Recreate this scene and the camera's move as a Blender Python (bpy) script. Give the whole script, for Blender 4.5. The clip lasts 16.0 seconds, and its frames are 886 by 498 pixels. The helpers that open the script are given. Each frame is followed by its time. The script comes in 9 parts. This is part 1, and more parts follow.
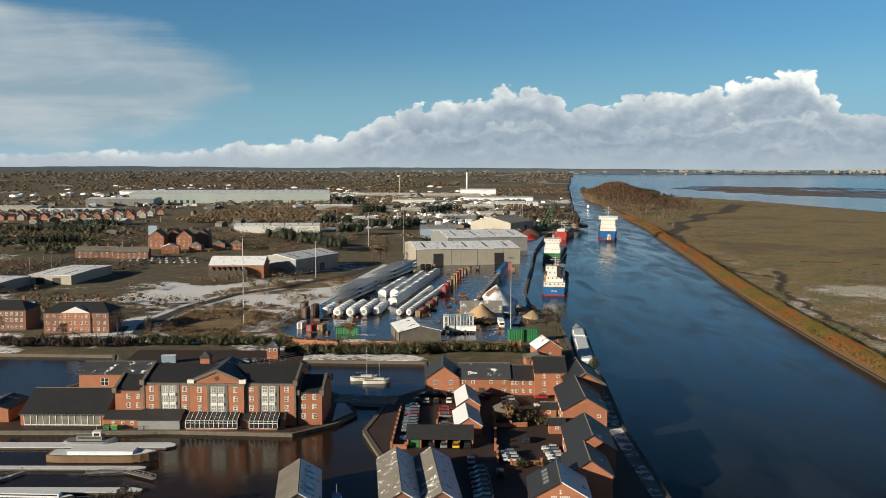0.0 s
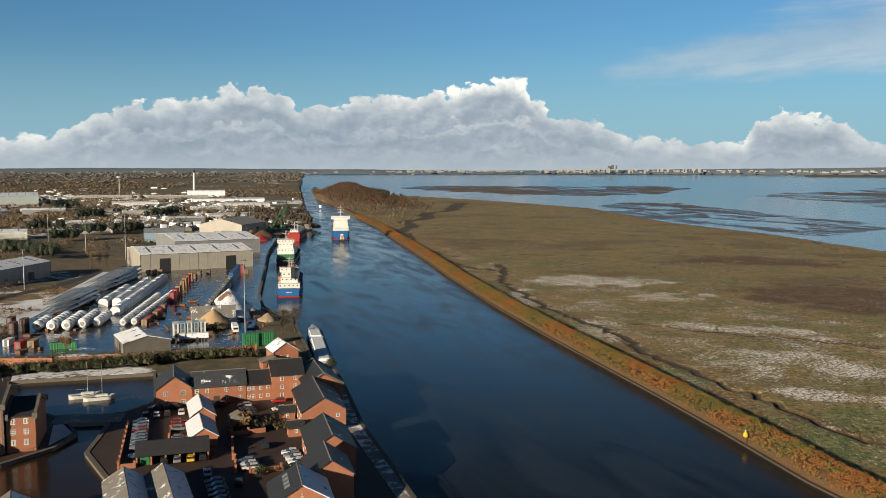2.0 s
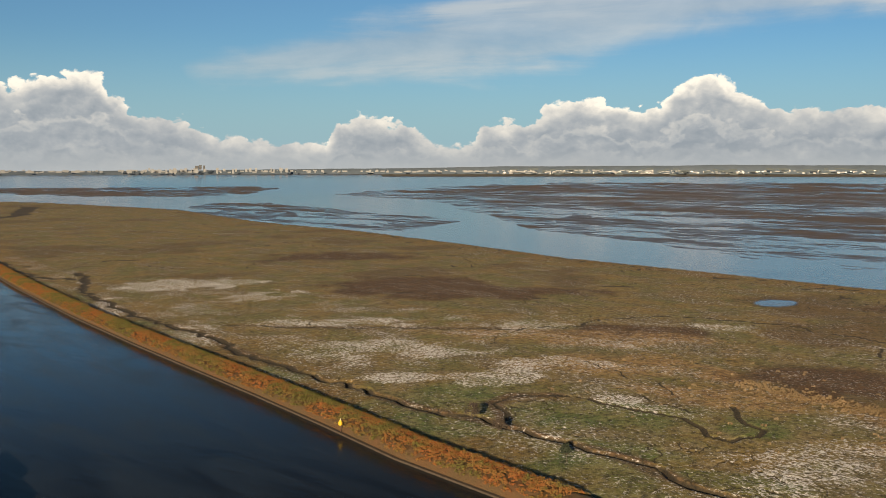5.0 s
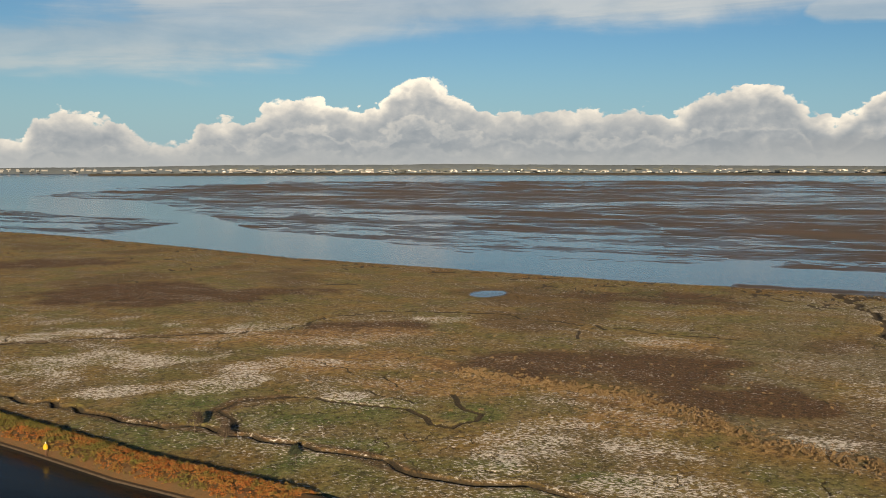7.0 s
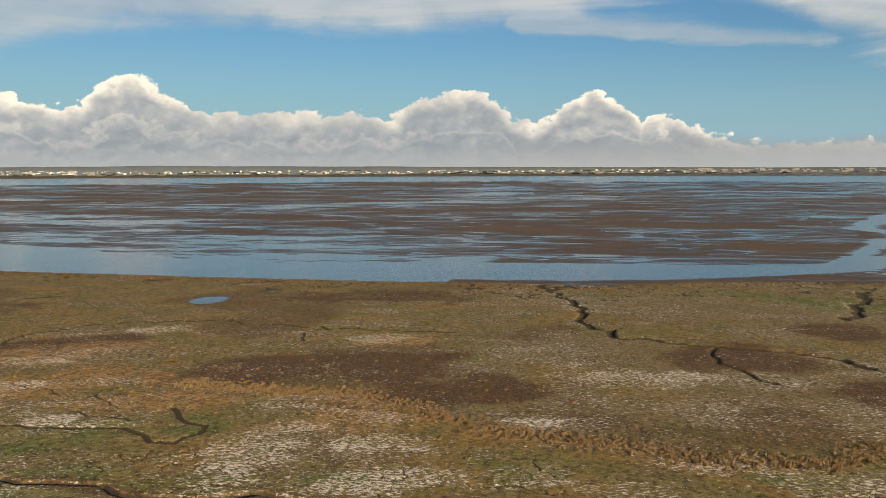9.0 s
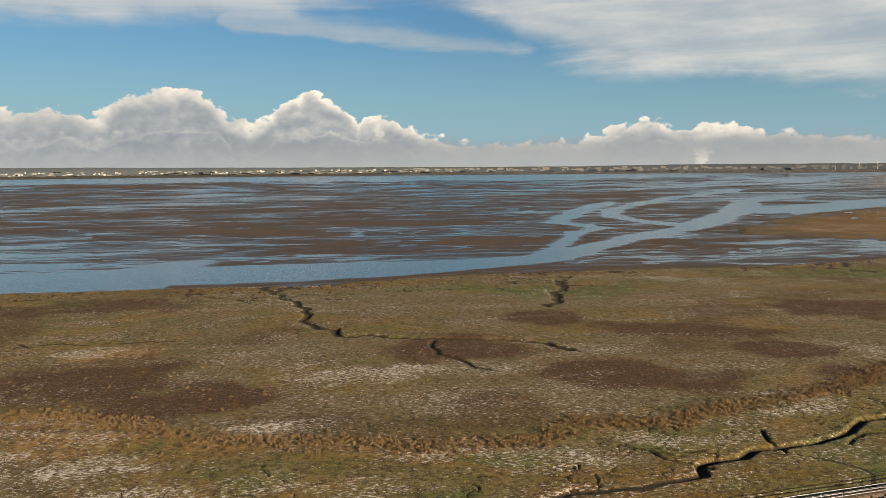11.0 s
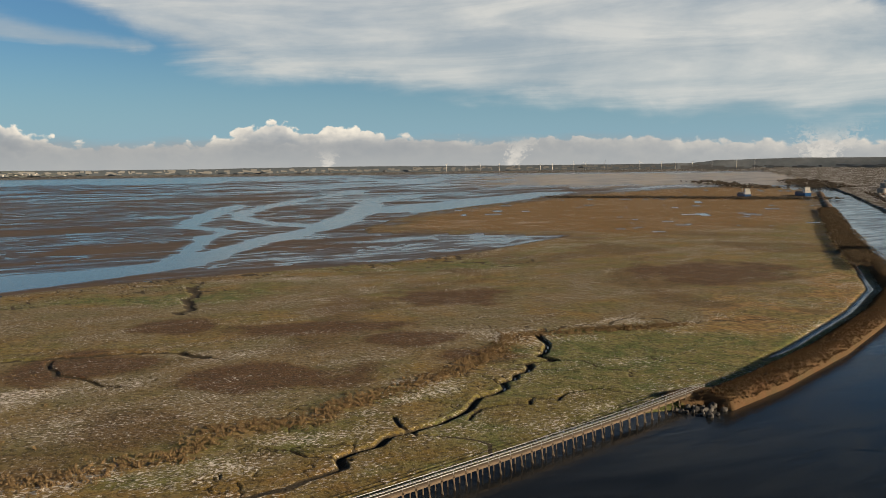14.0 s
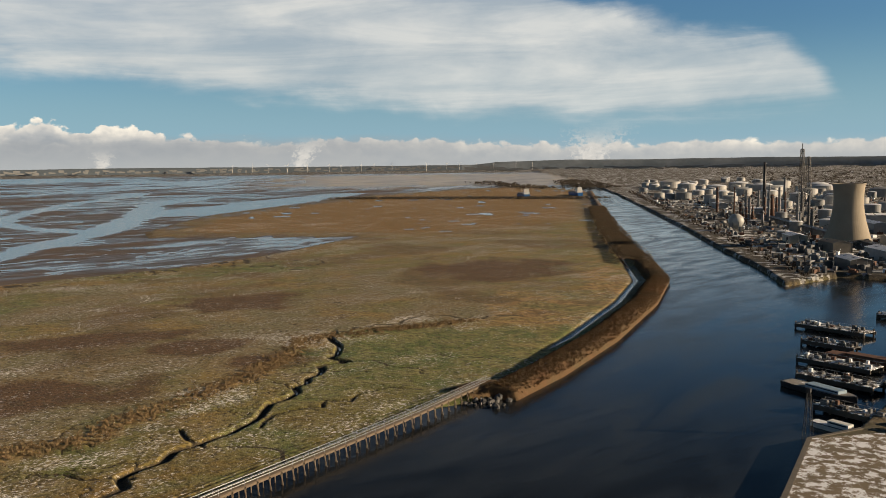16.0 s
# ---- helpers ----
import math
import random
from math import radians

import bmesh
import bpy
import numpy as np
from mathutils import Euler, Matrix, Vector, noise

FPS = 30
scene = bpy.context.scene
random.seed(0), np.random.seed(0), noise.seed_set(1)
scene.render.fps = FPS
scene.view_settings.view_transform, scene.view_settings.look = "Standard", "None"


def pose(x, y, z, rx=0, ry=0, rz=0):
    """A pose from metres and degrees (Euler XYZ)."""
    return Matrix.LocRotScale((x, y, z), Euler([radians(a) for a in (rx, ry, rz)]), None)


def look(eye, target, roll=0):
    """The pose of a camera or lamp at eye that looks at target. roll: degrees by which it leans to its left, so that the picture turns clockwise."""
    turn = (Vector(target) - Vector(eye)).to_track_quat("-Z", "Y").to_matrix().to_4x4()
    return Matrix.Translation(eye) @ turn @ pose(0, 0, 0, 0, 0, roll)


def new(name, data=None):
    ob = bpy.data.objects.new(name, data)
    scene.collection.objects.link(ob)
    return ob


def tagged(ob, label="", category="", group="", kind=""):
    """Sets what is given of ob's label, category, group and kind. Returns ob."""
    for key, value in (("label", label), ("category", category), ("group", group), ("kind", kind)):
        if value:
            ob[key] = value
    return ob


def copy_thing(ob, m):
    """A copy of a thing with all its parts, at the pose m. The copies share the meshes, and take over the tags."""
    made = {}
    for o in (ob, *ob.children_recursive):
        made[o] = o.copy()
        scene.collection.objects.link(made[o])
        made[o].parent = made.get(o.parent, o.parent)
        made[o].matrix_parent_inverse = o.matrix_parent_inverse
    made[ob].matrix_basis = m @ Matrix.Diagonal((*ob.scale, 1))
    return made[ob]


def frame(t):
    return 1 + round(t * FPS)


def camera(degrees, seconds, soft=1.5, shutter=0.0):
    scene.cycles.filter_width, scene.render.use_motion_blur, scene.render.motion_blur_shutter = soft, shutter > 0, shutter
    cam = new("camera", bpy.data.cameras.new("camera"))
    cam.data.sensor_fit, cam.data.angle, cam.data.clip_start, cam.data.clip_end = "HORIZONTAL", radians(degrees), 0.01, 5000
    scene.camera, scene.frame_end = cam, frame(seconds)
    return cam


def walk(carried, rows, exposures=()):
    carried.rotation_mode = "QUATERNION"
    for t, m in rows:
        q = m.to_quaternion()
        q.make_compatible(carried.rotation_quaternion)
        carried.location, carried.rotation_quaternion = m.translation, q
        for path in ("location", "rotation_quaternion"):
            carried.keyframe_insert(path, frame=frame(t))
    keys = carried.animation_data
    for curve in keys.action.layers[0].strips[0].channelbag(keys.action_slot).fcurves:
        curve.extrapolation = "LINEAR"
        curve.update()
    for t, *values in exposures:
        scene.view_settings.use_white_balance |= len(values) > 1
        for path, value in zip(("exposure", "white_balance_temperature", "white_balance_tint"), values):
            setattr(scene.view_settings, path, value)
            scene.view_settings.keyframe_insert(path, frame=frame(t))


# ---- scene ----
cam = camera(54.05, 16.0, 0.55)
# seconds, place in metres, yaw, pitch and lean in degrees: a drone that hovers and turns to its right
ROWS = [
    (0.0, 0.09, 0.01, 70.06, 0.001, -5.268, 0.105),
    (0.5, 0.04, 0.39, 69.99, -4.385, -5.231, 0.091),
    (1.0, 0.02, 0.73, 69.93, -8.760, -5.221, 0.073),
    (1.5, 0.04, 1.03, 69.90, -13.138, -5.216, 0.056),
    (2.0, 0.08, 1.29, 69.87, -17.524, -5.214, 0.040),
    (2.5, 0.15, 1.52, 69.86, -21.904, -5.222, 0.017),
    (3.0, 0.25, 1.73, 69.86, -26.288, -5.204, -0.005),
    (3.5, 0.37, 1.90, 69.87, -30.670, -5.181, -0.026),
    (4.0, 0.51, 2.06, 69.88, -35.061, -5.181, -0.045),
    (6.5, 1.48, 2.57, 69.95, -57.726, -5.262, -0.025),
    (7.0, 1.71, 2.63, 69.95, -62.199, -5.286, -0.057),
    (7.5, 1.95, 2.67, 69.95, -66.709, -5.287, -0.098),
    (8.0, 2.19, 2.71, 69.95, -71.237, -5.254, -0.126),
    (8.5, 2.44, 2.73, 69.94, -75.801, -5.237, -0.164),
    (9.0, 2.69, 2.75, 69.92, -80.392, -5.224, -0.218),
    (9.5, 2.94, 2.75, 69.90, -85.031, -5.237, -0.283),
    (10.0, 3.18, 2.75, 69.88, -89.689, -5.272, -0.356),
    (12.5, 4.25, 2.54, 69.69, -110.961, -5.319, -0.664),
    (13.0, 4.42, 2.46, 69.65, -114.798, -5.327, -0.684),
    (13.5, 4.57, 2.36, 69.62, -118.666, -5.352, -0.696),
    (14.0, 4.69, 2.24, 69.59, -122.625, -5.375, -0.700),
    (14.5, 4.78, 2.09, 69.56, -126.627, -5.398, -0.701),
    (15.0, 4.85, 1.92, 69.54, -130.471, -5.414, -0.698),
    (15.5, 4.88, 1.72, 69.54, -133.824, -5.439, -0.702),
    (16.0, 4.87, 1.50, 69.55, -136.428, -5.444, -0.715),
]


def drone(x, y, z, yaw, pitch, lean):
    a, e = radians(yaw), radians(pitch)
    ahead = Vector((-math.sin(a) * math.cos(e), math.cos(a) * math.cos(e), math.sin(e)))
    return look((x, y, z), Vector((x, y, z)) + ahead, lean)


walk(cam, [(t, drone(*row)) for t, *row in ROWS], [(0.0, 0.70, 6050, 4), (3.5, 0.66, 6500, 8), (7.0, 0.64, 7300, 10), (10.0, 0.64, 7200, 10), (13.0, 0.46, 7100, 10), (16.0, 0.60, 7000, 10)])

# ---- daylight: low winter sun, blue sky with banks of cumulus and high veils ----
SUN_TO = Vector((-0.80, -0.54, 0.262)).normalized()
sun = new("sun", bpy.data.lights.new("sun", "SUN"))
sun.data.energy, sun.data.angle, sun.data.color = 4.8, radians(0.5), (1.0, 0.80, 0.58)
sun.matrix_world = look((0, 0, 300), Vector((0, 0, 300)) - SUN_TO)


class Nodes:
    """Short hand for node trees."""

    def __init__(self, tree):
        self.tree = tree

    def add(self, kind):
        return self.tree.nodes.new(kind)

    def put(self, socket, v):
        if isinstance(v, bpy.types.NodeSocket):
            self.tree.links.new(v, socket)
        elif v is not None:
            if socket.type == "RGBA" and not hasattr(v, "__len__"):
                v = (v, v, v)
            socket.default_value = (*v, 1.0) if socket.type == "RGBA" and len(v) == 3 else v

    def math(self, op, a, b=None, c=None, clamp=False):
        n = self.add("ShaderNodeMath")
        n.operation, n.use_clamp = op, clamp
        for s, v in zip(n.inputs, (a, b, c)):
            self.put(s, v)
        return n.outputs[0]

    def vmath(self, op, a, b=None):
        n = self.add("ShaderNodeVectorMath")
        n.operation = op
        self.put(n.inputs[0], a)
        if b is not None:
            self.put(n.inputs[3 if op == "SCALE" else 1], b)
        return n.outputs[0]

    def step(self, v, lo, hi, a=0.0, b=1.0):
        n = self.add("ShaderNodeMapRange")
        n.interpolation_type = "SMOOTHSTEP"
        for i, x in enumerate((v, lo, hi, a, b)):
            self.put(n.inputs[i], x)
        return n.outputs[0]

    def lin(self, v, lo, hi, a=0.0, b=1.0):
        n = self.add("ShaderNodeMapRange")
        for i, x in enumerate((v, lo, hi, a, b)):
            self.put(n.inputs[i], x)
        return n.outputs[0]

    def mix(self, f, a, b, blend="MIX"):
        n = self.add("ShaderNodeMix")
        n.data_type, n.blend_type = "RGBA", blend
        self.put(n.inputs[0], f), self.put(n.inputs[6], a), self.put(n.inputs[7], b)
        return n.outputs[2]

    def noise(self, vec, scale, detail=4.0, rough=0.55, distort=0.0, out=0):
        n = self.add("ShaderNodeTexNoise")
        self.put(n.inputs["Vector"], vec)
        for k, v in (("Scale", scale), ("Detail", detail), ("Roughness", rough), ("Distortion", distort)):
            self.put(n.inputs[k], v)
        return n.outputs[out]

    def voronoi(self, vec, scale, feature="F1", smooth=None, detail=0.0):
        n = self.add("ShaderNodeTexVoronoi")
        n.feature = feature
        self.put(n.inputs["Vector"], vec), self.put(n.inputs["Scale"], scale)
        self.put(n.inputs["Detail"], detail)
        if smooth is not None:
            self.put(n.inputs["Smoothness"], smooth)
        return n.outputs[0]

    def ramp(self, v, stops, ease="EASE"):
        n = self.add("ShaderNodeValToRGB")
        n.color_ramp.interpolation = ease
        e = n.color_ramp.elements
        while len(e) < len(stops):
            e.new(0.5)
        for el, (p, c) in zip(e, stops):
            el.position, el.color = p, (c, c, c, 1) if not hasattr(c, "__len__") else (*c, 1)
        self.put(n.inputs[0], v)
        return n.outputs[0]

    def xyz(self, x=None, y=None, z=None):
        n = self.add("ShaderNodeCombineXYZ")
        for s, v in zip(n.inputs, (x, y, z)):
            self.put(s, v)
        return n.outputs[0]


def make_world():
    w = bpy.data.worlds.new("sky")
    w.use_nodes = True
    scene.world = w
    w.node_tree.nodes.clear()
    n = Nodes(w.node_tree)
    way = n.add("ShaderNodeTexCoord").outputs["Generated"]
    sp = n.add("ShaderNodeSeparateXYZ")
    n.put(sp.inputs[0], way)
    az = n.math("MULTIPLY", n.math("ARCTAN2", sp.outputs[0], sp.outputs[1]), 57.2958)
    el = n.math("MULTIPLY", n.math("ARCSINE", sp.outputs[2]), 57.2958)
    sky = n.add("ShaderNodeTexSky")
    sky.sky_type, sky.sun_disc = "NISHITA", False
    sky.sun_elevation = math.asin(SUN_TO.z)
    sky.sun_rotation = math.atan2(SUN_TO.x, SUN_TO.y)
    sky.altitude, sky.air_density, sky.dust_density, sky.ozone_density = 60, 1.0, 0.6, 2.0
    blue = n.mix(1.0, sky.outputs[0], SKY_TINT, "MULTIPLY")
    blue = n.mix(n.step(el, 9.0, 0.0, 0.0, 0.85), blue, SKY_LOW)
    blue = n.mix(1.0, blue, n.step(el, 10.5, 22.0, 1.0, 0.26), "MULTIPLY")
    blue = n.mix(1.0, blue, n.mix(n.step(az, 30.0, 110.0), (1.05, 1.02, 1.0), (1.0, 1.05, 1.10)), "MULTIPLY")
    # profiles over the azimuth
    span = n.lin(az, -40.0, 180.0)

    def at(stops, ease="CARDINAL"):
        return n.math("MULTIPLY", n.ramp(span, [((a + 40) / 220, v / 14) for a, v in stops], ease), 14.0)

    # high veils: sheets between a lower and an upper edge, drawn out along the wind
    slant = n.math("ADD", az, n.math("MULTIPLY", el, -1.5))
    vv = n.xyz(n.math("MULTIPLY", slant, 0.055), n.math("MULTIPLY", el, 0.42), 3.0)
    vn = n.noise(vv, 1.0, 7.0, 0.58, 0.5)
    vn2 = n.noise(n.xyz(n.math("MULTIPLY", az, 0.16), n.math("MULTIPLY", el, 0.30), 7.0), 1.0, 5.0, 0.55, 0.3)
    rag = n.math("ADD", n.math("MULTIPLY", n.math("SUBTRACT", vn, 0.5), 3.4), n.math("MULTIPLY", n.math("SUBTRACT", vn2, 0.5), 2.4))
    low = n.step(n.math("ADD", n.math("SUBTRACT", el, at(VEIL_LOW)), rag), -0.7, 1.3)
    high = n.step(n.math("ADD", n.math("SUBTRACT", at(VEIL_HIGH), el), rag), -0.4, 1.5)
    veil = n.math("MULTIPLY", low, high)
    low2 = n.step(n.math("ADD", n.math("SUBTRACT", el, at(STREAK_LOW)), n.math("MULTIPLY", rag, 0.35)), -0.05, 0.35)
    high2 = n.step(n.math("ADD", n.math("SUBTRACT", at(STREAK_HIGH), el), n.math("MULTIPLY", rag, 0.5)), -0.1, 0.9)
    veil = n.math("MAXIMUM", veil, n.math("MULTIPLY", n.math("MULTIPLY", low2, high2), 0.85))
    veil = n.math("MULTIPLY", veil, n.math("MULTIPLY", at(VEIL_SHARE, "LINEAR"), n.lin(vn, 0.25, 0.65, 0.62, 1.0)), clamp=True)
    veil = n.math("MULTIPLY", veil, n.step(el, 24.0, 12.0, 0.08, 1.0))
    vcol = n.mix(n.lin(n.math("ADD", vn, n.math("MULTIPLY", n.math("SUBTRACT", vn2, 0.5), 0.8)), 0.32, 0.66), VEIL_DARK, VEIL_LIGHT)
    vcol = n.mix(1.0, vcol, n.lin(az, -30.0, 140.0, 0.78, 1.16), "MULTIPLY")
    col = n.mix(veil, blue, vcol)
    # cumulus: three banks, one before the other, each with sunlit crowns over a grey body
    west = n.step(az, 52.5, 53.5)
    top = n.math("ADD", n.math("MULTIPLY", at(TOPS_NORTH), n.math("SUBTRACT", 1.0, west)), n.math("MULTIPLY", at(TOPS_EAST), west))
    glow = at(CROWN_LIGHT, "LINEAR")
    flat = n.xyz(az, n.math("MULTIPLY", el, 1.35), 0.0)
    for share, shift, rough, lo, hi, deep in ((1.0, 0.0, 1.0, 0.26, 0.93, 1.5), (0.60, 31.0, 2.0, 0.12, 0.72, 0.8), (0.33, 77.0, 1.5, 0.06, 0.36, 0.7)):
        q = n.vmath("ADD", flat, (shift * 3.1, shift, shift))
        big = n.noise(q, 0.23, 5.0, 0.55, 0.2)
        puff = n.voronoi(n.vmath("ADD", q, n.vmath("SCALE", n.noise(q, 0.8, 3, 0.5, 0, 1), 1.1)), 0.62, "SMOOTH_F1", 0.35, 2.6)
        fine = n.noise(q, 1.3, 8.0, 0.60, 0.25)
        bulge = n.math("MULTIPLY", n.math("SUBTRACT", 0.44, puff), 1.15)
        bulge = n.math("ADD", bulge, n.math("MULTIPLY", n.math("SUBTRACT", big, 0.5), 1.5 * rough * (1.0 if shift else 0.5)))
        bulge = n.math("ADD", bulge, n.math("MULTIPLY", n.math("SUBTRACT", fine, 0.5), 0.75))
        bulge = n.math("MULTIPLY", bulge, n.lin(top, 1.2, 3.0, 0.35, 1.0))
        edge = n.math("SUBTRACT", n.math("ADD", n.math("MULTIPLY", top, share), bulge), el)
        mask = n.step(edge, -0.04, 0.20 if not shift else 0.60)
        lit = n.noise(n.vmath("ADD", q, (0.28, -0.42, 0)), 1.3, 8.0, 0.60, 0.25)
        side = n.voronoi(n.vmath("ADD", n.vmath("ADD", q, (0.35, -0.5, 0)), n.vmath("SCALE", n.noise(q, 0.8, 3, 0.5, 0, 1), 1.1)), 0.62, "SMOOTH_F1", 0.35, 2.6)
        tone = n.step(edge, deep, 0.0, lo, hi)
        tone = n.math("ADD", n.math("MULTIPLY", tone, glow), n.math("MULTIPLY", n.math("SUBTRACT", fine, lit), 0.34))
        tone = n.math("ADD", tone, n.math("MULTIPLY", n.math("SUBTRACT", side, puff), 0.30))
        tone = n.math("ADD", tone, n.math("MULTIPLY", n.math("SUBTRACT", big, 0.5), 0.95))
        col = n.mix(mask, col, n.ramp(tone, CLOUD_RAMP, "LINEAR"))
    # a dark flat base under the eastern banks, and the haze along the horizon
    base = n.math("ADD", n.math("MULTIPLY", n.noise(n.xyz(n.math("MULTIPLY", az, 0.20), n.math("MULTIPLY", el, 1.0), 2.0), 1.0, 5, 0.6, 0.4), 1.4), el)
    base = n.math("MULTIPLY", n.step(base, 3.0, 2.0), n.math("MULTIPLY", n.step(az, 76.0, 90.0), n.step(az, 150.0, 124.0)))
    col = n.mix(n.math("MULTIPLY", base, 0.72), col, (4.0, 4.4, 4.9))
    col = n.mix(n.step(el, 1.9, -0.2, 0.0, 0.80), col, n.mix(n.noise(flat, 0.35, 4), HAZE, HAZE_2))
    # steam over the far works
    for a0, e0, wide, high, lean in STEAM:
        up = n.math("DIVIDE", n.math("SUBTRACT", el, e0), high)
        off = n.math("SUBTRACT", n.math("SUBTRACT", az, a0), n.math("MULTIPLY", up, lean))
        wd = n.math("MULTIPLY", n.math("ADD", up, 0.25), wide)
        k = n.math("ADD", n.math("ABSOLUTE", n.math("DIVIDE", off, n.math("MAXIMUM", wd, 0.02))), n.math("MULTIPLY", n.math("SUBTRACT", n.noise(flat, 3.2, 6, 0.65, 0.5), 0.5), 3.0))
        k = n.math("MULTIPLY", n.step(k, 1.0, 0.2), n.math("MULTIPLY", n.step(up, 0.0, 0.05), n.step(up, 1.0, 0.35)))
        col = n.mix(n.math("MULTIPLY", k, 0.95), col, n.mix(n.noise(flat, 2.4, 4), (5.4, 5.6, 5.8), (10.4, 10.2, 9.8)))
    bg = n.add("ShaderNodeBackground")
    n.put(bg.inputs[0], col), n.put(bg.inputs[1], 0.055)
    out = n.add("ShaderNodeOutputWorld")
    n.put(out.inputs[0], bg.outputs[0])


SKY_TINT, SKY_LOW = (0.50, 0.80, 1.06), (3.4, 5.5, 7.0)
TOPS_NORTH = [(-40, 1.2), (-17.4, 1.3), (-14.1, 1.5), (-13.2, 2.5), (-12.3, 1.7), (-11.1, 1.94), (-6.1, 2.7), (-3.1, 4.2), (0.6, 4.9), (3.9, 5.7), (7.2, 5.35), (8.1, 4.6), (11.5, 5.0), (14.9, 5.3), (18.3, 5.55), (21.5, 6.5), (23.0, 6.1), (24.0, 4.5),
              (26.9, 3.7), (29.8, 2.6), (36.6, 2.2), (37.5, 3.9), (39.5, 3.95), (42.1, 3.4), (43.0, 2.2), (45.9, 2.3), (46.9, 3.4), (49.7, 3.6), (50.7, 4.6), (53.2, 5.1), (56, 4.5)]
TOPS_EAST = [(50.7, 4.6), (53.2, 5.1), (55.7, 4.6), (57.6, 4.15), (58.8, 5.5), (61.3, 6.4), (63.1, 5.1), (66.0, 4.2), (73.7, 4.35), (77.9, 4.3), (78.8, 5.4), (80.9, 5.65), (83.8, 5.2), (85.9, 3.5), (87.6, 4.5), (90.1, 5.6), (92.0, 5.0), (93.3, 3.6), (94.7, 4.15),
             (98.2, 2.4), (102.8, 2.0), (107.6, 2.25), (110.5, 3.2), (112.8, 3.5), (113.5, 2.75), (116.4, 3.2), (118.4, 2.8), (125, 2.05), (132, 2.4), (140.8, 1.75), (158, 1.6), (180, 1.7)]
CROWN_LIGHT = [(-40, 0.62), (-12, 0.75), (-3, 0.68), (4, 0.90), (8, 0.70), (15, 0.82), (21.5, 1.12), (25, 0.66), (33, 0.62), (38.5, 0.90), (45, 0.72), (52, 0.95), (61, 1.14), (66, 0.82), (76, 0.82), (81, 0.98), (86, 0.86), (90.5, 1.20), (95, 1.05), (101, 0.70), (112, 0.95), (118, 0.78), (130, 0.72), (180, 0.70)]
VEIL_LOW = [(-40, 1.0), (-26.9, 1.1), (-22.3, 1.5), (-17.4, 2.4), (-15.6, 3.3), (-13.9, 4.2), (-11.8, 5.2), (-9, 12), (25, 12), (27.5, 6.8), (30.2, 5.9), (43, 6.0), (50, 6.4), (53.4, 7.0), (55, 7.6), (59, 8.3), (66, 8.8), (80, 8.9), (88, 9.6), (97, 11), (102, 9.0), (105.6, 7.4), (108, 6.3), (113.5, 5.7), (119, 5.1),
            (126, 4.3), (137, 3.3), (144.5, 2.8), (151.5, 2.7), (156.6, 3.2), (160, 3.6), (180, 5)]
VEIL_HIGH = [(-40, 11), (-26.5, 10.2), (-22, 9.5), (-17.2, 8.6), (-14, 7.3), (-11.8, 5.7), (-9, 0), (25, 2), (27.6, 6.4), (30.2, 7.4), (35.7, 9.1), (43, 10.6), (50, 12), (60, 14), (140, 13.5), (144.4, 11.4), (148, 10), (151.5, 8.9), (157.7, 7.9), (160, 5.5), (162, 3), (180, 3)]
STREAK_LOW = [(-40, 14), (78, 12), (84.5, 8.8), (90.6, 8.1), (97.3, 7.4), (102, 7.1), (105, 7.3), (107, 9), (112, 14), (180, 14)]
STREAK_HIGH = [(-40, 0), (80, 0), (84.6, 10.2), (90.7, 10.0), (97.3, 9.4), (102, 8.6), (105, 8.0), (106, 6), (110, 0), (180, 0)]
VEIL_SHARE = [(-40, 0.95), (-17, 0.92), (-11, 0.7), (26, 0.3), (32, 0.52), (45, 0.68), (60, 0.72), (90, 0.80), (110, 0.90), (140, 0.95), (156, 0.85), (180, 0.8)]
CLOUD_RAMP = [(0.0, (3.5, 4.1, 4.8)), (0.25, (4.5, 5.0, 5.6)), (0.50, (6.0, 6.3, 6.6)), (0.74, (8.5, 8.4, 8.1)), (1.0, (12.4, 11.8, 10.6))]
VEIL_DARK, VEIL_LIGHT = (5.0, 5.7, 6.3), (7.4, 7.7, 7.8)
HAZE, HAZE_2 = (4.6, 5.2, 5.8), (6.4, 6.6, 6.7)
STEAM = [(115.1, -0.4, 0.75, 1.8, 0.2), (126.9, -0.4, 1.15, 2.6, 1.3), (145.7, -0.6, 2.3, 3.4, 1.2)]
make_world()

# ---- materials ----
def shader(name):
    m = bpy.data.materials.new(name)
    m.use_nodes = True
    m.node_tree.nodes.clear()
    n = Nodes(m.node_tree)
    b = n.add("ShaderNodeBsdfPrincipled")
    o = n.add("ShaderNodeOutputMaterial")
    n.put(o.inputs[0], b.outputs[0])
    n.bsdf, n.mat = b, m
    n.pos = n.add("ShaderNodeNewGeometry").outputs["Position"]
    return n


def finish(n, color, rough=0.8, metal=0.0, height=None, strength=0.3, distance=0.1, spec=0.5):
    b = n.bsdf
    n.put(b.inputs["Base Color"], color), n.put(b.inputs["Roughness"], rough), n.put(b.inputs["Metallic"], metal)
    n.put(b.inputs["Specular IOR Level"], spec)
    if height is not None:
        k = n.add("ShaderNodeBump")
        n.put(k.inputs["Strength"], strength), n.put(k.inputs["Distance"], distance), n.put(k.inputs["Height"], height)
        n.put(b.inputs["Normal"], k.outputs[0])
    return n.mat


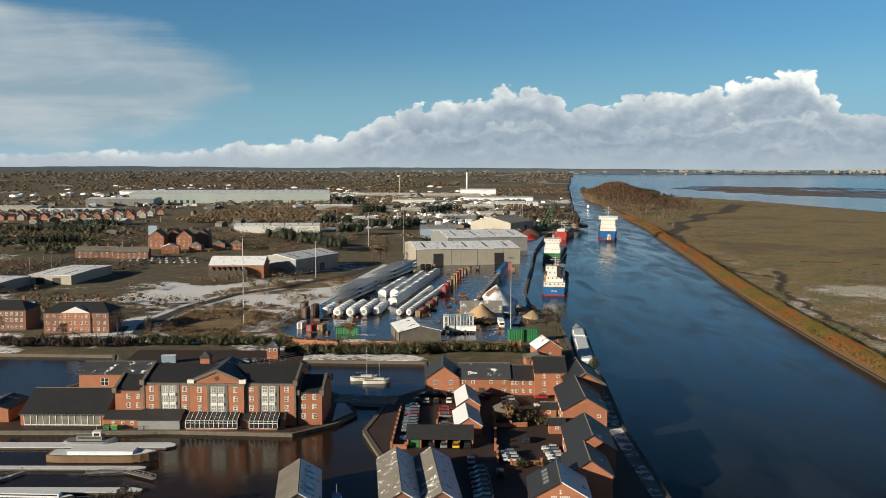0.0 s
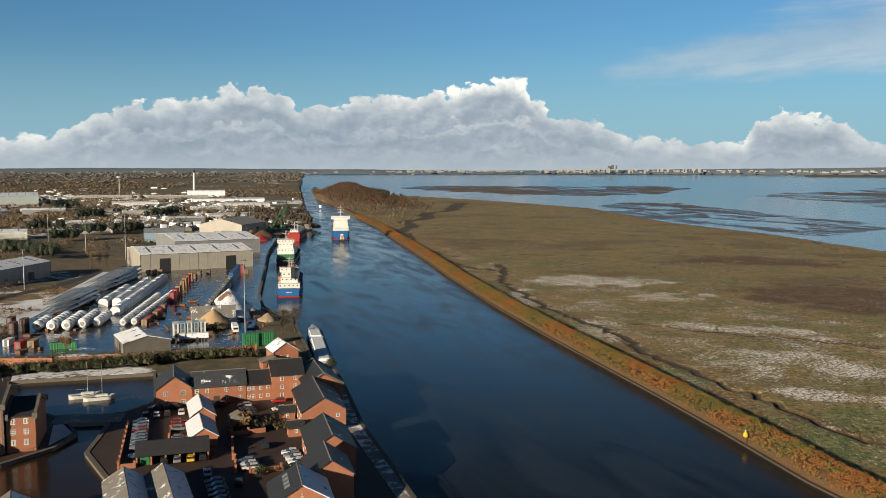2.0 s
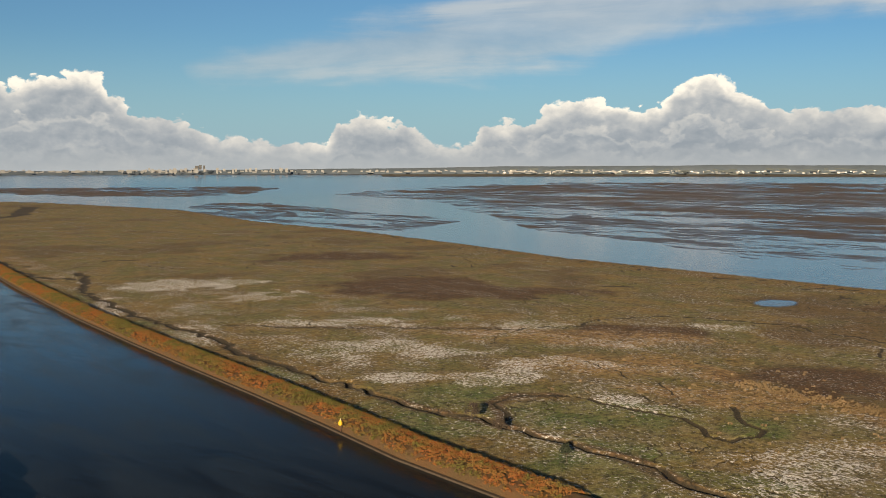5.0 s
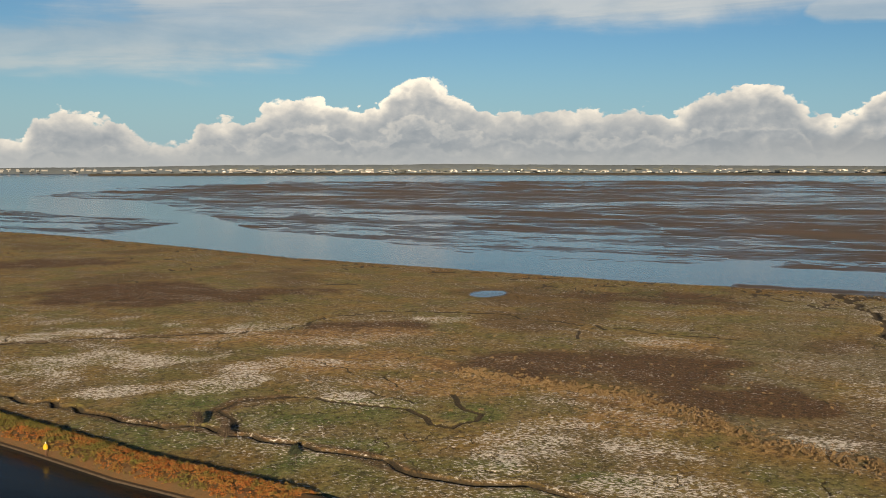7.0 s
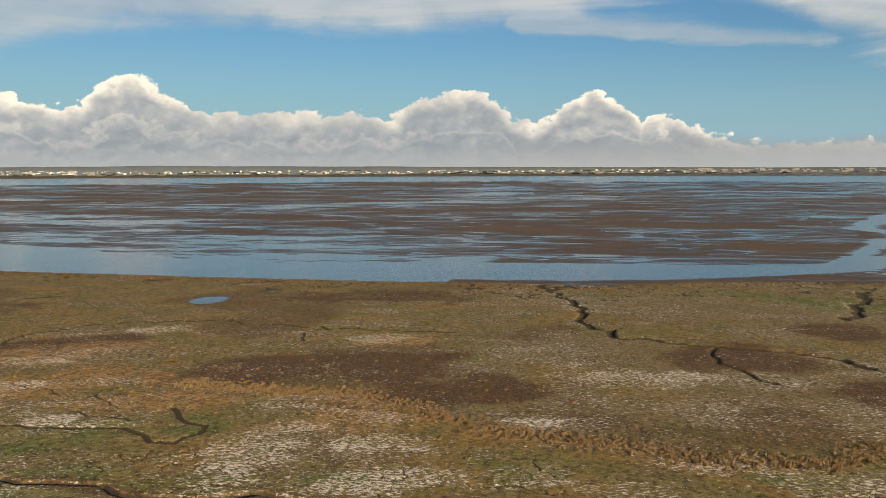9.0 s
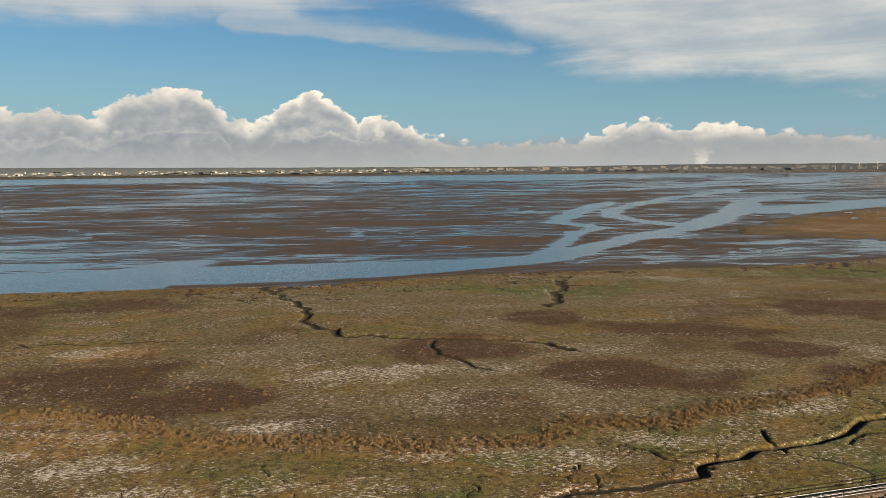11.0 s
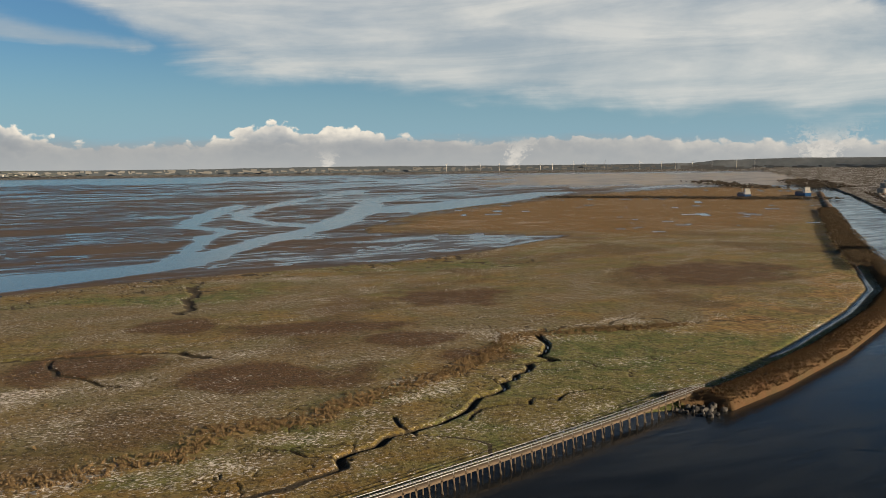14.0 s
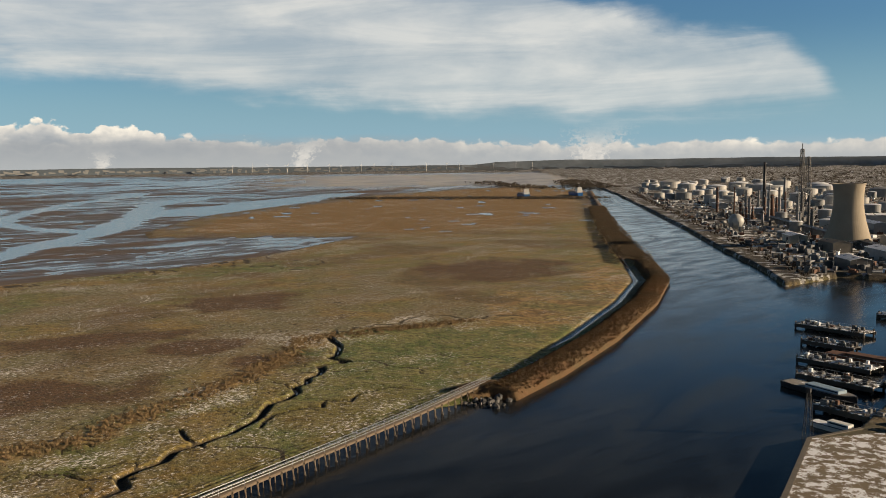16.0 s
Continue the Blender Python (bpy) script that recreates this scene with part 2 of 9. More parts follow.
def paint(name, a, b, scale=0.6, fine=6.0, rough=0.75, metal=0.0, vary=0.15, bump=0.25, snow=0.0, spec=0.5, snow_scale=0.35):
    """Two tones, stains and grain; vary: between alike things; snow: share of thin snow."""
    n = shader(name)
    big, small = n.noise(n.pos, scale, 4), n.noise(n.pos, fine, 3)
    c = n.mix(n.lin(big, 0.3, 0.7), a, b)
    c = n.mix(n.lin(small, 0.25, 0.75, 0.0, 0.45), c, n.mix(0.5, a, (0.03, 0.03, 0.03)))
    if vary:
        r = n.add("ShaderNodeObjectInfo").outputs["Random"]
        c = n.mix(1.0, c, n.ramp(r, [(0.0, 1 - vary), (1.0, min(1.0, 1 + vary))], "LINEAR"), "MULTIPLY")
    if snow:
        s = n.math("ADD", n.noise(n.pos, snow_scale, 5, 0.6), n.math("MULTIPLY", n.math("SUBTRACT", small, 0.5), 0.35))
        k = n.step(s, 0.80 - 0.55 * snow, 0.90 - 0.55 * snow)
        c = n.mix(k, c, (0.80, 0.83, 0.88))
        rough = n.mix(k, rough, 0.7)
    return finish(n, c, rough, metal, n.math("ADD", big, small), bump, 0.08, spec)


def courses(name, a, b, mortar, length, height, joint, rough=0.8, snow=0.0, bump=0.4, mortar_share=1.0):
    """Brick or slate courses on upright or sloping faces, by height and the run along the face."""
    n = shader(name)
    sp = n.add("ShaderNodeSeparateXYZ")
    n.put(sp.inputs[0], n.add("ShaderNodeTexCoord").outputs["Object"])
    run = n.math("ADD", sp.outputs[0], sp.outputs[1])
    t = n.add("ShaderNodeTexBrick")
    n.put(t.inputs["Vector"], n.xyz(run, sp.outputs[2], 0.0))
    for k, v in (("Color1", a), ("Color2", b), ("Mortar", mortar), ("Scale", 1.0), ("Mortar Size", joint), ("Brick Width", length), ("Row Height", height)):
        n.put(t.inputs[k], v)
    big, small = n.noise(n.pos, 0.35, 5, 0.6), n.noise(n.pos, 2.2, 3)
    c = n.mix(n.lin(big, 0.3, 0.75, 0.0, 0.4), t.outputs[0], n.mix(0.6, a, (0.04, 0.035, 0.03)))
    c = n.mix(n.lin(small, 0.35, 0.7, 0.0, 0.25), c, b)
    r = n.add("ShaderNodeObjectInfo").outputs["Random"]
    c = n.mix(1.0, c, n.ramp(r, [(0.0, 0.82), (1.0, 1.0)], "LINEAR"), "MULTIPLY")
    if snow:
        s = n.math("ADD", n.noise(n.pos, 0.30, 5, 0.62), n.math("MULTIPLY", n.math("SUBTRACT", small, 0.5), 0.3))
        c = n.mix(n.step(s, 0.80 - 0.55 * snow, 0.88 - 0.55 * snow), c, (0.80, 0.84, 0.90))
    return finish(n, c, rough, 0.0, n.math("ADD", t.outputs[1], small), bump, 0.03)


BRICK = courses("red_brick", (0.36, 0.125, 0.060), (0.44, 0.17, 0.085), (0.30, 0.20, 0.14), 0.225, 0.075, 0.010)
BRICK_DARK = courses("dark_brick", (0.21, 0.085, 0.05), (0.27, 0.11, 0.065), (0.2, 0.15, 0.12), 0.225, 0.075, 0.010)
STONE = paint("grey_stone", (0.12, 0.105, 0.085), (0.19, 0.165, 0.13), 0.8, 7)
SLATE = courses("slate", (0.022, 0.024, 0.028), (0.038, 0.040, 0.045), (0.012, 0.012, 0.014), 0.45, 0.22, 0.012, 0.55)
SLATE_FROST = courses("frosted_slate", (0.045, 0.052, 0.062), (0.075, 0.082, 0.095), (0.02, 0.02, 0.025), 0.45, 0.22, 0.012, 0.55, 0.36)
SLATE_SNOW = courses("snowy_slate", (0.10, 0.11, 0.12), (0.13, 0.14, 0.15), (0.05, 0.05, 0.05), 0.45, 0.22, 0.012, 0.6, 0.85)
SNOW = paint("snow", (0.78, 0.82, 0.88), (0.68, 0.72, 0.78), 0.4, 3, 0.7, vary=0.05)
WHITE = paint("white_paint", (0.82, 0.82, 0.79), (0.72, 0.72, 0.69), 0.5, 4, 0.5)
CREAM = paint("cream_cladding", (0.46, 0.43, 0.36), (0.38, 0.355, 0.30), 0.2, 2, 0.55)
GREY = paint("grey_cladding", (0.30, 0.31, 0.32), (0.22, 0.23, 0.24), 0.2, 2, 0.5)
PALE = paint("pale_grey_sheet", (0.50, 0.52, 0.53), (0.40, 0.42, 0.43), 0.15, 2, 0.45, snow=0.85)
ROOF_PALE = paint("pale_roof_sheet", (0.46, 0.47, 0.47), (0.36, 0.37, 0.38), 0.1, 1.5, 0.5, snow=0.8)
ASBESTOS = paint("weathered_roof_sheet", (0.13, 0.12, 0.105), (0.20, 0.185, 0.16), 0.25, 3, 0.85)
BLUE = paint("blue_hull_paint", (0.015, 0.11, 0.32), (0.02, 0.14, 0.40), 0.3, 4, 0.4)
RED = paint("red_paint", (0.42, 0.035, 0.025), (0.34, 0.03, 0.02), 0.4, 4, 0.45)
ORANGE = paint("orange_paint", (0.60, 0.20, 0.05), (0.5, 0.16, 0.04), 0.5, 5, 0.5)
GREEN = paint("green_paint", (0.04, 0.22, 0.08), (0.03, 0.17, 0.06), 0.5, 5, 0.5)
YELLOW = paint("yellow_paint", (0.75, 0.50, 0.03), (0.68, 0.43, 0.03), 1, 6, 0.45)
BLACK = paint("black_paint", (0.02, 0.02, 0.022), (0.035, 0.035, 0.035), 1, 6, 0.5)
RUST = paint("rusty_steel", (0.16, 0.07, 0.04), (0.10, 0.055, 0.04), 0.6, 6, 0.8)
STEEL = paint("dull_steel", (0.20, 0.21, 0.22), (0.13, 0.14, 0.15), 0.6, 5, 0.5, 0.3)
GALV = paint("galvanised_steel", (0.42, 0.43, 0.44), (0.33, 0.34, 0.35), 2, 9, 0.45, 0.4)
TIMBER = paint("weathered_timber", (0.24, 0.15, 0.085), (0.17, 0.11, 0.07), 0.8, 8, 0.85)
TRESTLE_WOOD = paint("silvered_timber", (0.20, 0.15, 0.10), (0.13, 0.10, 0.075), 0.8, 8, 0.85)
TIMBER_DARK = paint("wet_dark_timber", (0.055, 0.045, 0.035), (0.09, 0.07, 0.05), 0.8, 8, 0.7)
DECK = paint("grey_deck_boards", (0.30, 0.29, 0.27), (0.22, 0.21, 0.20), 0.6, 7, 0.8, snow=0.35)
CONCRETE = paint("concrete", (0.36, 0.31, 0.24), (0.29, 0.25, 0.19), 0.12, 2.5, 0.85, vary=0.05)
GREY_CONCRETE = paint("grey_concrete", (0.22, 0.215, 0.20), (0.16, 0.155, 0.145), 0.3, 3, 0.85, snow=0.45)
TARMAC = paint("tarmac", (0.036, 0.035, 0.035), (0.055, 0.052, 0.05), 0.15, 3, 0.75, vary=0)
PAVED = paint("red_paviors", (0.050, 0.029, 0.023), (0.034, 0.022, 0.018), 0.2, 3, 0.7, vary=0)
RUBBER = paint("tyre_rubber", (0.015, 0.015, 0.015), (0.025, 0.025, 0.025), 3, 9, 0.8)
TARP = paint("white_wrapping", (0.86, 0.87, 0.88), (0.76, 0.78, 0.80), 0.4, 3, 0.45)
WRAP_BLUE = paint("pale_blue_sheet", (0.35, 0.47, 0.58), (0.28, 0.40, 0.50), 0.4, 3, 0.45)
SALT = paint("salt_heap", (0.72, 0.70, 0.68), (0.60, 0.56, 0.52), 0.3, 3, 0.9)
BARK = paint("bark", (0.10, 0.075, 0.05), (0.07, 0.052, 0.038), 2, 9, 0.9)
TWIG = paint("bare_twigs", (0.088, 0.064, 0.043), (0.060, 0.046, 0.033), 0.05, 0.5, 0.95, vary=0.3)
TWIG_STRAW = paint("straw_twigs", (0.30, 0.19, 0.09), (0.22, 0.14, 0.07), 0.05, 0.5, 0.95, vary=0.2)
WOOD_BROWN = paint("brown_wood_twigs", (0.185, 0.132, 0.080), (0.115, 0.090, 0.060), 0.012, 0.2, 0.95, vary=0.2)
WILLOW = paint("willow_twigs", (0.185, 0.128, 0.070), (0.125, 0.092, 0.054), 0.015, 0.3, 0.95, vary=0.2)
EVERGREEN = paint("evergreen_leaves", (0.018, 0.030, 0.014), (0.03, 0.042, 0.018), 0.08, 1, 0.8, vary=0.3)
HEDGE = paint("hedge_leaves", (0.05, 0.065, 0.025), (0.085, 0.075, 0.03), 0.12, 1, 0.85, vary=0.3)
BRACKEN = paint("rust_bracken", (0.205, 0.080, 0.026), (0.135, 0.075, 0.027), 0.045, 0.9, 0.95, vary=0.2)
BRAMBLE = paint("olive_bramble", (0.13, 0.095, 0.030), (0.09, 0.072, 0.026), 0.06, 0.9, 0.95, vary=0.2)
SEDGE = paint("straw_sedge", (0.29, 0.20, 0.10), (0.21, 0.145, 0.07), 0.08, 1.2, 0.95, vary=0.2)


def glass_mat(name, tint, rough=0.08):
    n = shader(name)
    return finish(n, n.mix(n.lin(n.noise(n.pos, 0.8, 2), 0.3, 0.7), tint, [v * 0.6 for v in tint]), rough, 0.0, None, spec=0.8)


GLASS = glass_mat("dark_window_glass", (0.035, 0.042, 0.05))
GLASS_PALE = glass_mat("curtained_window_glass", (0.22, 0.22, 0.20))


def water_mat():
    n = shader("water")
    p = n.pos
    w1 = n.noise(p, 0.9, 4, 0.55, 0.3)
    w2 = n.noise(n.vmath("MULTIPLY", p, (0.05, 0.012, 1.0)), 1.0, 4, 0.6, 1.5)
    w3 = n.noise(n.vmath("MULTIPLY", p, (0.25, 0.07, 1.0)), 1.0, 4, 0.6, 1.0)
    h = n.math("ADD", n.math("MULTIPLY", w1, 0.35), n.math("MULTIPLY", w3, 1.2))
    sp = n.add("ShaderNodeSeparateXYZ")
    n.put(sp.inputs[0], p)
    dock = n.step(sp.outputs[0], 30.0, 22.0)
    sea = n.mix(n.lin(w2, 0.35, 0.65), (0.011, 0.014, 0.017), (0.019, 0.022, 0.024))
    col = n.mix(dock, sea, (0.034, 0.021, 0.012))
    rough = n.lin(w2, 0.35, 0.65, 0.08, 0.26)
    n.put(n.bsdf.inputs["IOR"], 1.33)
    return finish(n, col, rough, 0.0, h, 0.55, 0.12, 0.26)


WATER = water_mat()


def dock_water():
    n = shader("dock_water")
    w = n.noise(n.pos, 0.7, 3, 0.5, 0.3)
    c = n.mix(n.lin(n.noise(n.pos, 0.03, 3), 0.35, 0.65), (0.030, 0.017, 0.009), (0.018, 0.013, 0.010))
    n.put(n.bsdf.inputs["IOR"], 1.33)
    return finish(n, c, 0.16, 0.0, w, 0.30, 0.10, 0.4)


DOCK_WATER = dock_water()

# ---- plan ----
SEA, TOWN, EYE = -1.2, 1.5, 70.0
LEFT_BANK = [(420, 2900), (311, 2103), (215, 1420), (188, 1189), (150, 1080), (130, 985), (108, 900), (80, 740), (62, 600), (47, 487), (44, 440), (53, 390), (47.5, 297), (53.5, 292), (52.5, 276), (48.4, 225),
             (48, 190), (47, 150), (50, 60), (57, -50), (72, -170), (83, -213), (78, -230), (82, -290), (92, -365), (98, -430), (112, -500), (140, -545), (192, -549), (202, -487), (242, -550),
             (334, -675), (464, -860), (837, -1371), (1102, -1734), (1560, -2330)]
RIGHT_BANK = [(1700, -2230), (1268, -1890), (770, -1177), (497, -789), (313, -537), (261, -465), (224, -386), (190, -295), (172, -233), (165, -199), (173, -196), (179, -170), (168, -120), (161, -75),
              (150, 0), (141, 60), (136, 110), (137, 160), (141, 195), (145, 238), (149, 290), (153, 341), (161, 425), (176, 548), (190, 643), (227, 930), (242, 1035), (265, 1290), (317, 1767), (340, 2104), (450, 2880)]
MARSH_EDGE = [(470, 2880), (560, 2420), (600, 2300), (690, 1935), (740, 1445), (646, 1035), (632, 798), (589, 573), (556, 431), (548, 300), (538, 157), (541, 57), (537, 3), (562, -65), (574, -141),
              (573, -223), (571, -312), (588, -395), (675, -579), (735, -530), (850, -440), (925, -477), (1050, -590), (1168, -702), (1350, -980), (1490, -1200), (1620, -1450), (1760, -1900), (1700, -2230)]
DOCK = 0.6
BASINS = [[(-190, 222.5), (-92, 222), (-72, 223), (-39, 220.5), (-29, 229.5), (-24.5, 240), (-30, 256), (-47, 281), (-51, 307), (-6, 305), (-5, 270), (-15.6, 258), (-18.6, 235), (-20.5, 223), (-14.7, 203), (-11.7, 181), (-11.7, 150), (-190, 150)],
          [(-190, 318), (-121, 315), (-111, 285), (-123, 256), (-190, 250)]]
CREEK = [(172, 250), (171, 222), (170, 188), (175, 163), (175, 141), (176, 117), (170, 98), (171, 84), (177, 73), (172, 45), (168, 10), (172, -30), (178, -57), (182, -78), (193, -92), (199, -111), (206, -133),
         (218, -153), (228, -163), (240, -184), (255, -203), (278, -219), (292, -232)]


def seg_dist(x, y, line, closed=False):
    d = np.full(x.shape, 1e9)
    pts = list(zip(line, line[1:] + ([line[0]] if closed else [])))
    for (ax, ay), (bx, by) in pts[: len(line) if closed else len(line) - 1]:
        dx, dy = bx - ax, by - ay
        t = np.clip(((x - ax) * dx + (y - ay) * dy) / (dx * dx + dy * dy + 1e-9), 0, 1)
        d = np.minimum(d, np.hypot(x - ax - t * dx, y - ay - t * dy))
    return d


def inside(x, y, poly):
    c = np.zeros(x.shape, bool)
    for (ax, ay), (bx, by) in zip(poly, poly[1:] + poly[:1]):
        if ay != by:
            c ^= ((ay > y) != (by > y)) & (x < (bx - ax) * (y - ay) / (by - ay) + ax)
    return c


def signed(x, y, poly):
    """Distance to the outline, negative inside."""
    d = seg_dist(x, y, poly, True)
    return np.where(inside(x, y, poly), -d, d)


LATTICE = np.random.RandomState(7).rand(256, 256)


def vnoise(x, y, scale, octaves=4):
    out, amp, tot = 0.0, 1.0, 0.0
    for o in range(octaves):
        u, v = x / scale + 17.3 * o, y / scale + 41.7 * o
        i, j = np.floor(u).astype(int), np.floor(v).astype(int)
        f, g = u - i, v - j
        f, g = f * f * (3 - 2 * f), g * g * (3 - 2 * g)
        a, b = LATTICE[i & 255, j & 255], LATTICE[(i + 1) & 255, j & 255]
        c, d = LATTICE[i & 255, (j + 1) & 255], LATTICE[(i + 1) & 255, (j + 1) & 255]
        out = out + amp * ((a * (1 - f) + b * f) * (1 - g) + (c * (1 - f) + d * f) * g)
        tot, amp, scale = tot + amp, amp * 0.5, scale * 0.5
    return out / tot


def ease(v, lo, hi):
    t = np.clip((v - lo) / (hi - lo), 0, 1)
    return t * t * (3 - 2 * t)


def far(r):
    """The true distance of ground that is drawn in to lie within five kilometres."""
    return np.where(r < 2400, r, 2400 + (r - 2400) * (1 + 4.2 * ((r - 2400) / 2500)))


def lift(r):
    return EYE * (1 - r / far(r))


def lift_at(x, y):
    return float(lift(np.array(math.hypot(x, y))))


CANAL = LEFT_BANK + RIGHT_BANK
MARSH = MARSH_EDGE + RIGHT_BANK

# creeks of the marsh: line, half width, depth
CREEKS = [
    (CREEK, 1.7, 1.9),
    ([(172, 250), (175, 300), (184, 340), (183, 398), (193, 480), (197, 505), (221, 555), (232, 600)], 2.2, 1.0),
    ([(180, 162), (190, 176), (201, 178), (211, 169), (215, 159), (214, 142), (217, 128), (207, 115), (207, 108), (216, 105), (238, 124)], 1.3, 0.8),
    ([(200, 350), (223, 321), (252, 290), (284, 256), (310, 240), (342, 238), (368, 222), (377, 195), (382, 167), (374, 136), (370, 100), (369, 60)], 1.4, 0.7),
    ([(530, 34), (514, 28), (475, 16), (442, 5), (415, 6), (392, 2), (367, -8), (359, -33), (351, -53), (347, -74), (340, -85), (322, -95)], 2.6, 1.6),
    ([(350, -46), (336, -43), (324, -43), (314, -50), (308, -52), (295, -58)], 1.6, 1.1),
    ([(520, -150), (490, -143), (470, -130), (450, -126), (426, -115)], 3.0, 1.3),
    ([(292, -232), (284, -264), (291, -284), (280, -292), (268, -290), (263, -308), (250, -330)], 1.3, 0.7),
    ([(210, 800), (239, 880), (250, 960), (292, 1048), (300, 1130), (363, 1214), (380, 1300), (413, 1368), (470, 1430), (491, 1506), (593, 1744)], 4.5, 1.2),
    ([(199, -130), (206, -139), (206, -146), (202, -154), (207, -159), (200, -163), (205, -170), (204, -183), (194, -187)], 0.8, 0.8),
    ([(208, -74), (196, -80), (188, -88)], 0.8, 0.8),
    ([(213, -114), (204, -111), (196, -111), (186, -119), (178, -122), (172, -118)], 0.8, 0.8),
    ([(238, -183), (246, -168), (252, -160)], 0.7, 0.5),
    ([(370, 120), (352, 122), (340, 118)], 1.0, 0.6),
    ([(221, 555), (205, 590), (203, 640), (215, 700), (210, 800)], 2.5, 1.0),
]
rnd = random.Random(5)


def wander(x, y, way, steps, size, bend):
    line = [(x, y)]
    for _ in range(steps):
        way += rnd.uniform(-bend, bend)
        x, y = x + size * math.cos(way), y + size * math.sin(way)
        line.append((x, y))
    return line


for k in range(120):   # short creeks that drain over the estuary's edge
    i = rnd.randrange(4, 17)
    (ax, ay), (bx, by) = MARSH_EDGE[i], MARSH_EDGE[i + 1]
    f = rnd.random()
    CREEKS.append((wander(ax + (bx - ax) * f, ay + (by - ay) * f, math.pi + rnd.uniform(-0.7, 0.7), rnd.randint(3, 9), rnd.uniform(4, 9), 1.1), rnd.uniform(0.5, 1.0), 0.8))
for k in range(70):    # the cracked rim of the marsh: gullies that run along the edge
    i = rnd.randrange(9, 17)
    (ax, ay), (bx, by) = MARSH_EDGE[i], MARSH_EDGE[i + 1]
    f, o = rnd.random(), rnd.uniform(6, 70)
    CREEKS.append((wander(ax + (bx - ax) * f - o, ay + (by - ay) * f, rnd.choice((-1.57, 1.57)) + rnd.uniform(-0.7, 0.7), rnd.randint(3, 7), rnd.uniform(5, 10), 1.0), rnd.uniform(0.5, 0.9), 0.7))
for k in range(60):   # little gullies over the marsh
    y = rnd.uniform(-330, 800)
    x = rnd.uniform(200, 520)
    CREEKS.append((wander(x, y, rnd.uniform(0, 6.3), rnd.randint(3, 6), rnd.uniform(3, 7), 1.0), rnd.uniform(0.35, 0.7), 0.5))
for k in range(26):   # longer threads over the northern marsh
    CREEKS.append((wander(rnd.uniform(280, 560), rnd.uniform(300, 1000), rnd.uniform(0, 6.3), rnd.randint(5, 10), rnd.uniform(5, 11), 0.9), rnd.uniform(0.4, 0.7), 0.6))
for k in range(90):   # side gullies of the near creeks
    x, y = CREEK[rnd.randrange(2, len(CREEK))]
    CREEKS.append((wander(x + rnd.uniform(-4, 30), y, rnd.choice((0.2, 2.9)) + rnd.uniform(-0.9, 0.9), rnd.randint(3, 7), rnd.uniform(1.6, 3.6), 1.3), rnd.uniform(0.22, 0.42), 0.6))


def meander(line):
    """The same line with small bends between its points."""
    out = [line[0]]
    for (ax, ay), (bx, by) in zip(line, line[1:]):
        ln = math.hypot(bx - ax, by - ay)
        for k in range(1, max(2, int(ln / 5))):
            f, o = k / max(2, int(ln / 5)), rnd.gauss(0, min(ln * 0.09, 2.2))
            out.append((ax + (bx - ax) * f - (by - ay) / ln * o, ay + (by - ay) * f + (bx - ax) / ln * o))
        out.append((bx, by))
    return out


CREEKS = [(meander(line), half * 0.66, deep) for line, half, deep in CREEKS]
# shallow brown swales that follow the creek behind the bank
SWALES = [(CREEK[:13], 3.2), ([(172, 250), (175, 300), (184, 340), (183, 398), (193, 480), (197, 505), (221, 555), (232, 600)], 4.0), ([(200, 350), (223, 321), (252, 290), (284, 256)], 3.0), ([(180, 162), (190, 176), (201, 178), (211, 169)], 2.5)]

# channels of the estuary: line with half widths
CHANNELS = [
    [(612, 160, 45), (610, 60, 52), (612, -40, 44), (630, -110, 28), (665, -180, 20), (735, -235, 17), (850, -335, 18), (960, -440, 17), (1080, -520, 22), (1250, -640, 24), (1629, -860, 30), (1900, -1130, 40)],
    [(960, -440, 14), (1120, -422, 12), (1240, -434, 14), (1400, -500, 15), (1875, -809, 20), (2300, -1180, 28)],
    [(665, -180, 9), (800, -235, 9), (928, -290, 11), (972, -335, 9), (1093, -310, 13), (1406, -449, 18), (1700, -600, 18)],
    [(1250, -700, 60), (1500, -1050, 70), (1800, -1500, 60)],
]
# banks that the ebb has laid bare: the great flats, two long bars and a low one by the marsh
FLATS = [(1506, 1999), (1787, 2207), (2500, 2650), (3600, 3000), (5200, 2500), (6500, 0), (6500, -900), (900, -900), (700, -100), (734, 82), (666, 151), (650, 236), (671, 330), (735, 442), (758, 479), (786, 590), (800, 658), (897, 766), (1019, 934), (1127, 1111), (1242, 1239), (1349, 1395), (1468, 1616)]
BARS = [[(844, 3409), (1286, 3858), (1767, 3733), (2028, 3391), (1883, 2887), (1389, 2289), (1091, 2125), (961, 2334), (884, 2766)],
        [(710, 1363), (936, 1674), (1044, 1648), (948, 1357), (906, 1104), (901, 968), (875, 881), (773, 840), (661, 742), (666, 878), (683, 1047)],
        [(555, 71), (578, 35), (606, -14), (655, -97), (640, -135), (575, -75), (548, 9)]]


def chan_dist(x, y, line):
    """Distance to the line less its half width there."""
    d = np.full(x.shape, 1e9)
    for (ax, ay, aw), (bx, by, bw) in zip(line, line[1:]):
        dx, dy = bx - ax, by - ay
        t = np.clip(((x - ax) * dx + (y - ay) * dy) / (dx * dx + dy * dy), 0, 1)
        d = np.minimum(d, np.hypot(x - ax - t * dx, y - ay - t * dy) - aw - t * (bw - aw))
    return d


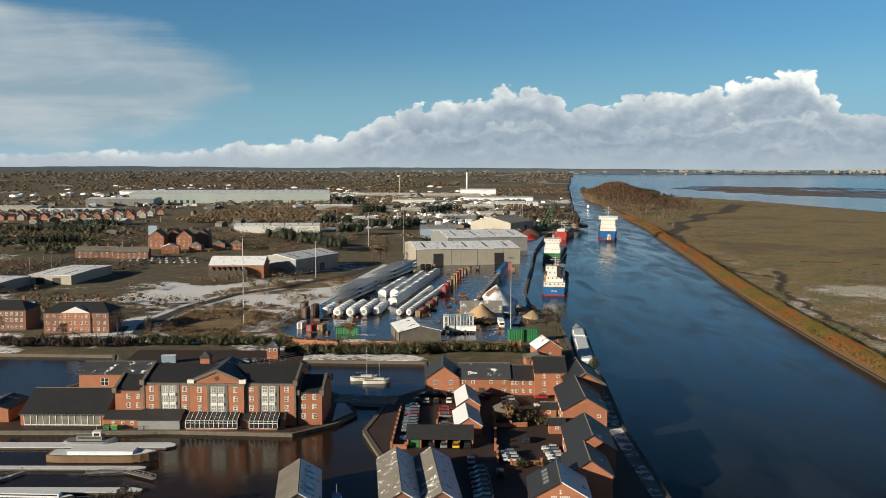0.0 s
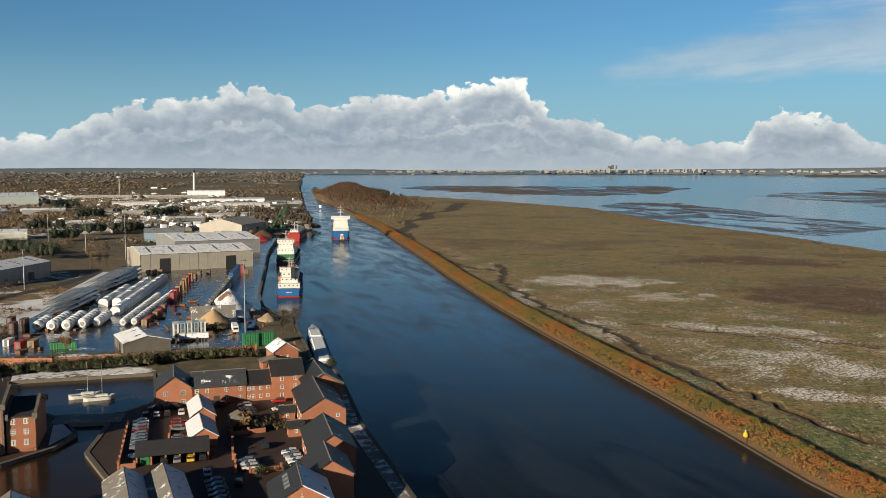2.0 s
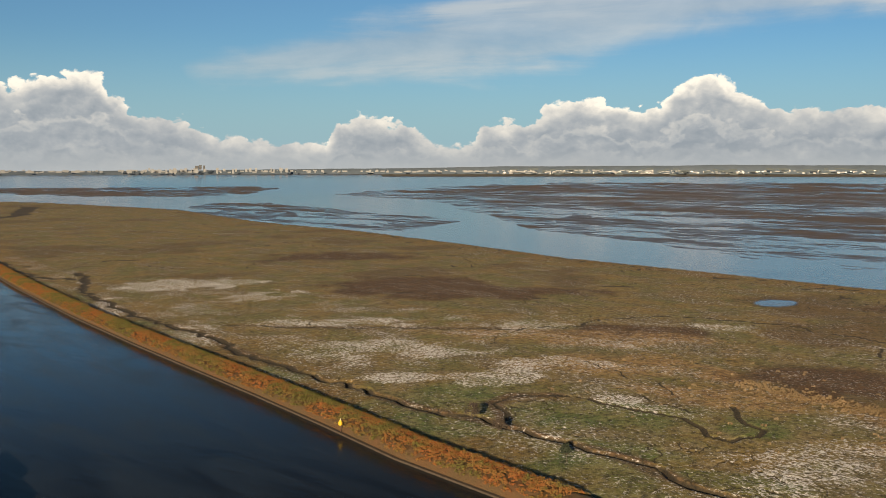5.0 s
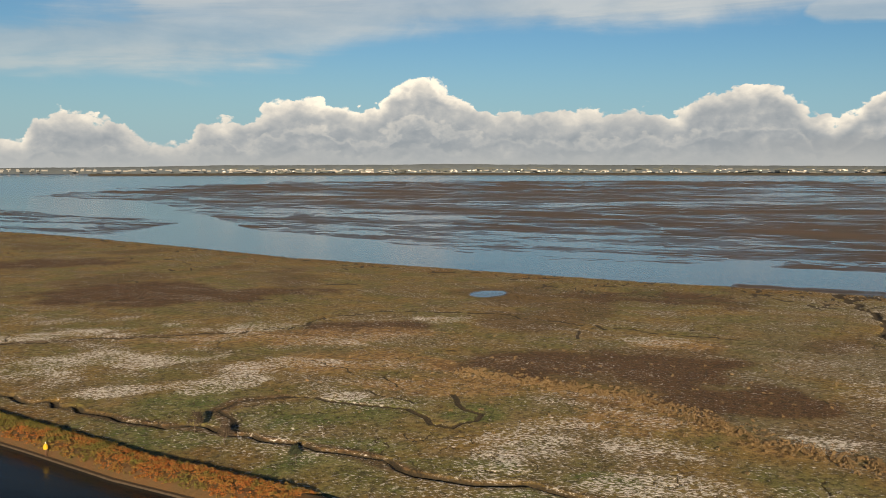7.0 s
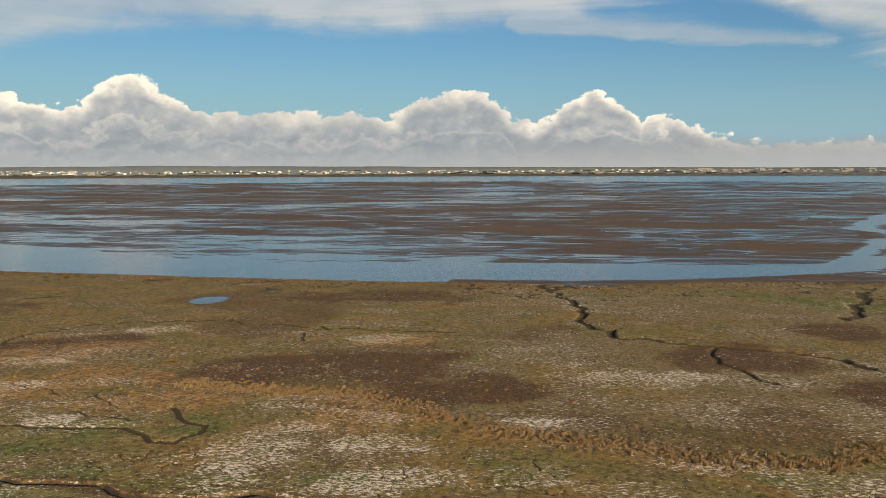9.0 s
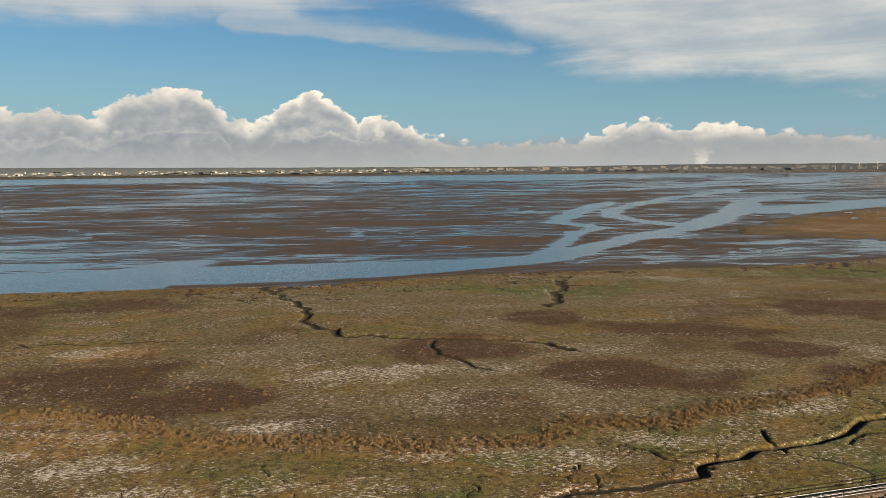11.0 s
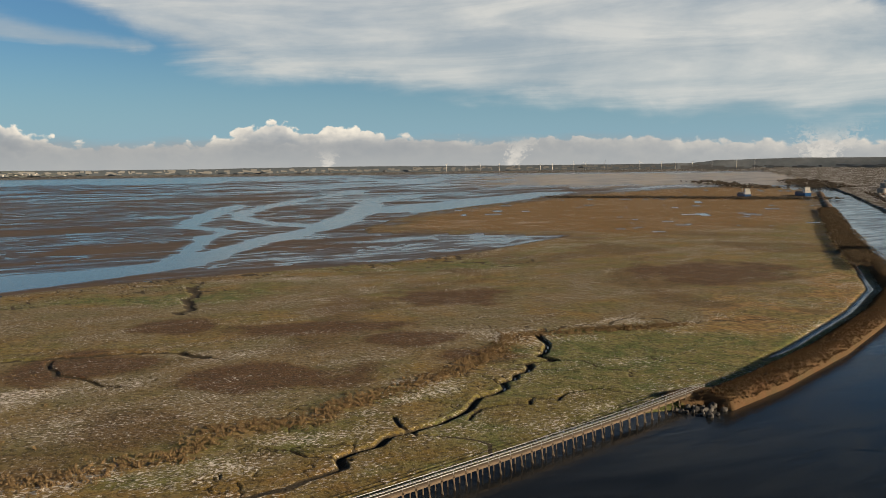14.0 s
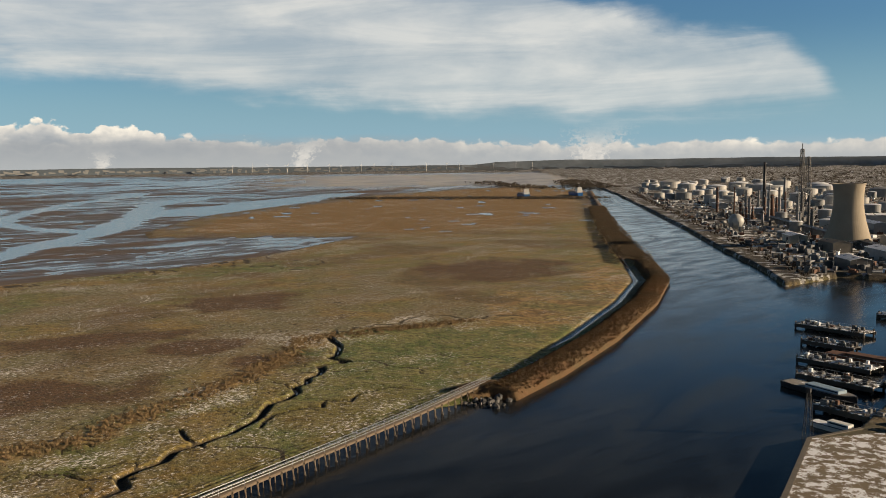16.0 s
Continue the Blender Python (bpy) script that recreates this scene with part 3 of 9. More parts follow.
def sheet(name, angles, radii, z, attrs, material, top):
    """A polar grid of ground round the middle of the place."""
    na, nr = len(angles), len(radii)
    a, r = np.meshgrid(np.radians(angles), radii, indexing="ij")
    co = np.stack([np.sin(a) * r, np.cos(a) * r, z], -1).reshape(-1, 3).astype(np.float32)
    i = (np.arange(na - 1)[:, None] * nr + np.arange(nr - 1)[None, :]).ravel()
    quads = np.stack([i, i + 1, i + nr + 1, i + nr], -1)[:, ::-1].astype(np.int32)
    me = bpy.data.meshes.new(name)
    me.vertices.add(len(co)), me.loops.add(quads.size), me.polygons.add(len(quads))
    me.vertices.foreach_set("co", co.ravel())
    me.polygons.foreach_set("loop_start", np.arange(0, quads.size, 4, dtype=np.int32))
    me.loops.foreach_set("vertex_index", quads.ravel())
    me.update(calc_edges=True)
    me.polygons.foreach_set("use_smooth", np.ones(len(quads), bool))
    for key, four in attrs.items():
        at = me.attributes.new(key, "FLOAT_COLOR", "POINT")
        at.data.foreach_set("color", np.stack([np.broadcast_to(v, z.shape) for v in four], -1).reshape(-1).astype(np.float32))
    me.materials.append(material)
    return new(name, me)


def ground_mat():
    n = shader("ground")

    def four(key):
        a = n.add("ShaderNodeAttribute")
        a.attribute_name = key
        s = n.add("ShaderNodeSeparateColor")
        n.put(s.inputs[0], a.outputs["Color"])
        return (*s.outputs, a.outputs["Alpha"])

    swale, mud, bank, wet = four("zone")
    frost, pale = four("frost")[:2]
    creek, snow, brown, green = four("cover")
    straw, ochre, soil, verge = four("tint")
    p = n.pos
    tuft = n.noise(p, 0.55, 5, 0.65)
    tuft2 = n.noise(p, 1.6, 3, 0.6)
    wide = n.noise(p, 0.035, 5, 0.6, 0.5)
    wide2 = n.noise(p, 0.012, 4, 0.6)
    mid = n.noise(p, 0.12, 4, 0.6)
    # marsh grass
    band = n.noise(n.vmath("MULTIPLY", p, (0.05, 0.022, 0.0)), 1.0, 6, 0.62, 0.8)
    clump = n.noise(p, 0.28, 5, 0.66, 0.6)
    c = n.mix(n.lin(wide, 0.42, 0.58), (0.290, 0.198, 0.054), (0.185, 0.176, 0.048))
    c = n.mix(n.lin(band, 0.46, 0.60, 0.0, 0.70), c, (0.165, 0.120, 0.056))
    c = n.mix(n.lin(mid, 0.50, 0.62, 0.0, 0.55), c, (0.33, 0.265, 0.14))
    c = n.mix(n.math("MULTIPLY", frost, n.lin(clump, 0.40, 0.56, 0.20, 0.80)), c, (0.225, 0.195, 0.130))
    c = n.mix(n.math("MULTIPLY", brown, n.lin(clump, 0.30, 0.48, 0.60, 1.0)), c, n.mix(n.lin(mid, 0.4, 0.6), (0.088, 0.042, 0.016), (0.130, 0.066, 0.024)))
    c = n.mix(n.math("MULTIPLY", straw, n.lin(mid, 0.40, 0.55, 0.30, 0.95)), c, n.mix(n.lin(clump, 0.4, 0.6), (0.34, 0.185, 0.060), (0.48, 0.31, 0.12)))
    c = n.mix(n.math("MULTIPLY", green, n.lin(wide, 0.36, 0.50, 0.72, 1.0)), c, n.mix(n.lin(mid, 0.42, 0.58), (0.090, 0.150, 0.030), (0.215, 0.225, 0.072)))
    c = n.mix(ochre, c, n.mix(n.lin(mid, 0.42, 0.58), (0.30, 0.150, 0.030), (0.21, 0.14, 0.042)))
    c = n.mix(n.math("MULTIPLY", swale, n.lin(clump, 0.36, 0.52, 0.6, 1.0)), c, n.mix(n.lin(mid, 0.4, 0.6), (0.105, 0.062, 0.028), (0.16, 0.100, 0.048)))
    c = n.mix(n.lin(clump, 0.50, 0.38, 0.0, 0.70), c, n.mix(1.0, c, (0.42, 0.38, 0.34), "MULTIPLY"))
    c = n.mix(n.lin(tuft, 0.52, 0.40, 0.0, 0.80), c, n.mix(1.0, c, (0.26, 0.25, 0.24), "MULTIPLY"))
    c = n.mix(n.lin(tuft2, 0.50, 0.62, 0.0, 0.40), c, n.mix(0.5, c, (0.50, 0.40, 0.22)))
    fleck = n.noise(n.vmath("MULTIPLY", p, (1.0, 0.55, 1.0)), 1.15, 5, 0.76, 0.4)
    sn = n.math("ADD", n.math("MULTIPLY", snow, 0.45), n.math("ADD", n.math("MULTIPLY", n.math("SUBTRACT", fleck, 0.5), 4.6), n.math("MULTIPLY", n.math("SUBTRACT", band, 0.5), 1.5)))
    sn = n.math("ADD", sn, n.math("MULTIPLY", n.math("MAXIMUM", frost, 0.4), 0.16))
    c = n.mix(n.step(sn, 0.48, 0.95, 0.0, 0.92), c, (0.86, 0.84, 0.80))
    c = n.mix(n.step(n.math("ADD", creek, n.math("MULTIPLY", n.math("SUBTRACT", tuft2, 0.5), 1.0)), 0.45, 0.85), c, n.mix(n.lin(tuft2, 0.4, 0.6), (0.026, 0.022, 0.014), (0.070, 0.052, 0.026)))
    # land and bank
    land = n.mix(n.lin(wide2, 0.35, 0.65), (0.105, 0.080, 0.048), (0.075, 0.072, 0.040))
    land = n.mix(n.lin(mid, 0.48, 0.66, 0.0, 0.8), land, (0.175, 0.130, 0.072))
    land = n.mix(n.math("MULTIPLY", straw, n.lin(mid, 0.38, 0.56, 0.35, 1.0)), land, (0.22, 0.155, 0.080))
    ls = n.math("ADD", n.math("MULTIPLY", verge, 1.0), n.math("ADD", n.math("SUBTRACT", tuft, 0.5), n.math("MULTIPLY", n.math("SUBTRACT", mid, 0.5), 1.2)))
    land = n.mix(n.step(ls, 0.55, 0.8), land, (0.74, 0.76, 0.80))
    place = n.add("ShaderNodeSeparateXYZ")
    n.put(place.inputs[0], p)
    land = n.mix(n.step(place.outputs[1], -300.0, -460.0, 0.0, 0.85), land, n.mix(n.step(n.math("ADD", mid, n.math("MULTIPLY", n.math("SUBTRACT", wide, 0.5), 0.8)), 0.54, 0.60), n.mix(n.lin(tuft, 0.4, 0.6), (0.040, 0.036, 0.030), (0.075, 0.064, 0.050)), (0.55, 0.57, 0.60)))
    c = n.mix(soil, c, land)
    c = n.mix(bank, c, n.mix(n.lin(mid, 0.35, 0.65), (0.11, 0.056, 0.022), (0.085, 0.058, 0.025)))
    # mud flats: sand, wet runnels that follow the ebb, standing water
    flow = n.vmath("MULTIPLY", p, (0.012, 0.0045, 0.0))
    run = n.noise(n.vmath("ADD", flow, n.vmath("SCALE", n.noise(p, 0.004, 3, 0.5, 0, 1), 1.2)), 1.0, 7, 0.66, 0.5)
    fine = n.noise(n.vmath("MULTIPLY", p, (0.06, 0.018, 0.0)), 1.0, 5, 0.62, 1.2)
    w = n.math("ADD", wet, n.math("ADD", n.math("MULTIPLY", n.math("SUBTRACT", run, 0.5), 1.9), n.math("MULTIPLY", n.math("SUBTRACT", fine, 0.5), 0.9)))
    thin = n.noise(n.vmath("ADD", n.vmath("MULTIPLY", p, (0.030, 0.0055, 0.0)), n.vmath("SCALE", n.noise(p, 0.006, 3, 0.5, 0, 1), 1.5)), 1.0, 3, 0.5, 0.4)
    vein = n.step(n.math("ABSOLUTE", n.math("SUBTRACT", thin, 0.5)), 0.022, 0.005, 0.0, 0.55)
    w = n.math("ADD", w, n.math("MULTIPLY", vein, n.step(run, 0.40, 0.55)))
    pool = n.math("MULTIPLY", n.step(w, 0.53, 0.585), n.math("MULTIPLY", mud, n.math("SUBTRACT", 1.0, pale)))
    damp = n.step(w, 0.10, 0.55)
    sand = n.mix(n.lin(wide2, 0.4, 0.62), (0.098, 0.078, 0.060), (0.140, 0.094, 0.060))
    sand = n.mix(damp, sand, (0.085, 0.068, 0.058))
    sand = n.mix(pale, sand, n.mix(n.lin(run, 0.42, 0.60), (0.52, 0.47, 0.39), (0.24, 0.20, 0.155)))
    c = n.mix(mud, c, sand)
    c = n.mix(pool, c, (0.062, 0.070, 0.078))
    rough = n.mix(mud, 0.92, n.lin(damp, 0.0, 1.0, 0.80, 0.32))
    rough = n.mix(pool, rough, 0.16)
    bump = n.math("MULTIPLY", n.math("ADD", tuft, n.math("MULTIPLY", tuft2, 0.5)), n.math("SUBTRACT", 1.0, n.math("MULTIPLY", mud, 0.97)))
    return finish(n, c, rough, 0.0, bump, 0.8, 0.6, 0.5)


def mound(x, y):
    """The wooded hill by the canal's far bend."""
    return 33 * np.exp(-(((x - 395) / 52) ** 2 + ((y - 1990) / 200) ** 2)) + 15 * np.exp(-(((x - 492) / 55) ** 2 + ((y - 2190) / 120) ** 2))


def blots(x, y, spots, rough):
    """Patches round given places: x, y, half width across the line from the middle of the place, half length along it."""
    out = np.zeros(x.shape)
    for bx, by, across, along in spots:
        d = math.hypot(bx, by)
        ux, uy = bx / d, by / d
        k = (np.abs(x - bx) < 3 * max(across, along)) & (np.abs(y - by) < 3 * max(across, along))
        u, v = (x[k] - bx) * ux + (y[k] - by) * uy, (x[k] - bx) * uy - (y[k] - by) * ux
        out[k] = np.maximum(out[k], np.exp(-0.8 * ((v / across) ** 2 + (u / along) ** 2)))
    return ease(out + rough * (out > 0.02), 0.30, 0.66)


BROWN = [(294, 116, 36, 30), (299, 69, 26, 28), (269, 39, 32, 18), (358, 348, 60, 32), (321, 209, 30, 14), (394, -252, 30, 28), (392, -101, 16, 20), (353, -154, 36, 18), (264, -179, 16, 13), (279, -98, 34, 22), (310, -170, 20, 13), (375, -460, 60, 60), (331, -54, 26, 26),
         (351, 391, 58, 42), (362, 319, 20, 19), (470, 120, 50, 30), (430, 560, 60, 40)]
STRAW = [(246, 130, 38, 12), (235, 62, 22, 15), (265, 174, 40, 18), (345, 77, 17, 9), (229, 23, 20, 9), (293, 218, 58, 16), (222, -254, 32, 34), (256, -244, 28, 22), (304, -461, 20, 110), (203, -212, 22, 15), (255, -330, 26, 60)]
SNOWS = [(213, 196, 18, 10), (221, 157, 10, 6), (355, 184, 11, 9), (225, 83, 12, 8), (201, 86, 22, 15), (214, 53, 20, 10), (191, 38, 26, 10), (295, -20, 26, 14), (208, -22, 12, 9), (350, 87, 10, 8), (239, 16, 16, 11)]
SNOWS_NORTH = [(257, 494, 34, 26), (263, 415, 24, 18), (215, 269, 28, 13), (210, 194, 17, 10), (190, 219, 16, 8), (250, 198, 19, 10), (180, 440, 12, 25), (171, 330, 10, 20), (242, 320, 32, 10), (221, 154, 11, 6), (230, 240, 22, 9), (300, 250, 30, 8)]
SNOWS_SOUTH = [(279, -213, 15, 15), (233, -138, 13, 14), (214, -76, 13, 7), (200, -52, 18, 10), (208, -173, 9, 8), (178, -119, 5, 6), (283, -273, 11, 9), (263, -287, 13, 8), (529, -294, 22, 17), (334, -74, 10, 6), (264, -233, 11, 10), (190, -8, 16, 9), (196, 14, 14, 8)]
GREENS = [(200, 150, 30, 15), (167, 134, 34, 12), (220, 108, 10, 10), (186, 60, 11, 8), (175, 98, 18, 9), (203, -168, 26, 24), (246, -221, 22, 20), (173, -104, 20, 12), (203, -84, 14, 7), (202, -43, 16, 7), (544, -303, 84, 40), (479, -124, 64, 24), (190, 190, 24, 14), (172, 30, 20, 9), (180, -30, 16, 8)]


def make_ground():
    angles = np.concatenate([np.arange(-180, -32, 3.0), np.arange(-32, 4, 0.27), np.arange(4, 166, 0.122), np.arange(166, 181, 3.0), [180.0]])
    dips = np.concatenate([[70, 50, 38, 30], np.arange(25.0, 5.5, -0.072), np.arange(5.5, 0.85, -0.055)])
    radii = np.concatenate([EYE / np.tan(np.radians(dips)), [4930.0]])
    a, r = np.meshgrid(np.radians(angles), radii, indexing="ij")
    x, y = np.sin(a) * r, np.cos(a) * r
    canal = signed(x, y, CANAL)
    marsh_d = signed(x, y, MARSH)
    right = seg_dist(x, y, RIGHT_BANK)
    basin = np.minimum(signed(x, y, BASINS[0]), signed(x, y, BASINS[1]))
    west = inside(x, y, LEFT_BANK + [(5200, -6000), (-6000, -6000), (-6000, 6000), (900, 6000)])
    in_marsh = (marsh_d < 0) & ~west & (canal > 0)
    in_land = west & (canal > 0)
    in_mud = ~in_marsh & ~in_land & (canal > 0)
    n1, n2, n3 = vnoise(x, y, 60), vnoise(x + 900, y, 18), vnoise(x, y + 500, 220)
    # heights
    z = np.where(in_land, TOWN - 0.06 + 0.08 * (n1 - 0.5) + 3.0 * (n3 - 0.4) * ease(r, 900, 1600), np.where(in_marsh, 0.35 * (n2 - 0.5) + 0.2 * (n1 - 0.5), -1.05 + 0.25 * (n1 - 0.5)))
    z = np.where(in_marsh, z + (-1.0 - z) * ease(marsh_d, -9, 0), z)
    south = y < -190
    north = y > 95
    width = np.where(north, 13.5, 15.0)
    hump = ease(right, 0.0, 3.5) * ease(right, width, width - 6) * np.where(north, 2.3, 2.4) * ((north | south) & ~west)
    rip = ease(y, 85, 110) + ease(y, -180, -200)
    z = z + np.where(in_marsh, hump * np.clip(rip, 0, 1), 0)
    z = np.where(in_marsh, -1.6 + (z + 1.6) * ease(right, 0.0, 1.8), z)
    ditch = np.exp(-((right - 20.5) / 2.0) ** 2) * in_marsh * ease(y, -235, -290) * (y > -800)
    z -= 1.3 * ditch
    hill = mound(x, y)
    z = np.where(canal > 4, z + hill, z)
    depth = np.zeros(x.shape)
    creek = np.zeros(x.shape)
    for line, half, deep in CREEKS:
        lx, ly = [q[0] for q in line], [q[1] for q in line]
        k = (x > min(lx) - 9) & (x < max(lx) + 9) & (y > min(ly) - 9) & (y < max(ly) + 9)
        if k.any():
            far_off = np.maximum(1.0, r[k] / 420.0)
            d = seg_dist(x[k], y[k], line) / (half * far_off * (0.75 + 0.7 * n2[k]))
            cut = ease(d, 1.25, 0.45)
            depth[k] = np.maximum(depth[k], cut * deep * 0.62)
            creek[k] = np.maximum(creek[k], ease(d, 1.5, 0.7))
    z = np.where(in_marsh, z - depth * ease(right, 18, 24), z)
    # beds under the water
    z = np.where(canal < 0, np.maximum(-5.0, SEA - 1.0 + canal * 0.5), z)
    z = np.where((basin < 0) & (canal > 0), -4.0, z)
    z = z + lift(r) - np.where(r > 2400, 0.0, 0.0)
    # covers
    cx = np.interp(y, [-420, -330, -262] + [q[1] for q in CREEK][::-1] + [300, 400, 505, 640], [170, 190, 265] + [q[0] for q in CREEK][::-1] + [175, 183, 197, 203])
    line_y = [-330, -290, -210, -192, -153, -133, -104, -96, -68, -56, -28, -5, 29, 72, 94, 137, 170, 210, 300, 400, 560, 900]
    line_x = [235, 262, 285, 266, 246, 238, 230, 221, 227, 213, 211, 221, 229, 258, 259, 264, 292, 345, 335, 275, 232, 240]
    sx = np.interp(y, line_y, line_x) + 9 * (n2 - 0.5)
    fld = in_marsh.astype(float)
    between = ease(x, cx - 14, cx + 4) * ease(x, sx + 3, sx - 4)
    ragged = 0.9 * (n2 - 0.5) + 0.6 * (n1 - 0.5)
    green = np.maximum(0.85 * ease(x, cx + 8 + 24 * (n1 - 0.5), cx - 4), 0.9 * blots(x, y, GREENS, ragged))
    green = np.maximum(green, 0.55 * ease(marsh_d, -100, -40) * ease(n2, 0.42, 0.60) * (y < 160))
    rim = np.exp(-((x - sx) / 4.5) ** 2) * ease(y, 220, 60) * (0.4 + 0.6 * ease(n2, 0.35, 0.55))
    straw = np.maximum(rim, 0.9 * blots(x, y, STRAW, ragged))
    straw = np.maximum(straw, 0.8 * ease(right, 65, 30) * ease(y, -205, -330) * ease(n2, 0.3, 0.6))
    rough_snow = 1.3 * (n2 - 0.5) + 0.7 * (vnoise(x + 33, y, 7, 3) - 0.5)
    snow = blots(x, y, SNOWS + SNOWS_NORTH + SNOWS_SOUTH, rough_snow)
    snow = np.maximum(snow, 0.55 * between * ease(n2, 0.40, 0.66))
    snow = np.maximum(snow, 0.45 * ease(vnoise(x * 0.5, y + 77, 30), 0.50, 0.72) * ease(y, 640, 200) * (y > 120) * ease(x, 420, 300))
    snow = np.maximum(snow, 0.36 * ease(vnoise(x, y + 300, 90, 4), 0.40, 0.6) * ease(y, 300, 60))
    snow = np.maximum(snow, 0.85 * np.exp(-((marsh_d + 8) / 5.0) ** 2) * ease(n2, 0.50, 0.62) * (y < 330))
    for line, half, deep in CREEKS[:8]:   # snow caught along the lips of the creeks
        lx, ly = [q[0] for q in line], [q[1] for q in line]
        k = (x > min(lx) - 9) & (x < max(lx) + 9) & (y > min(ly) - 9) & (y < min(330, max(ly) + 9))
        snow[k] = np.maximum(snow[k], 0.45 * np.exp(-((seg_dist(x[k], y[k], line) - half * 2.2) / 1.6) ** 2) * ease(n2[k], 0.46, 0.6))
    snow = np.clip(snow * np.interp(y, [-60, 20, 120, 260], [0.85, 0.95, 1.2, 1.25]), 0, 1.3)
    brown = blots(x, y, BROWN, ragged)
    brown = np.maximum(brown, 0.6 * ease(vnoise(x * 0.8, y + 210, 60, 4), 0.56, 0.68) * ease(x, sx, sx + 20))
    snow = snow * (1 - 0.8 * brown)
    frost = ease(y, 90, 10) * ease(x, sx - 6, sx + 8) * ease(vnoise(x + 5, y, 45, 4), 0.36, 0.6) * (1 - brown)
    swale = np.zeros(x.shape)
    for line, half in SWALES:
        lx, ly = [q[0] for q in line], [q[1] for q in line]
        k = (x > min(lx) - 9) & (x < max(lx) + 9) & (y > min(ly) - 9) & (y < max(ly) + 9)
        swale[k] = np.maximum(swale[k], ease(seg_dist(x[k], y[k], line) + 3.0 * (n2[k] - 0.5), half * 1.3, half * 0.5) * (0.6 + 0.4 * ease(n1[k], 0.4, 0.6)))
    ochre = np.clip(ease(y, -430, -520) * ease(x, 560, 690) * ease(marsh_d, -30, -60) + 0.85 * ease(marsh_d, -55, -12) * ease(n2, 0.3, 0.6), 0, 1) * ease(x + 0.55 * y, 60, 160)
    # the flats
    c_d = np.full(x.shape, 1e9)
    for line in CHANNELS:
        c_d = np.minimum(c_d, chan_dist(x, y, line))
    true = far(r)
    soft = 14 + 0.02 * true
    wet = 0.95 * ease(c_d, soft * 0.5, -soft * 0.5) + 0.16
    az = np.degrees(a)
    tx, ty = x / r * true, y / r * true
    wob = -14 + 40 * (vnoise(tx, ty, 160, 4) - 0.5) * np.clip(true / 1200, 0.4, 2)
    bare = signed(tx, ty, FLATS)
    for k, bar in enumerate(BARS):
        bare = np.minimum(bare, signed(tx, ty, bar))
    sea = ease(bare + wob, -soft * 0.35, soft * 0.35)
    wet = np.maximum(wet, 1.1 * sea * ease(ty, 40, 120))
    wet = np.maximum(wet, 1.1 * ease(true + 900 * (n3 - 0.5), 4900, 5700) * ease(az, 128, 108))
    wet = np.maximum(wet, (0.30 + 0.2 * (n3 - 0.5) + 0.25 * ease(true, 1500, 3500) * ease(az, 80, 120)) * ease(ty, 900, 500))
    wet = np.maximum(wet, 0.26 + 0.24 * ease(vnoise(tx, ty, 400, 3), 0.45, 0.6))
    shore = ease(true + 500 * (n1 - 0.5), np.where(az < 40, 12200, 9300), np.where(az < 40, 13000, 9600))   # the far shore
    tongue = (in_mud & (y < -250) & (marsh_d < 120) & (x < 900) & (y > -620)).astype(float)
    wet = np.where(tongue > 0, np.maximum(wet, 0.40), wet)
    mud = in_mud * (1 - shore)
    spit = in_marsh * ease(y, -430, -480) * ease(marsh_d, -75, -25) * ease(x, 640, 700)
    mud = np.maximum(mud, 0.55 * spit * ease(n2, 0.45, 0.6))
    bank = in_marsh * np.maximum(np.clip(hump / 0.7, 0, 1), ease(right, 3.0, 2.0) * (north | south))
    soil = np.clip(in_land + in_mud * shore + in_marsh * ease(hill, 4, 9), 0, 1)
    verge = ease(vnoise(x, y, 35, 3), 0.5, 0.64) * in_land * ease(y, 650, 400) * ease(x, 60, 10) * 0.75 + ease(vnoise(x, y, 120, 3), 0.56, 0.66) * in_land * 0.6 + 0.62 * ease(vnoise(x + 40, y, 60, 3), 0.46, 0.6) * in_land * ease(x, -220, -120) * ease(np.abs(y - 1500), 650, 450)
    verge = np.maximum(verge, 1.1 * in_land * ease(np.exp(-(((x + 150) / 34) ** 2 + ((y - 470) / 42) ** 2)) + np.exp(-(((x + 138) / 12) ** 2 + ((y - 388) / 20) ** 2)) + 0.8 * (n2 - 0.5), 0.35, 0.7))
    pool = ((x - 442) / 13) ** 2 + ((y - 206) / 9) ** 2
    mud = np.maximum(mud, ease(pool, 1.5, 0.9) * in_marsh)
    wet = np.maximum(wet, ease(pool, 1.3, 0.9))
    pans = vnoise(x, y, 26, 2) * in_marsh * ease(y, -560, -700)
    mud = np.maximum(mud, ease(pans, 0.76, 0.80))
    wet = np.maximum(wet, ease(pans, 0.76, 0.80))
    tidal = ease(ditch, 0.35, 0.8)
    mud, wet = np.maximum(mud, tidal), np.maximum(wet, tidal * 1.2)
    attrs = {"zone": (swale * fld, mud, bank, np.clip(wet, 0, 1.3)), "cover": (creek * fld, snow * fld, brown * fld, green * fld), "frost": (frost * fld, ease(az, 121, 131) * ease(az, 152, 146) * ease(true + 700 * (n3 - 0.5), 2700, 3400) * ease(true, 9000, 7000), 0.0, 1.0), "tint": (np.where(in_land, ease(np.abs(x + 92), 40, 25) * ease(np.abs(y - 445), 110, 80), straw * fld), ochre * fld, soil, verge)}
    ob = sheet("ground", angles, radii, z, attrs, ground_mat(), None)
    tagged(ob, "winter salt marsh, brown mud flats and snow-dusted land", "ground", kind="structure")
    # canal and dock water
    angles = np.arange(-180, 180.1, 2.0)
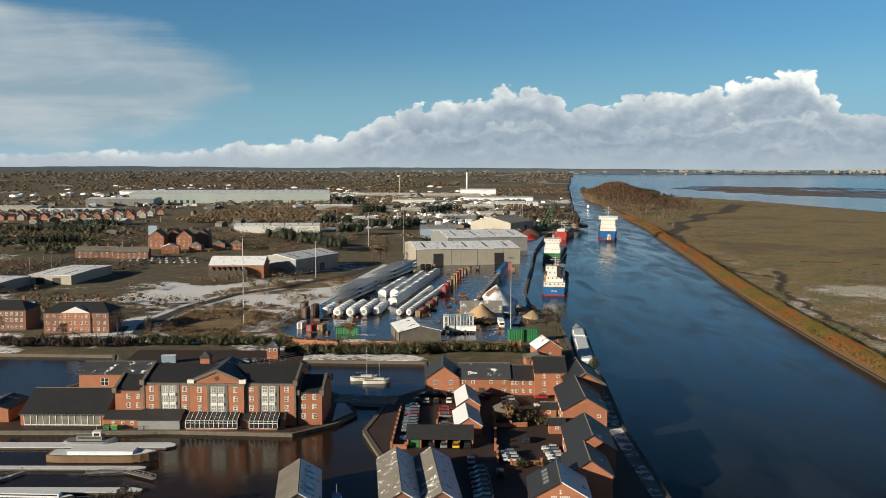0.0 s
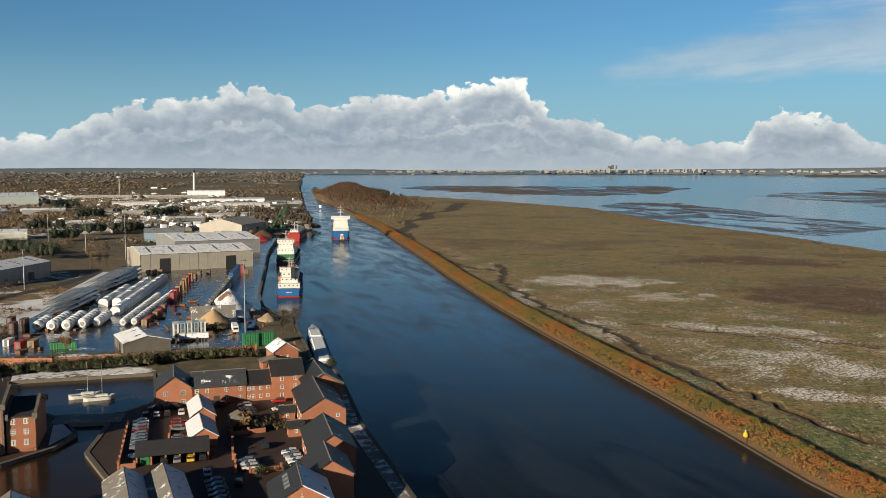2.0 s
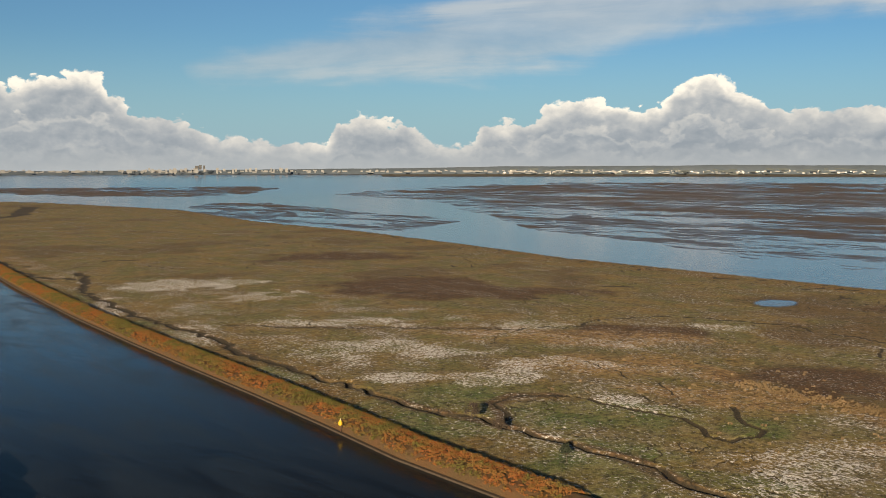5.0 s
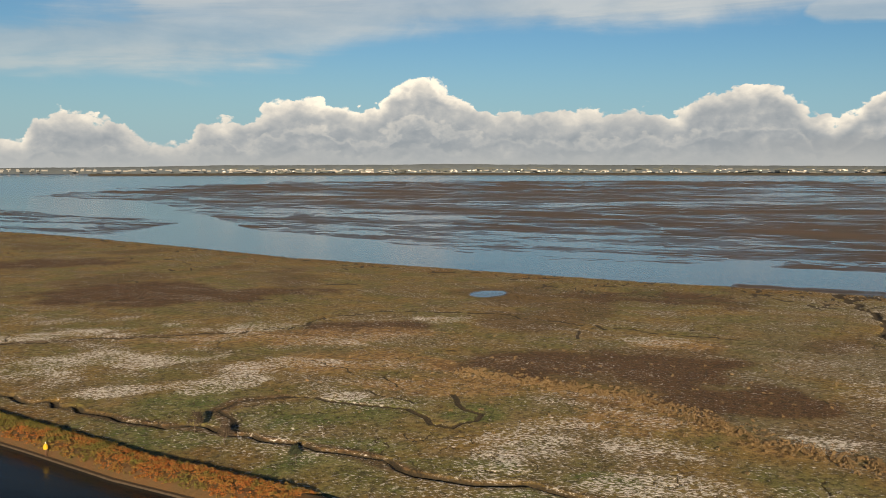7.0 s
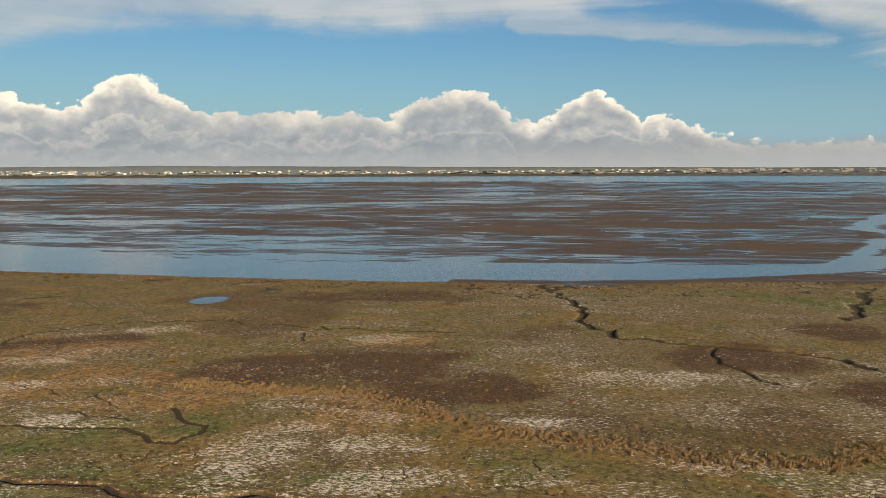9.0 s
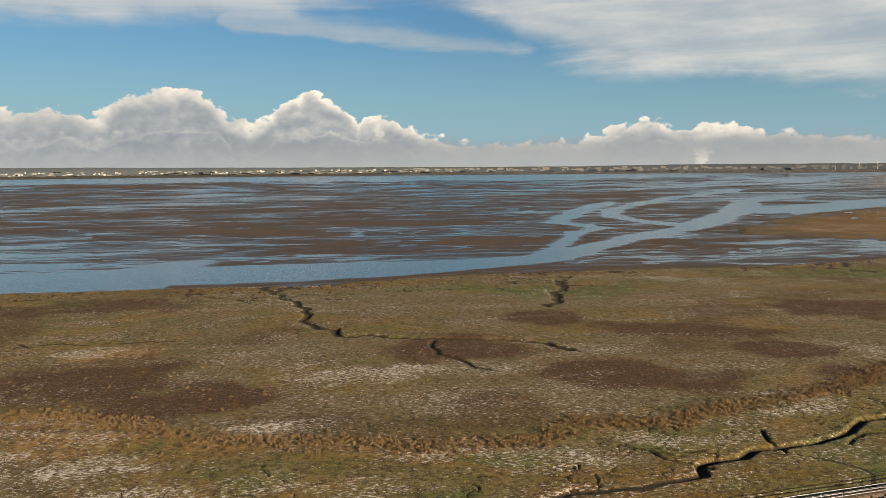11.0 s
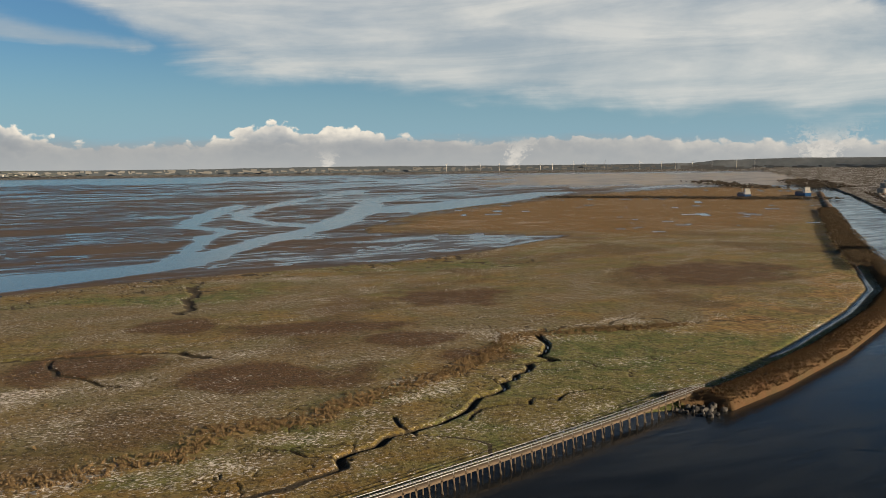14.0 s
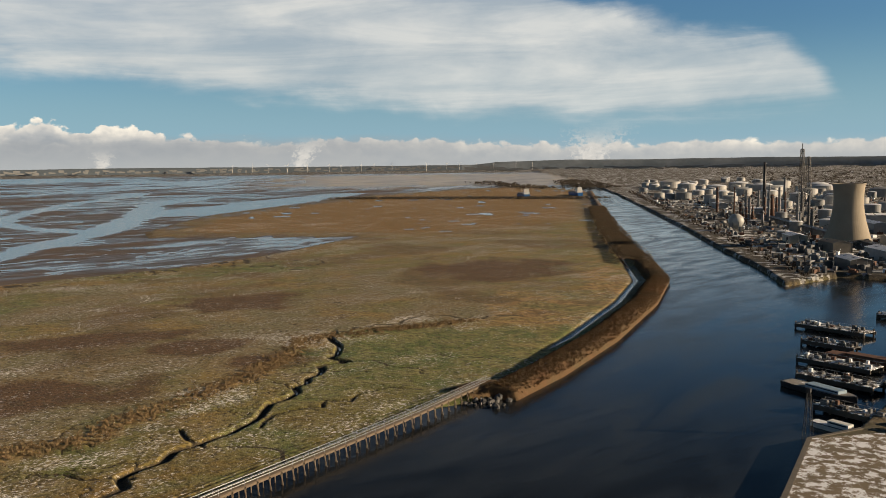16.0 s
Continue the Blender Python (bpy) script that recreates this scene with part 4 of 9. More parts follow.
    radii = np.concatenate([[1, 60, 120, 240, 480, 900, 1500, 2100], np.arange(2400, 3400, 100)])
    a, r = np.meshgrid(np.radians(angles), radii, indexing="ij")
    ob = sheet("water", angles, radii, SEA + lift(r) * 0.98, {}, WATER, None)
    tagged(ob, "dark wind-rippled canal and dock water", "water", kind="structure")


make_ground()

# ---- kit: building parts from bmesh ----
def box(bm, x0, x1, y0, y1, z0, z1):
    v = [bm.verts.new((x, y, z)) for z in (z0, z1) for y in (y0, y1) for x in (x0, x1)]
    for f in ((0, 2, 3, 1), (4, 5, 7, 6), (0, 1, 5, 4), (2, 6, 7, 3), (0, 4, 6, 2), (1, 3, 7, 5)):
        bm.faces.new([v[i] for i in f])
    return v


def ext(bm, prof, axis, a, b):
    """A closed outline drawn out along an axis: outline (x, z) along y, (y, z) along x, (x, y) along z."""
    put = {"y": lambda p, s: (p[0], s, p[1]), "x": lambda p, s: (s, p[0], p[1]), "z": lambda p, s: (p[0], p[1], s)}[axis]
    lo, hi = [bm.verts.new(put(p, a)) for p in prof], [bm.verts.new(put(p, b)) for p in prof]
    n = len(prof)
    bm.faces.new(lo), bm.faces.new(hi[::-1])
    for i in range(n):
        bm.faces.new([lo[i], hi[i], hi[(i + 1) % n], lo[(i + 1) % n]])


def lathe(bm, prof, n=12, x=0.0, y=0.0, cap=True):
    rings = [[bm.verts.new((x + r * math.cos(2 * math.pi * k / n), y + r * math.sin(2 * math.pi * k / n), z)) for k in range(n)] for r, z in prof]
    for a, b in zip(rings, rings[1:]):
        for k in range(n):
            bm.faces.new([a[k], a[(k + 1) % n], b[(k + 1) % n], b[k]])
    if cap:
        bm.faces.new(rings[0][::-1]), bm.faces.new(rings[-1])


def rod(bm, a, b, r, n=5, r2=None):
    a, b = Vector(a), Vector(b)
    d = (b - a).normalized()
    u = d.orthogonal().normalized()
    w = d.cross(u)
    ends = []
    for p, q in ((a, r), (b, r if r2 is None else r2)):
        ends.append([bm.verts.new(p + q * (math.cos(2 * math.pi * k / n) * u + math.sin(2 * math.pi * k / n) * w)) for k in range(n)])
    for k in range(n):
        bm.faces.new([ends[0][k], ends[0][(k + 1) % n], ends[1][(k + 1) % n], ends[1][k]])
    bm.faces.new(ends[0][::-1]), bm.faces.new(ends[1])


def B():
    return bmesh.new()


def data(name, bm, *mats, smooth=False):
    bmesh.ops.recalc_face_normals(bm, faces=bm.faces)
    me = bpy.data.meshes.new(name)
    bm.to_mesh(me)
    bm.free()
    for m in mats:
        me.materials.append(m)
    if smooth:
        me.polygons.foreach_set("use_smooth", np.ones(len(me.polygons), bool))
    return me


def part(name, bm, material, parent, label="", smooth=False):
    ob = new(name, data(name, bm, material, smooth=smooth) if isinstance(bm, bmesh.types.BMesh) else bm)
    ob.parent = parent
    return tagged(ob, label)


def placed(name, me, parent, m):
    ob = new(name, me)
    ob.parent = parent
    ob.matrix_basis = m
    return ob


def thing(name, x, y, z, rot, label, category, group="", kind=""):
    ob = new(name)
    ob.empty_display_size = 0.5
    ob.matrix_basis = pose(x, y, z, 0, 0, rot)
    return tagged(ob, label, category, group, kind)


def single(name, bm, material, label, category, m=None, group="", kind="", smooth=False):
    ob = new(name, data(name, bm, material, smooth=smooth))
    if m is not None:
        ob.matrix_basis = m
    return tagged(ob, label, category, group, kind)


def strip(name, line, width, z, thick, material, label, category="road"):
    """A road or wall top along a line."""
    bm = B()
    left, right = [], []
    for i, p in enumerate(line):
        a, b = Vector(line[max(i - 1, 0)]), Vector(line[min(i + 1, len(line) - 1)])
        d = (b - a).normalized()
        s = Vector((-d.y, d.x)) * width / 2
        left.append(Vector(p) + s), right.append(Vector(p) - s)
    rows = [[bm.verts.new((q.x, q.y, h)) for q, h in ((l, z - thick), (l, z), (r, z), (r, z - thick))] for l, r in zip(left, right)]
    for a, b in zip(rows, rows[1:]):
        for k in range(4):
            bm.faces.new([a[k], b[k], b[(k + 1) % 4], a[(k + 1) % 4]])
    bm.faces.new(rows[0]), bm.faces.new(rows[-1][::-1])
    return single(name, bm, material, label, category, kind="structure")


def slab(name, poly, z0, z1, material, label, category="pavement"):
    bm = B()
    ext(bm, poly, "z", z0, z1)
    return single(name, bm, material, label, category, kind="structure")


WINDOWS = {}


def window(parent, x, y, z, rot, w=1.0, h=1.3, frame_mat=None, pane_mat=None, cols=2, rows=2):
    """A framed window with glazing bars and a pane, on a wall that faces -y when rot is 0; z: its middle."""
    frame_mat, pane_mat = frame_mat or WHITE, pane_mat or GLASS
    key = (w, h, frame_mat.name, pane_mat.name, cols, rows)
    if key not in WINDOWS:
        bm, t = B(), 0.12
        xs = [-w / 2, -w / 2 + t] + [e for c in range(1, cols) for e in (-w / 2 + w * c / cols - 0.055, -w / 2 + w * c / cols + 0.055)] + [w / 2 - t, w / 2]
        zs = [-h / 2, -h / 2 + t] + [e for c in range(1, rows) for e in (-h / 2 + h * c / rows - 0.055, -h / 2 + h * c / rows + 0.055)] + [h / 2 - t, h / 2]
        lay = [[[bm.verts.new((x_, y_, z_)) for z_ in zs] for x_ in xs] for y_ in (-0.07, 0.05)]
        full = [[i % 2 == 0 or j % 2 == 0 for j in range(len(zs) - 1)] for i in range(len(xs) - 1)]
        for i in range(len(xs) - 1):
            for j in range(len(zs) - 1):
                if full[i][j]:
                    for side in lay:
                        bm.faces.new([side[i][j], side[i + 1][j], side[i + 1][j + 1], side[i][j + 1]])
                    for (di, dj), (p, q) in (((-1, 0), ((i, j), (i, j + 1))), ((1, 0), ((i + 1, j), (i + 1, j + 1))), ((0, -1), ((i, j), (i + 1, j))), ((0, 1), ((i, j + 1), (i + 1, j + 1)))):
                        u, v = i + di, j + dj
                        if not (0 <= u < len(full) and 0 <= v < len(full[0]) and full[u][v]):
                            bm.faces.new([lay[0][p[0]][p[1]], lay[0][q[0]][q[1]], lay[1][q[0]][q[1]], lay[1][p[0]][p[1]]])
        for v in [v for v in bm.verts if not v.link_faces]:
            bm.verts.remove(v)
        pane = B()
        box(pane, -w / 2 + 0.05, w / 2 - 0.05, -0.02, 0.03, -h / 2 + 0.05, h / 2 - 0.05)
        WINDOWS[key] = data("window", bm, frame_mat), data("pane", pane, pane_mat)
    a, b = WINDOWS[key]
    ob = placed("window", a, parent, pose(x, y, z, 0, 0, rot))
    placed("pane", b, ob, Matrix())
    return ob


def door(parent, x, y, z, rot, w=1.0, h=2.1, material=None):
    bm = B()
    box(bm, -w / 2, w / 2, -0.06, 0.06, 0, h)
    ob = part("door", bm, material or TIMBER_DARK, parent)
    ob.matrix_basis = pose(x, y, z, 0, 0, rot)
    return ob


def gabled(name, label, category, x, y, rot, w, d, h, rise, wall=None, left=None, right=None, over=0.35, z=None, wins=(), doors=(), stacks=(), coping=False, hip=0.0, group="", wmat=None):
    """A house with its ridge along y: w wide in x, d deep; rise: ridge over the eaves; hip: how far the ridge stops short of the ends."""
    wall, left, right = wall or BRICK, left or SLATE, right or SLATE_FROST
    ob = thing(name, x, y, TOWN if z is None else z, rot, label, category, group)
    bm = B()
    if hip:
        box(bm, -w / 2, w / 2, -d / 2, d / 2, -0.6, h)
    else:
        ext(bm, [(-w / 2, -0.6), (w / 2, -0.6), (w / 2, h), (0, h + rise), (-w / 2, h)], "y", -d / 2, d / 2)
    part("wall", bm, wall, ob)
    t, o = 0.22, over
    drop = rise * o / (w / 2)
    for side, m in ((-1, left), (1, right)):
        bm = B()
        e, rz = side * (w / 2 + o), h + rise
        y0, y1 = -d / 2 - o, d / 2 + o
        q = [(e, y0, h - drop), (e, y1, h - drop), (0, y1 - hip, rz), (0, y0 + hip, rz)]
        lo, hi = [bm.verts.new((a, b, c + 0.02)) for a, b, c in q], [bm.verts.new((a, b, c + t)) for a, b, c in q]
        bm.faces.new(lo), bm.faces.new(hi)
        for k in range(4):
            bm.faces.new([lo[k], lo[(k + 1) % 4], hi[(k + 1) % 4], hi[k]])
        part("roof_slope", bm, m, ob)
    if hip:
        for s in (-1, 1):
            bm = B()
            ye = s * (d / 2 + o)
            q = [(-w / 2 - o, ye, h - drop), (w / 2 + o, ye, h - drop), (0, ye - s * hip, h + rise)]
            lo, hi = [bm.verts.new((a, b, c + 0.02)) for a, b, c in q], [bm.verts.new((a, b, c + t)) for a, b, c in q]
            bm.faces.new(lo), bm.faces.new(hi)
            for k in range(3):
                bm.faces.new([lo[k], lo[(k + 1) % 3], hi[(k + 1) % 3], hi[k]])
            part("roof_hip", bm, left, ob)
    bm = B()
    ext(bm, [(-0.18, h + rise + t - 0.12), (0.18, h + rise + t - 0.12), (0, h + rise + t + 0.12)], "y", -d / 2 - o + hip, d / 2 + o - hip)
    part("ridge_tiles", bm, STONE, ob)
    if not hip:
        for s in (-1, 1):   # gutters
            bm = B()
            xe = s * (w / 2 + o)
            box(bm, xe - 0.07, xe + 0.07, -d / 2 - o, d / 2 + o, h - drop - 0.12, h - drop + 0.02)
            part("gutter", bm, BLACK, ob)
    if coping:
        for s in (-1, 1):
            bm = B()
            ye = s * d / 2
            for k in (-1, 1):
                ext(bm, [(k * (w / 2 + 0.3), h - 0.3), (k * (w / 2 + 0.3), h + 0.45), (0, h + rise + 0.55), (0, h + rise - 0.1)], "y", ye - 0.28, ye + 0.28)
            part("gable_coping", bm, STONE, ob)
    for side, u, zz, *size in wins:
        px, py, r = {"f": (u, -d / 2, 0), "b": (u, d / 2, 180), "l": (-w / 2, u, -90), "r": (w / 2, u, 90)}[side]
        window(ob, px, py, zz, r, *size)
    for side, u, *size in doors:
        px, py, r = {"f": (u, -d / 2, 0), "b": (u, d / 2, 180), "l": (-w / 2, u, -90), "r": (w / 2, u, 90)}[side]
        door(ob, px, py, 0, r, *size)
    for cx, cy in stacks:
        bm = B()
        top = h + rise * (1 - abs(cx) / (w / 2)) + 1.6
        box(bm, cx - 0.45, cx + 0.45, cy - 0.6, cy + 0.6, h, top), box(bm, cx - 0.55, cx + 0.55, cy - 0.7, cy + 0.7, top, top + 0.18)
        st = part("chimney", bm, wall, ob)
        for k in (-0.3, 0.3):
            bm = B()
            lathe(bm, [(0.15, top + 0.18), (0.12, top + 0.7)], 8, cx, cy + k)
            part("chimney_pot", bm, ORANGE, st)
    return ob


def rail(name, line, z, height, material, label, gap=2.0, bars=2, kind="structure"):
    """Posts and rails along a line of (x, y)."""
    ob = thing(name, line[0][0], line[0][1], z, 0, label, "railing", kind=kind)
    o = Vector((*line[0], 0))
    posts = B()
    rod(posts, (0, 0, -0.1), (0, 0, height), 0.05, 5)
    post = data("post", posts, material)
    for (ax, ay), (bx, by) in zip(line, line[1:]):
        a, b = Vector((ax, ay, 0)) - o, Vector((bx, by, 0)) - o
        n = max(1, int((b - a).length / gap))
        for k in range(n):
            placed("post", post, ob, Matrix.Translation(a.lerp(b, k / n)))
        for j in range(bars):
            bm = B()
            h = height * (j + 1) / bars - 0.03
            rod(bm, a + Vector((0, 0, h)), b + Vector((0, 0, h)), 0.04, 4)
            part("rail", bm, material, ob)
    return ob


# ---- leaves and twigs ----
def ico():
    bm = bmesh.new()
    bmesh.ops.create_icosphere(bm, subdivisions=1, radius=1.0)
    bm.verts.index_update()
    v, f = np.array([tuple(q.co) for q in bm.verts]), np.array([[q.index for q in e.verts] for e in bm.faces])
    bm.free()
    return v, f


ICO_V, ICO_F = ico()


def cloud_mesh(name, centres, radii, per, size, material, seed=1, hang=0.0, shell=0.35, thin=0.45, core=0.0):
    """Crowns of many small leaf and twig blades, filling ellipsoids round the centres unevenly."""
    r = np.random.RandomState(seed)
    c, rad = np.asarray(centres, float), np.asarray(radii, float)
    n = len(c) * per
    own = np.repeat(np.arange(len(c)), per)
    d = r.normal(size=(n, 3))
    d /= np.linalg.norm(d, axis=1, keepdims=True)
    d[:, 2] = np.where(d[:, 2] < -0.35, -d[:, 2] * 0.6, d[:, 2])
    lump = 0.75 + 0.5 * r.rand(len(c), 8)[own, (np.arctan2(d[:, 1], d[:, 0]) * 4 / math.pi).astype(int) % 8]
    p = c[own] + d * rad[own] * (shell + (1 - shell) * r.rand(n, 1) ** 0.5) * lump[:, None]
    s = np.asarray(size) if np.ndim(size) == 0 else np.asarray(size)[own, None]
    u = r.normal(size=(n, 3))
    u[:, 2] += hang
    u /= np.linalg.norm(u, axis=1, keepdims=True)
    w = np.cross(u, r.normal(size=(n, 3)))
    w /= np.linalg.norm(w, axis=1, keepdims=True) + 1e-9
    k = s * (0.6 + 0.8 * r.rand(n, 1))
    tri = np.stack([p - u * k * 0.5 - w * k * thin * 0.5, p - u * k * 0.5 + w * k * thin * 0.5, p + u * k * 0.6], 1).reshape(-1, 3).astype(np.float32)
    idx = np.arange(3 * n, dtype=np.int32)
    if core:
        m = len(c)
        ball = ICO_V[None] * rad[:, None, :] * core * (0.65 + 0.7 * r.rand(m, len(ICO_V), 1)) + c[:, None, :]
        tri = np.concatenate([tri, ball.reshape(-1, 3).astype(np.float32)])
        idx = np.concatenate([idx, (3 * n + np.arange(m)[:, None, None] * len(ICO_V) + ICO_F[None]).ravel().astype(np.int32)])
        n += m * len(ICO_F)
    me = bpy.data.meshes.new(name)
    me.vertices.add(len(tri)), me.loops.add(3 * n), me.polygons.add(n)
    me.vertices.foreach_set("co", tri.ravel())
    me.polygons.foreach_set("loop_start", np.arange(0, 3 * n, 3, dtype=np.int32))
    me.loops.foreach_set("vertex_index", idx)
    me.update(calc_edges=True)
    me.materials.append(material)
    return me


def tree(x, y, z, height, label, mat=None, seed=1, spread=0.32, blades=420, leaf=0.5, low=0.35):
    """A trunk that forks into limbs, and a crown of fine twigs."""
    r = random.Random(seed)
    ob = thing("tree", x, y, z, r.uniform(0, 360), label, "tree")
    bm = B()
    rod(bm, (0, 0, -0.4), (0.1, 0, height * 0.45), height * 0.022, 7, height * 0.014)
    centres = []
    for k in range(9):
        a, b = r.uniform(0, 6.3), r.uniform(low, 0.6)
        tip = Vector((math.cos(a) * height * spread * r.uniform(0.4, 0.9), math.sin(a) * height * spread * r.uniform(0.4, 0.9), height * r.uniform(low + 0.15, 0.9)))
        rod(bm, (0.05, 0, height * 0.45 * b / 0.6), tip, height * 0.010, 5, height * 0.004)
        centres.append(tip)
    rod(bm, (0.1, 0, height * 0.44), (0, 0, height * 0.9), height * 0.013, 5, height * 0.004)
    centres.append((0, 0, height * 0.85))
    part("trunk", bm, BARK, ob)
    rad = height * spread * 0.5
    part("crown", cloud_mesh("crown", centres, [(rad, rad, rad * 1.1)] * len(centres), blades // 10, leaf, mat or TWIG, seed), None, ob)
    return ob

# ---- quays, roads and paving ----
slab("car_park_paving", [(-10.7, 150), (46, 150), (46, 264), (-6, 264), (-14.6, 256), (-17.6, 235), (-19.5, 223), (-13.7, 203), (-10.7, 181)], 0.8, TOWN + 0.02, PAVED, "dark red block paving of the housing car park")
slab("hotel_quay", [(-175, 223.2), (-92, 222.8), (-72, 223.8), (-39.5, 221.4), (-30, 230), (-25.5, 240.5), (-31, 256), (-48, 281), (-52, 324), (-115, 324), (-112, 285), (-124, 256), (-175, 250)], 0.8, TOWN + 0.02, PAVED, "dark paved quay round the hotel")
slab("canal_walk", [(44, 150), (47, 150), (48, 190), (48.4, 225), (52.3, 276), (53.0, 292), (44, 296)], 0.8, TOWN + 0.05, paint("snowy_walk", (0.20, 0.19, 0.18), (0.26, 0.25, 0.24), 0.2, 3, 0.85, vary=0, snow=0.56, snow_scale=0.35), "snow-dusted concrete walk along the canal")
slab("dock_yard", [(-76, 372), (-58, 348), (28, 342), (43, 440), (46, 487), (61, 600), (79, 740), (106, 900), (60, 960), (-30, 800), (-30, 640), (-62, 480)], 0.8, TOWN + 0.02, paint("wet_yard_tarmac", (0.035, 0.036, 0.040), (0.058, 0.056, 0.056), 0.06, 1.2, 0.20, vary=0, snow=0.34, snow_scale=0.12), "wet dark tarmac of the dock yard with slush")
strip("curved_road", [(-40, 338), (-68, 340), (-96, 342), (-113, 346), (-126, 358), (-131, 380), (-125, 430), (-113, 470), (-92, 500), (-62, 560), (-45, 620)], 7, TOWN + 0.04, 0.6, TARMAC, "tarmac road that curves round waste ground")
strip("snowy_verge", [(-96, 346.5), (-111, 350), (-121, 361), (-126, 380), (-120, 430), (-109, 468), (-89, 496)], 2.8, TOWN + 0.06, 0.5, SNOW, "snow lying along the road's edge", "verge")
strip("snowy_verge", [(-96, 337.3), (-116, 341), (-131, 355), (-136, 380), (-130, 432), (-117, 474), (-96, 504)], 3.4, TOWN + 0.06, 0.5, SNOW, "snow lying along the road's edge", "verge")
strip("main_road", [(-275, 430), (-281, 546), (-282, 630), (-283, 742), (-300, 904), (-287, 990), (-270, 1110), (-180, 1250), (20, 1330)], 15, TOWN + 0.05, 0.8, TARMAC, "dual carriageway with lamp posts")
strip("rail_siding", [(-81, 362), (-69, 425), (-58, 490), (-46.5, 560), (-38, 620)], 10, TOWN + 0.08, 0.6, SNOW, "snow-covered strip beside the yard", "verge")


def quay_wall(name, line, label, material, low=-3.5, thick=0.9):
    ob = thing(name, 0, 0, 0, 0, label, "quay wall", kind="structure")
    w = strip("wall", line, thick, TOWN - 0.15, TOWN - 0.15 - low, material, "", "")
    c = strip("coping", line, thick + 0.3, TOWN + 0.12, 0.27, STONE, "", "")
    for o in (w, c):
        o.parent = ob
        for k in ("label", "category", "kind"):
            if k in o:
                del o[k]
    return ob


quay_wall("dock_wall", [(-175, 222.4)] + BASINS[0][1:11], "weathered sandstone dock wall with stone coping", STONE, -1.0)
quay_wall("dock_wall", BASINS[0][11:17], "weathered sandstone dock wall with stone coping", STONE, -1.0)
quay_wall("dock_wall", [(-176, 317.5)] + BASINS[1][1:4] + [(-176, 250.8)], "weathered sandstone dock wall with stone coping", STONE, -1.0)
slab("dock_water", BASINS[0], -1.0, DOCK, DOCK_WATER, "still brown water of the dock", "water")
slab("dock_water", BASINS[1], -1.0, DOCK, DOCK_WATER, "still brown water of the dock", "water")
quay_wall("canal_wall", [(46.6, 148), (47.8, 190), (48.2, 225), (52.3, 276), (53.0, 292), (47.3, 297), (52.8, 390), (44, 440), (46.6, 487), (61.6, 600), (79.6, 740), (107.6, 900)], "dark stone wall of the ship canal", paint("wet_stone", (0.07, 0.06, 0.05), (0.12, 0.10, 0.08), 0.5, 4, 0.7))
rail("canal_railing", [(46.9, 152), (47.4, 190), (47.8, 225), (51.8, 276), (52.8, 290)], TOWN, 1.3, BLACK, "black iron railing along the canal walk", 2.6, 3)
rail("dock_railing", [(-110, 222.9), (-92, 222.7), (-72, 223.7), (-40, 221.3), (-30.5, 229.5)], TOWN, 1.0, BLACK, "low black dockside railing", 3.0, 2)


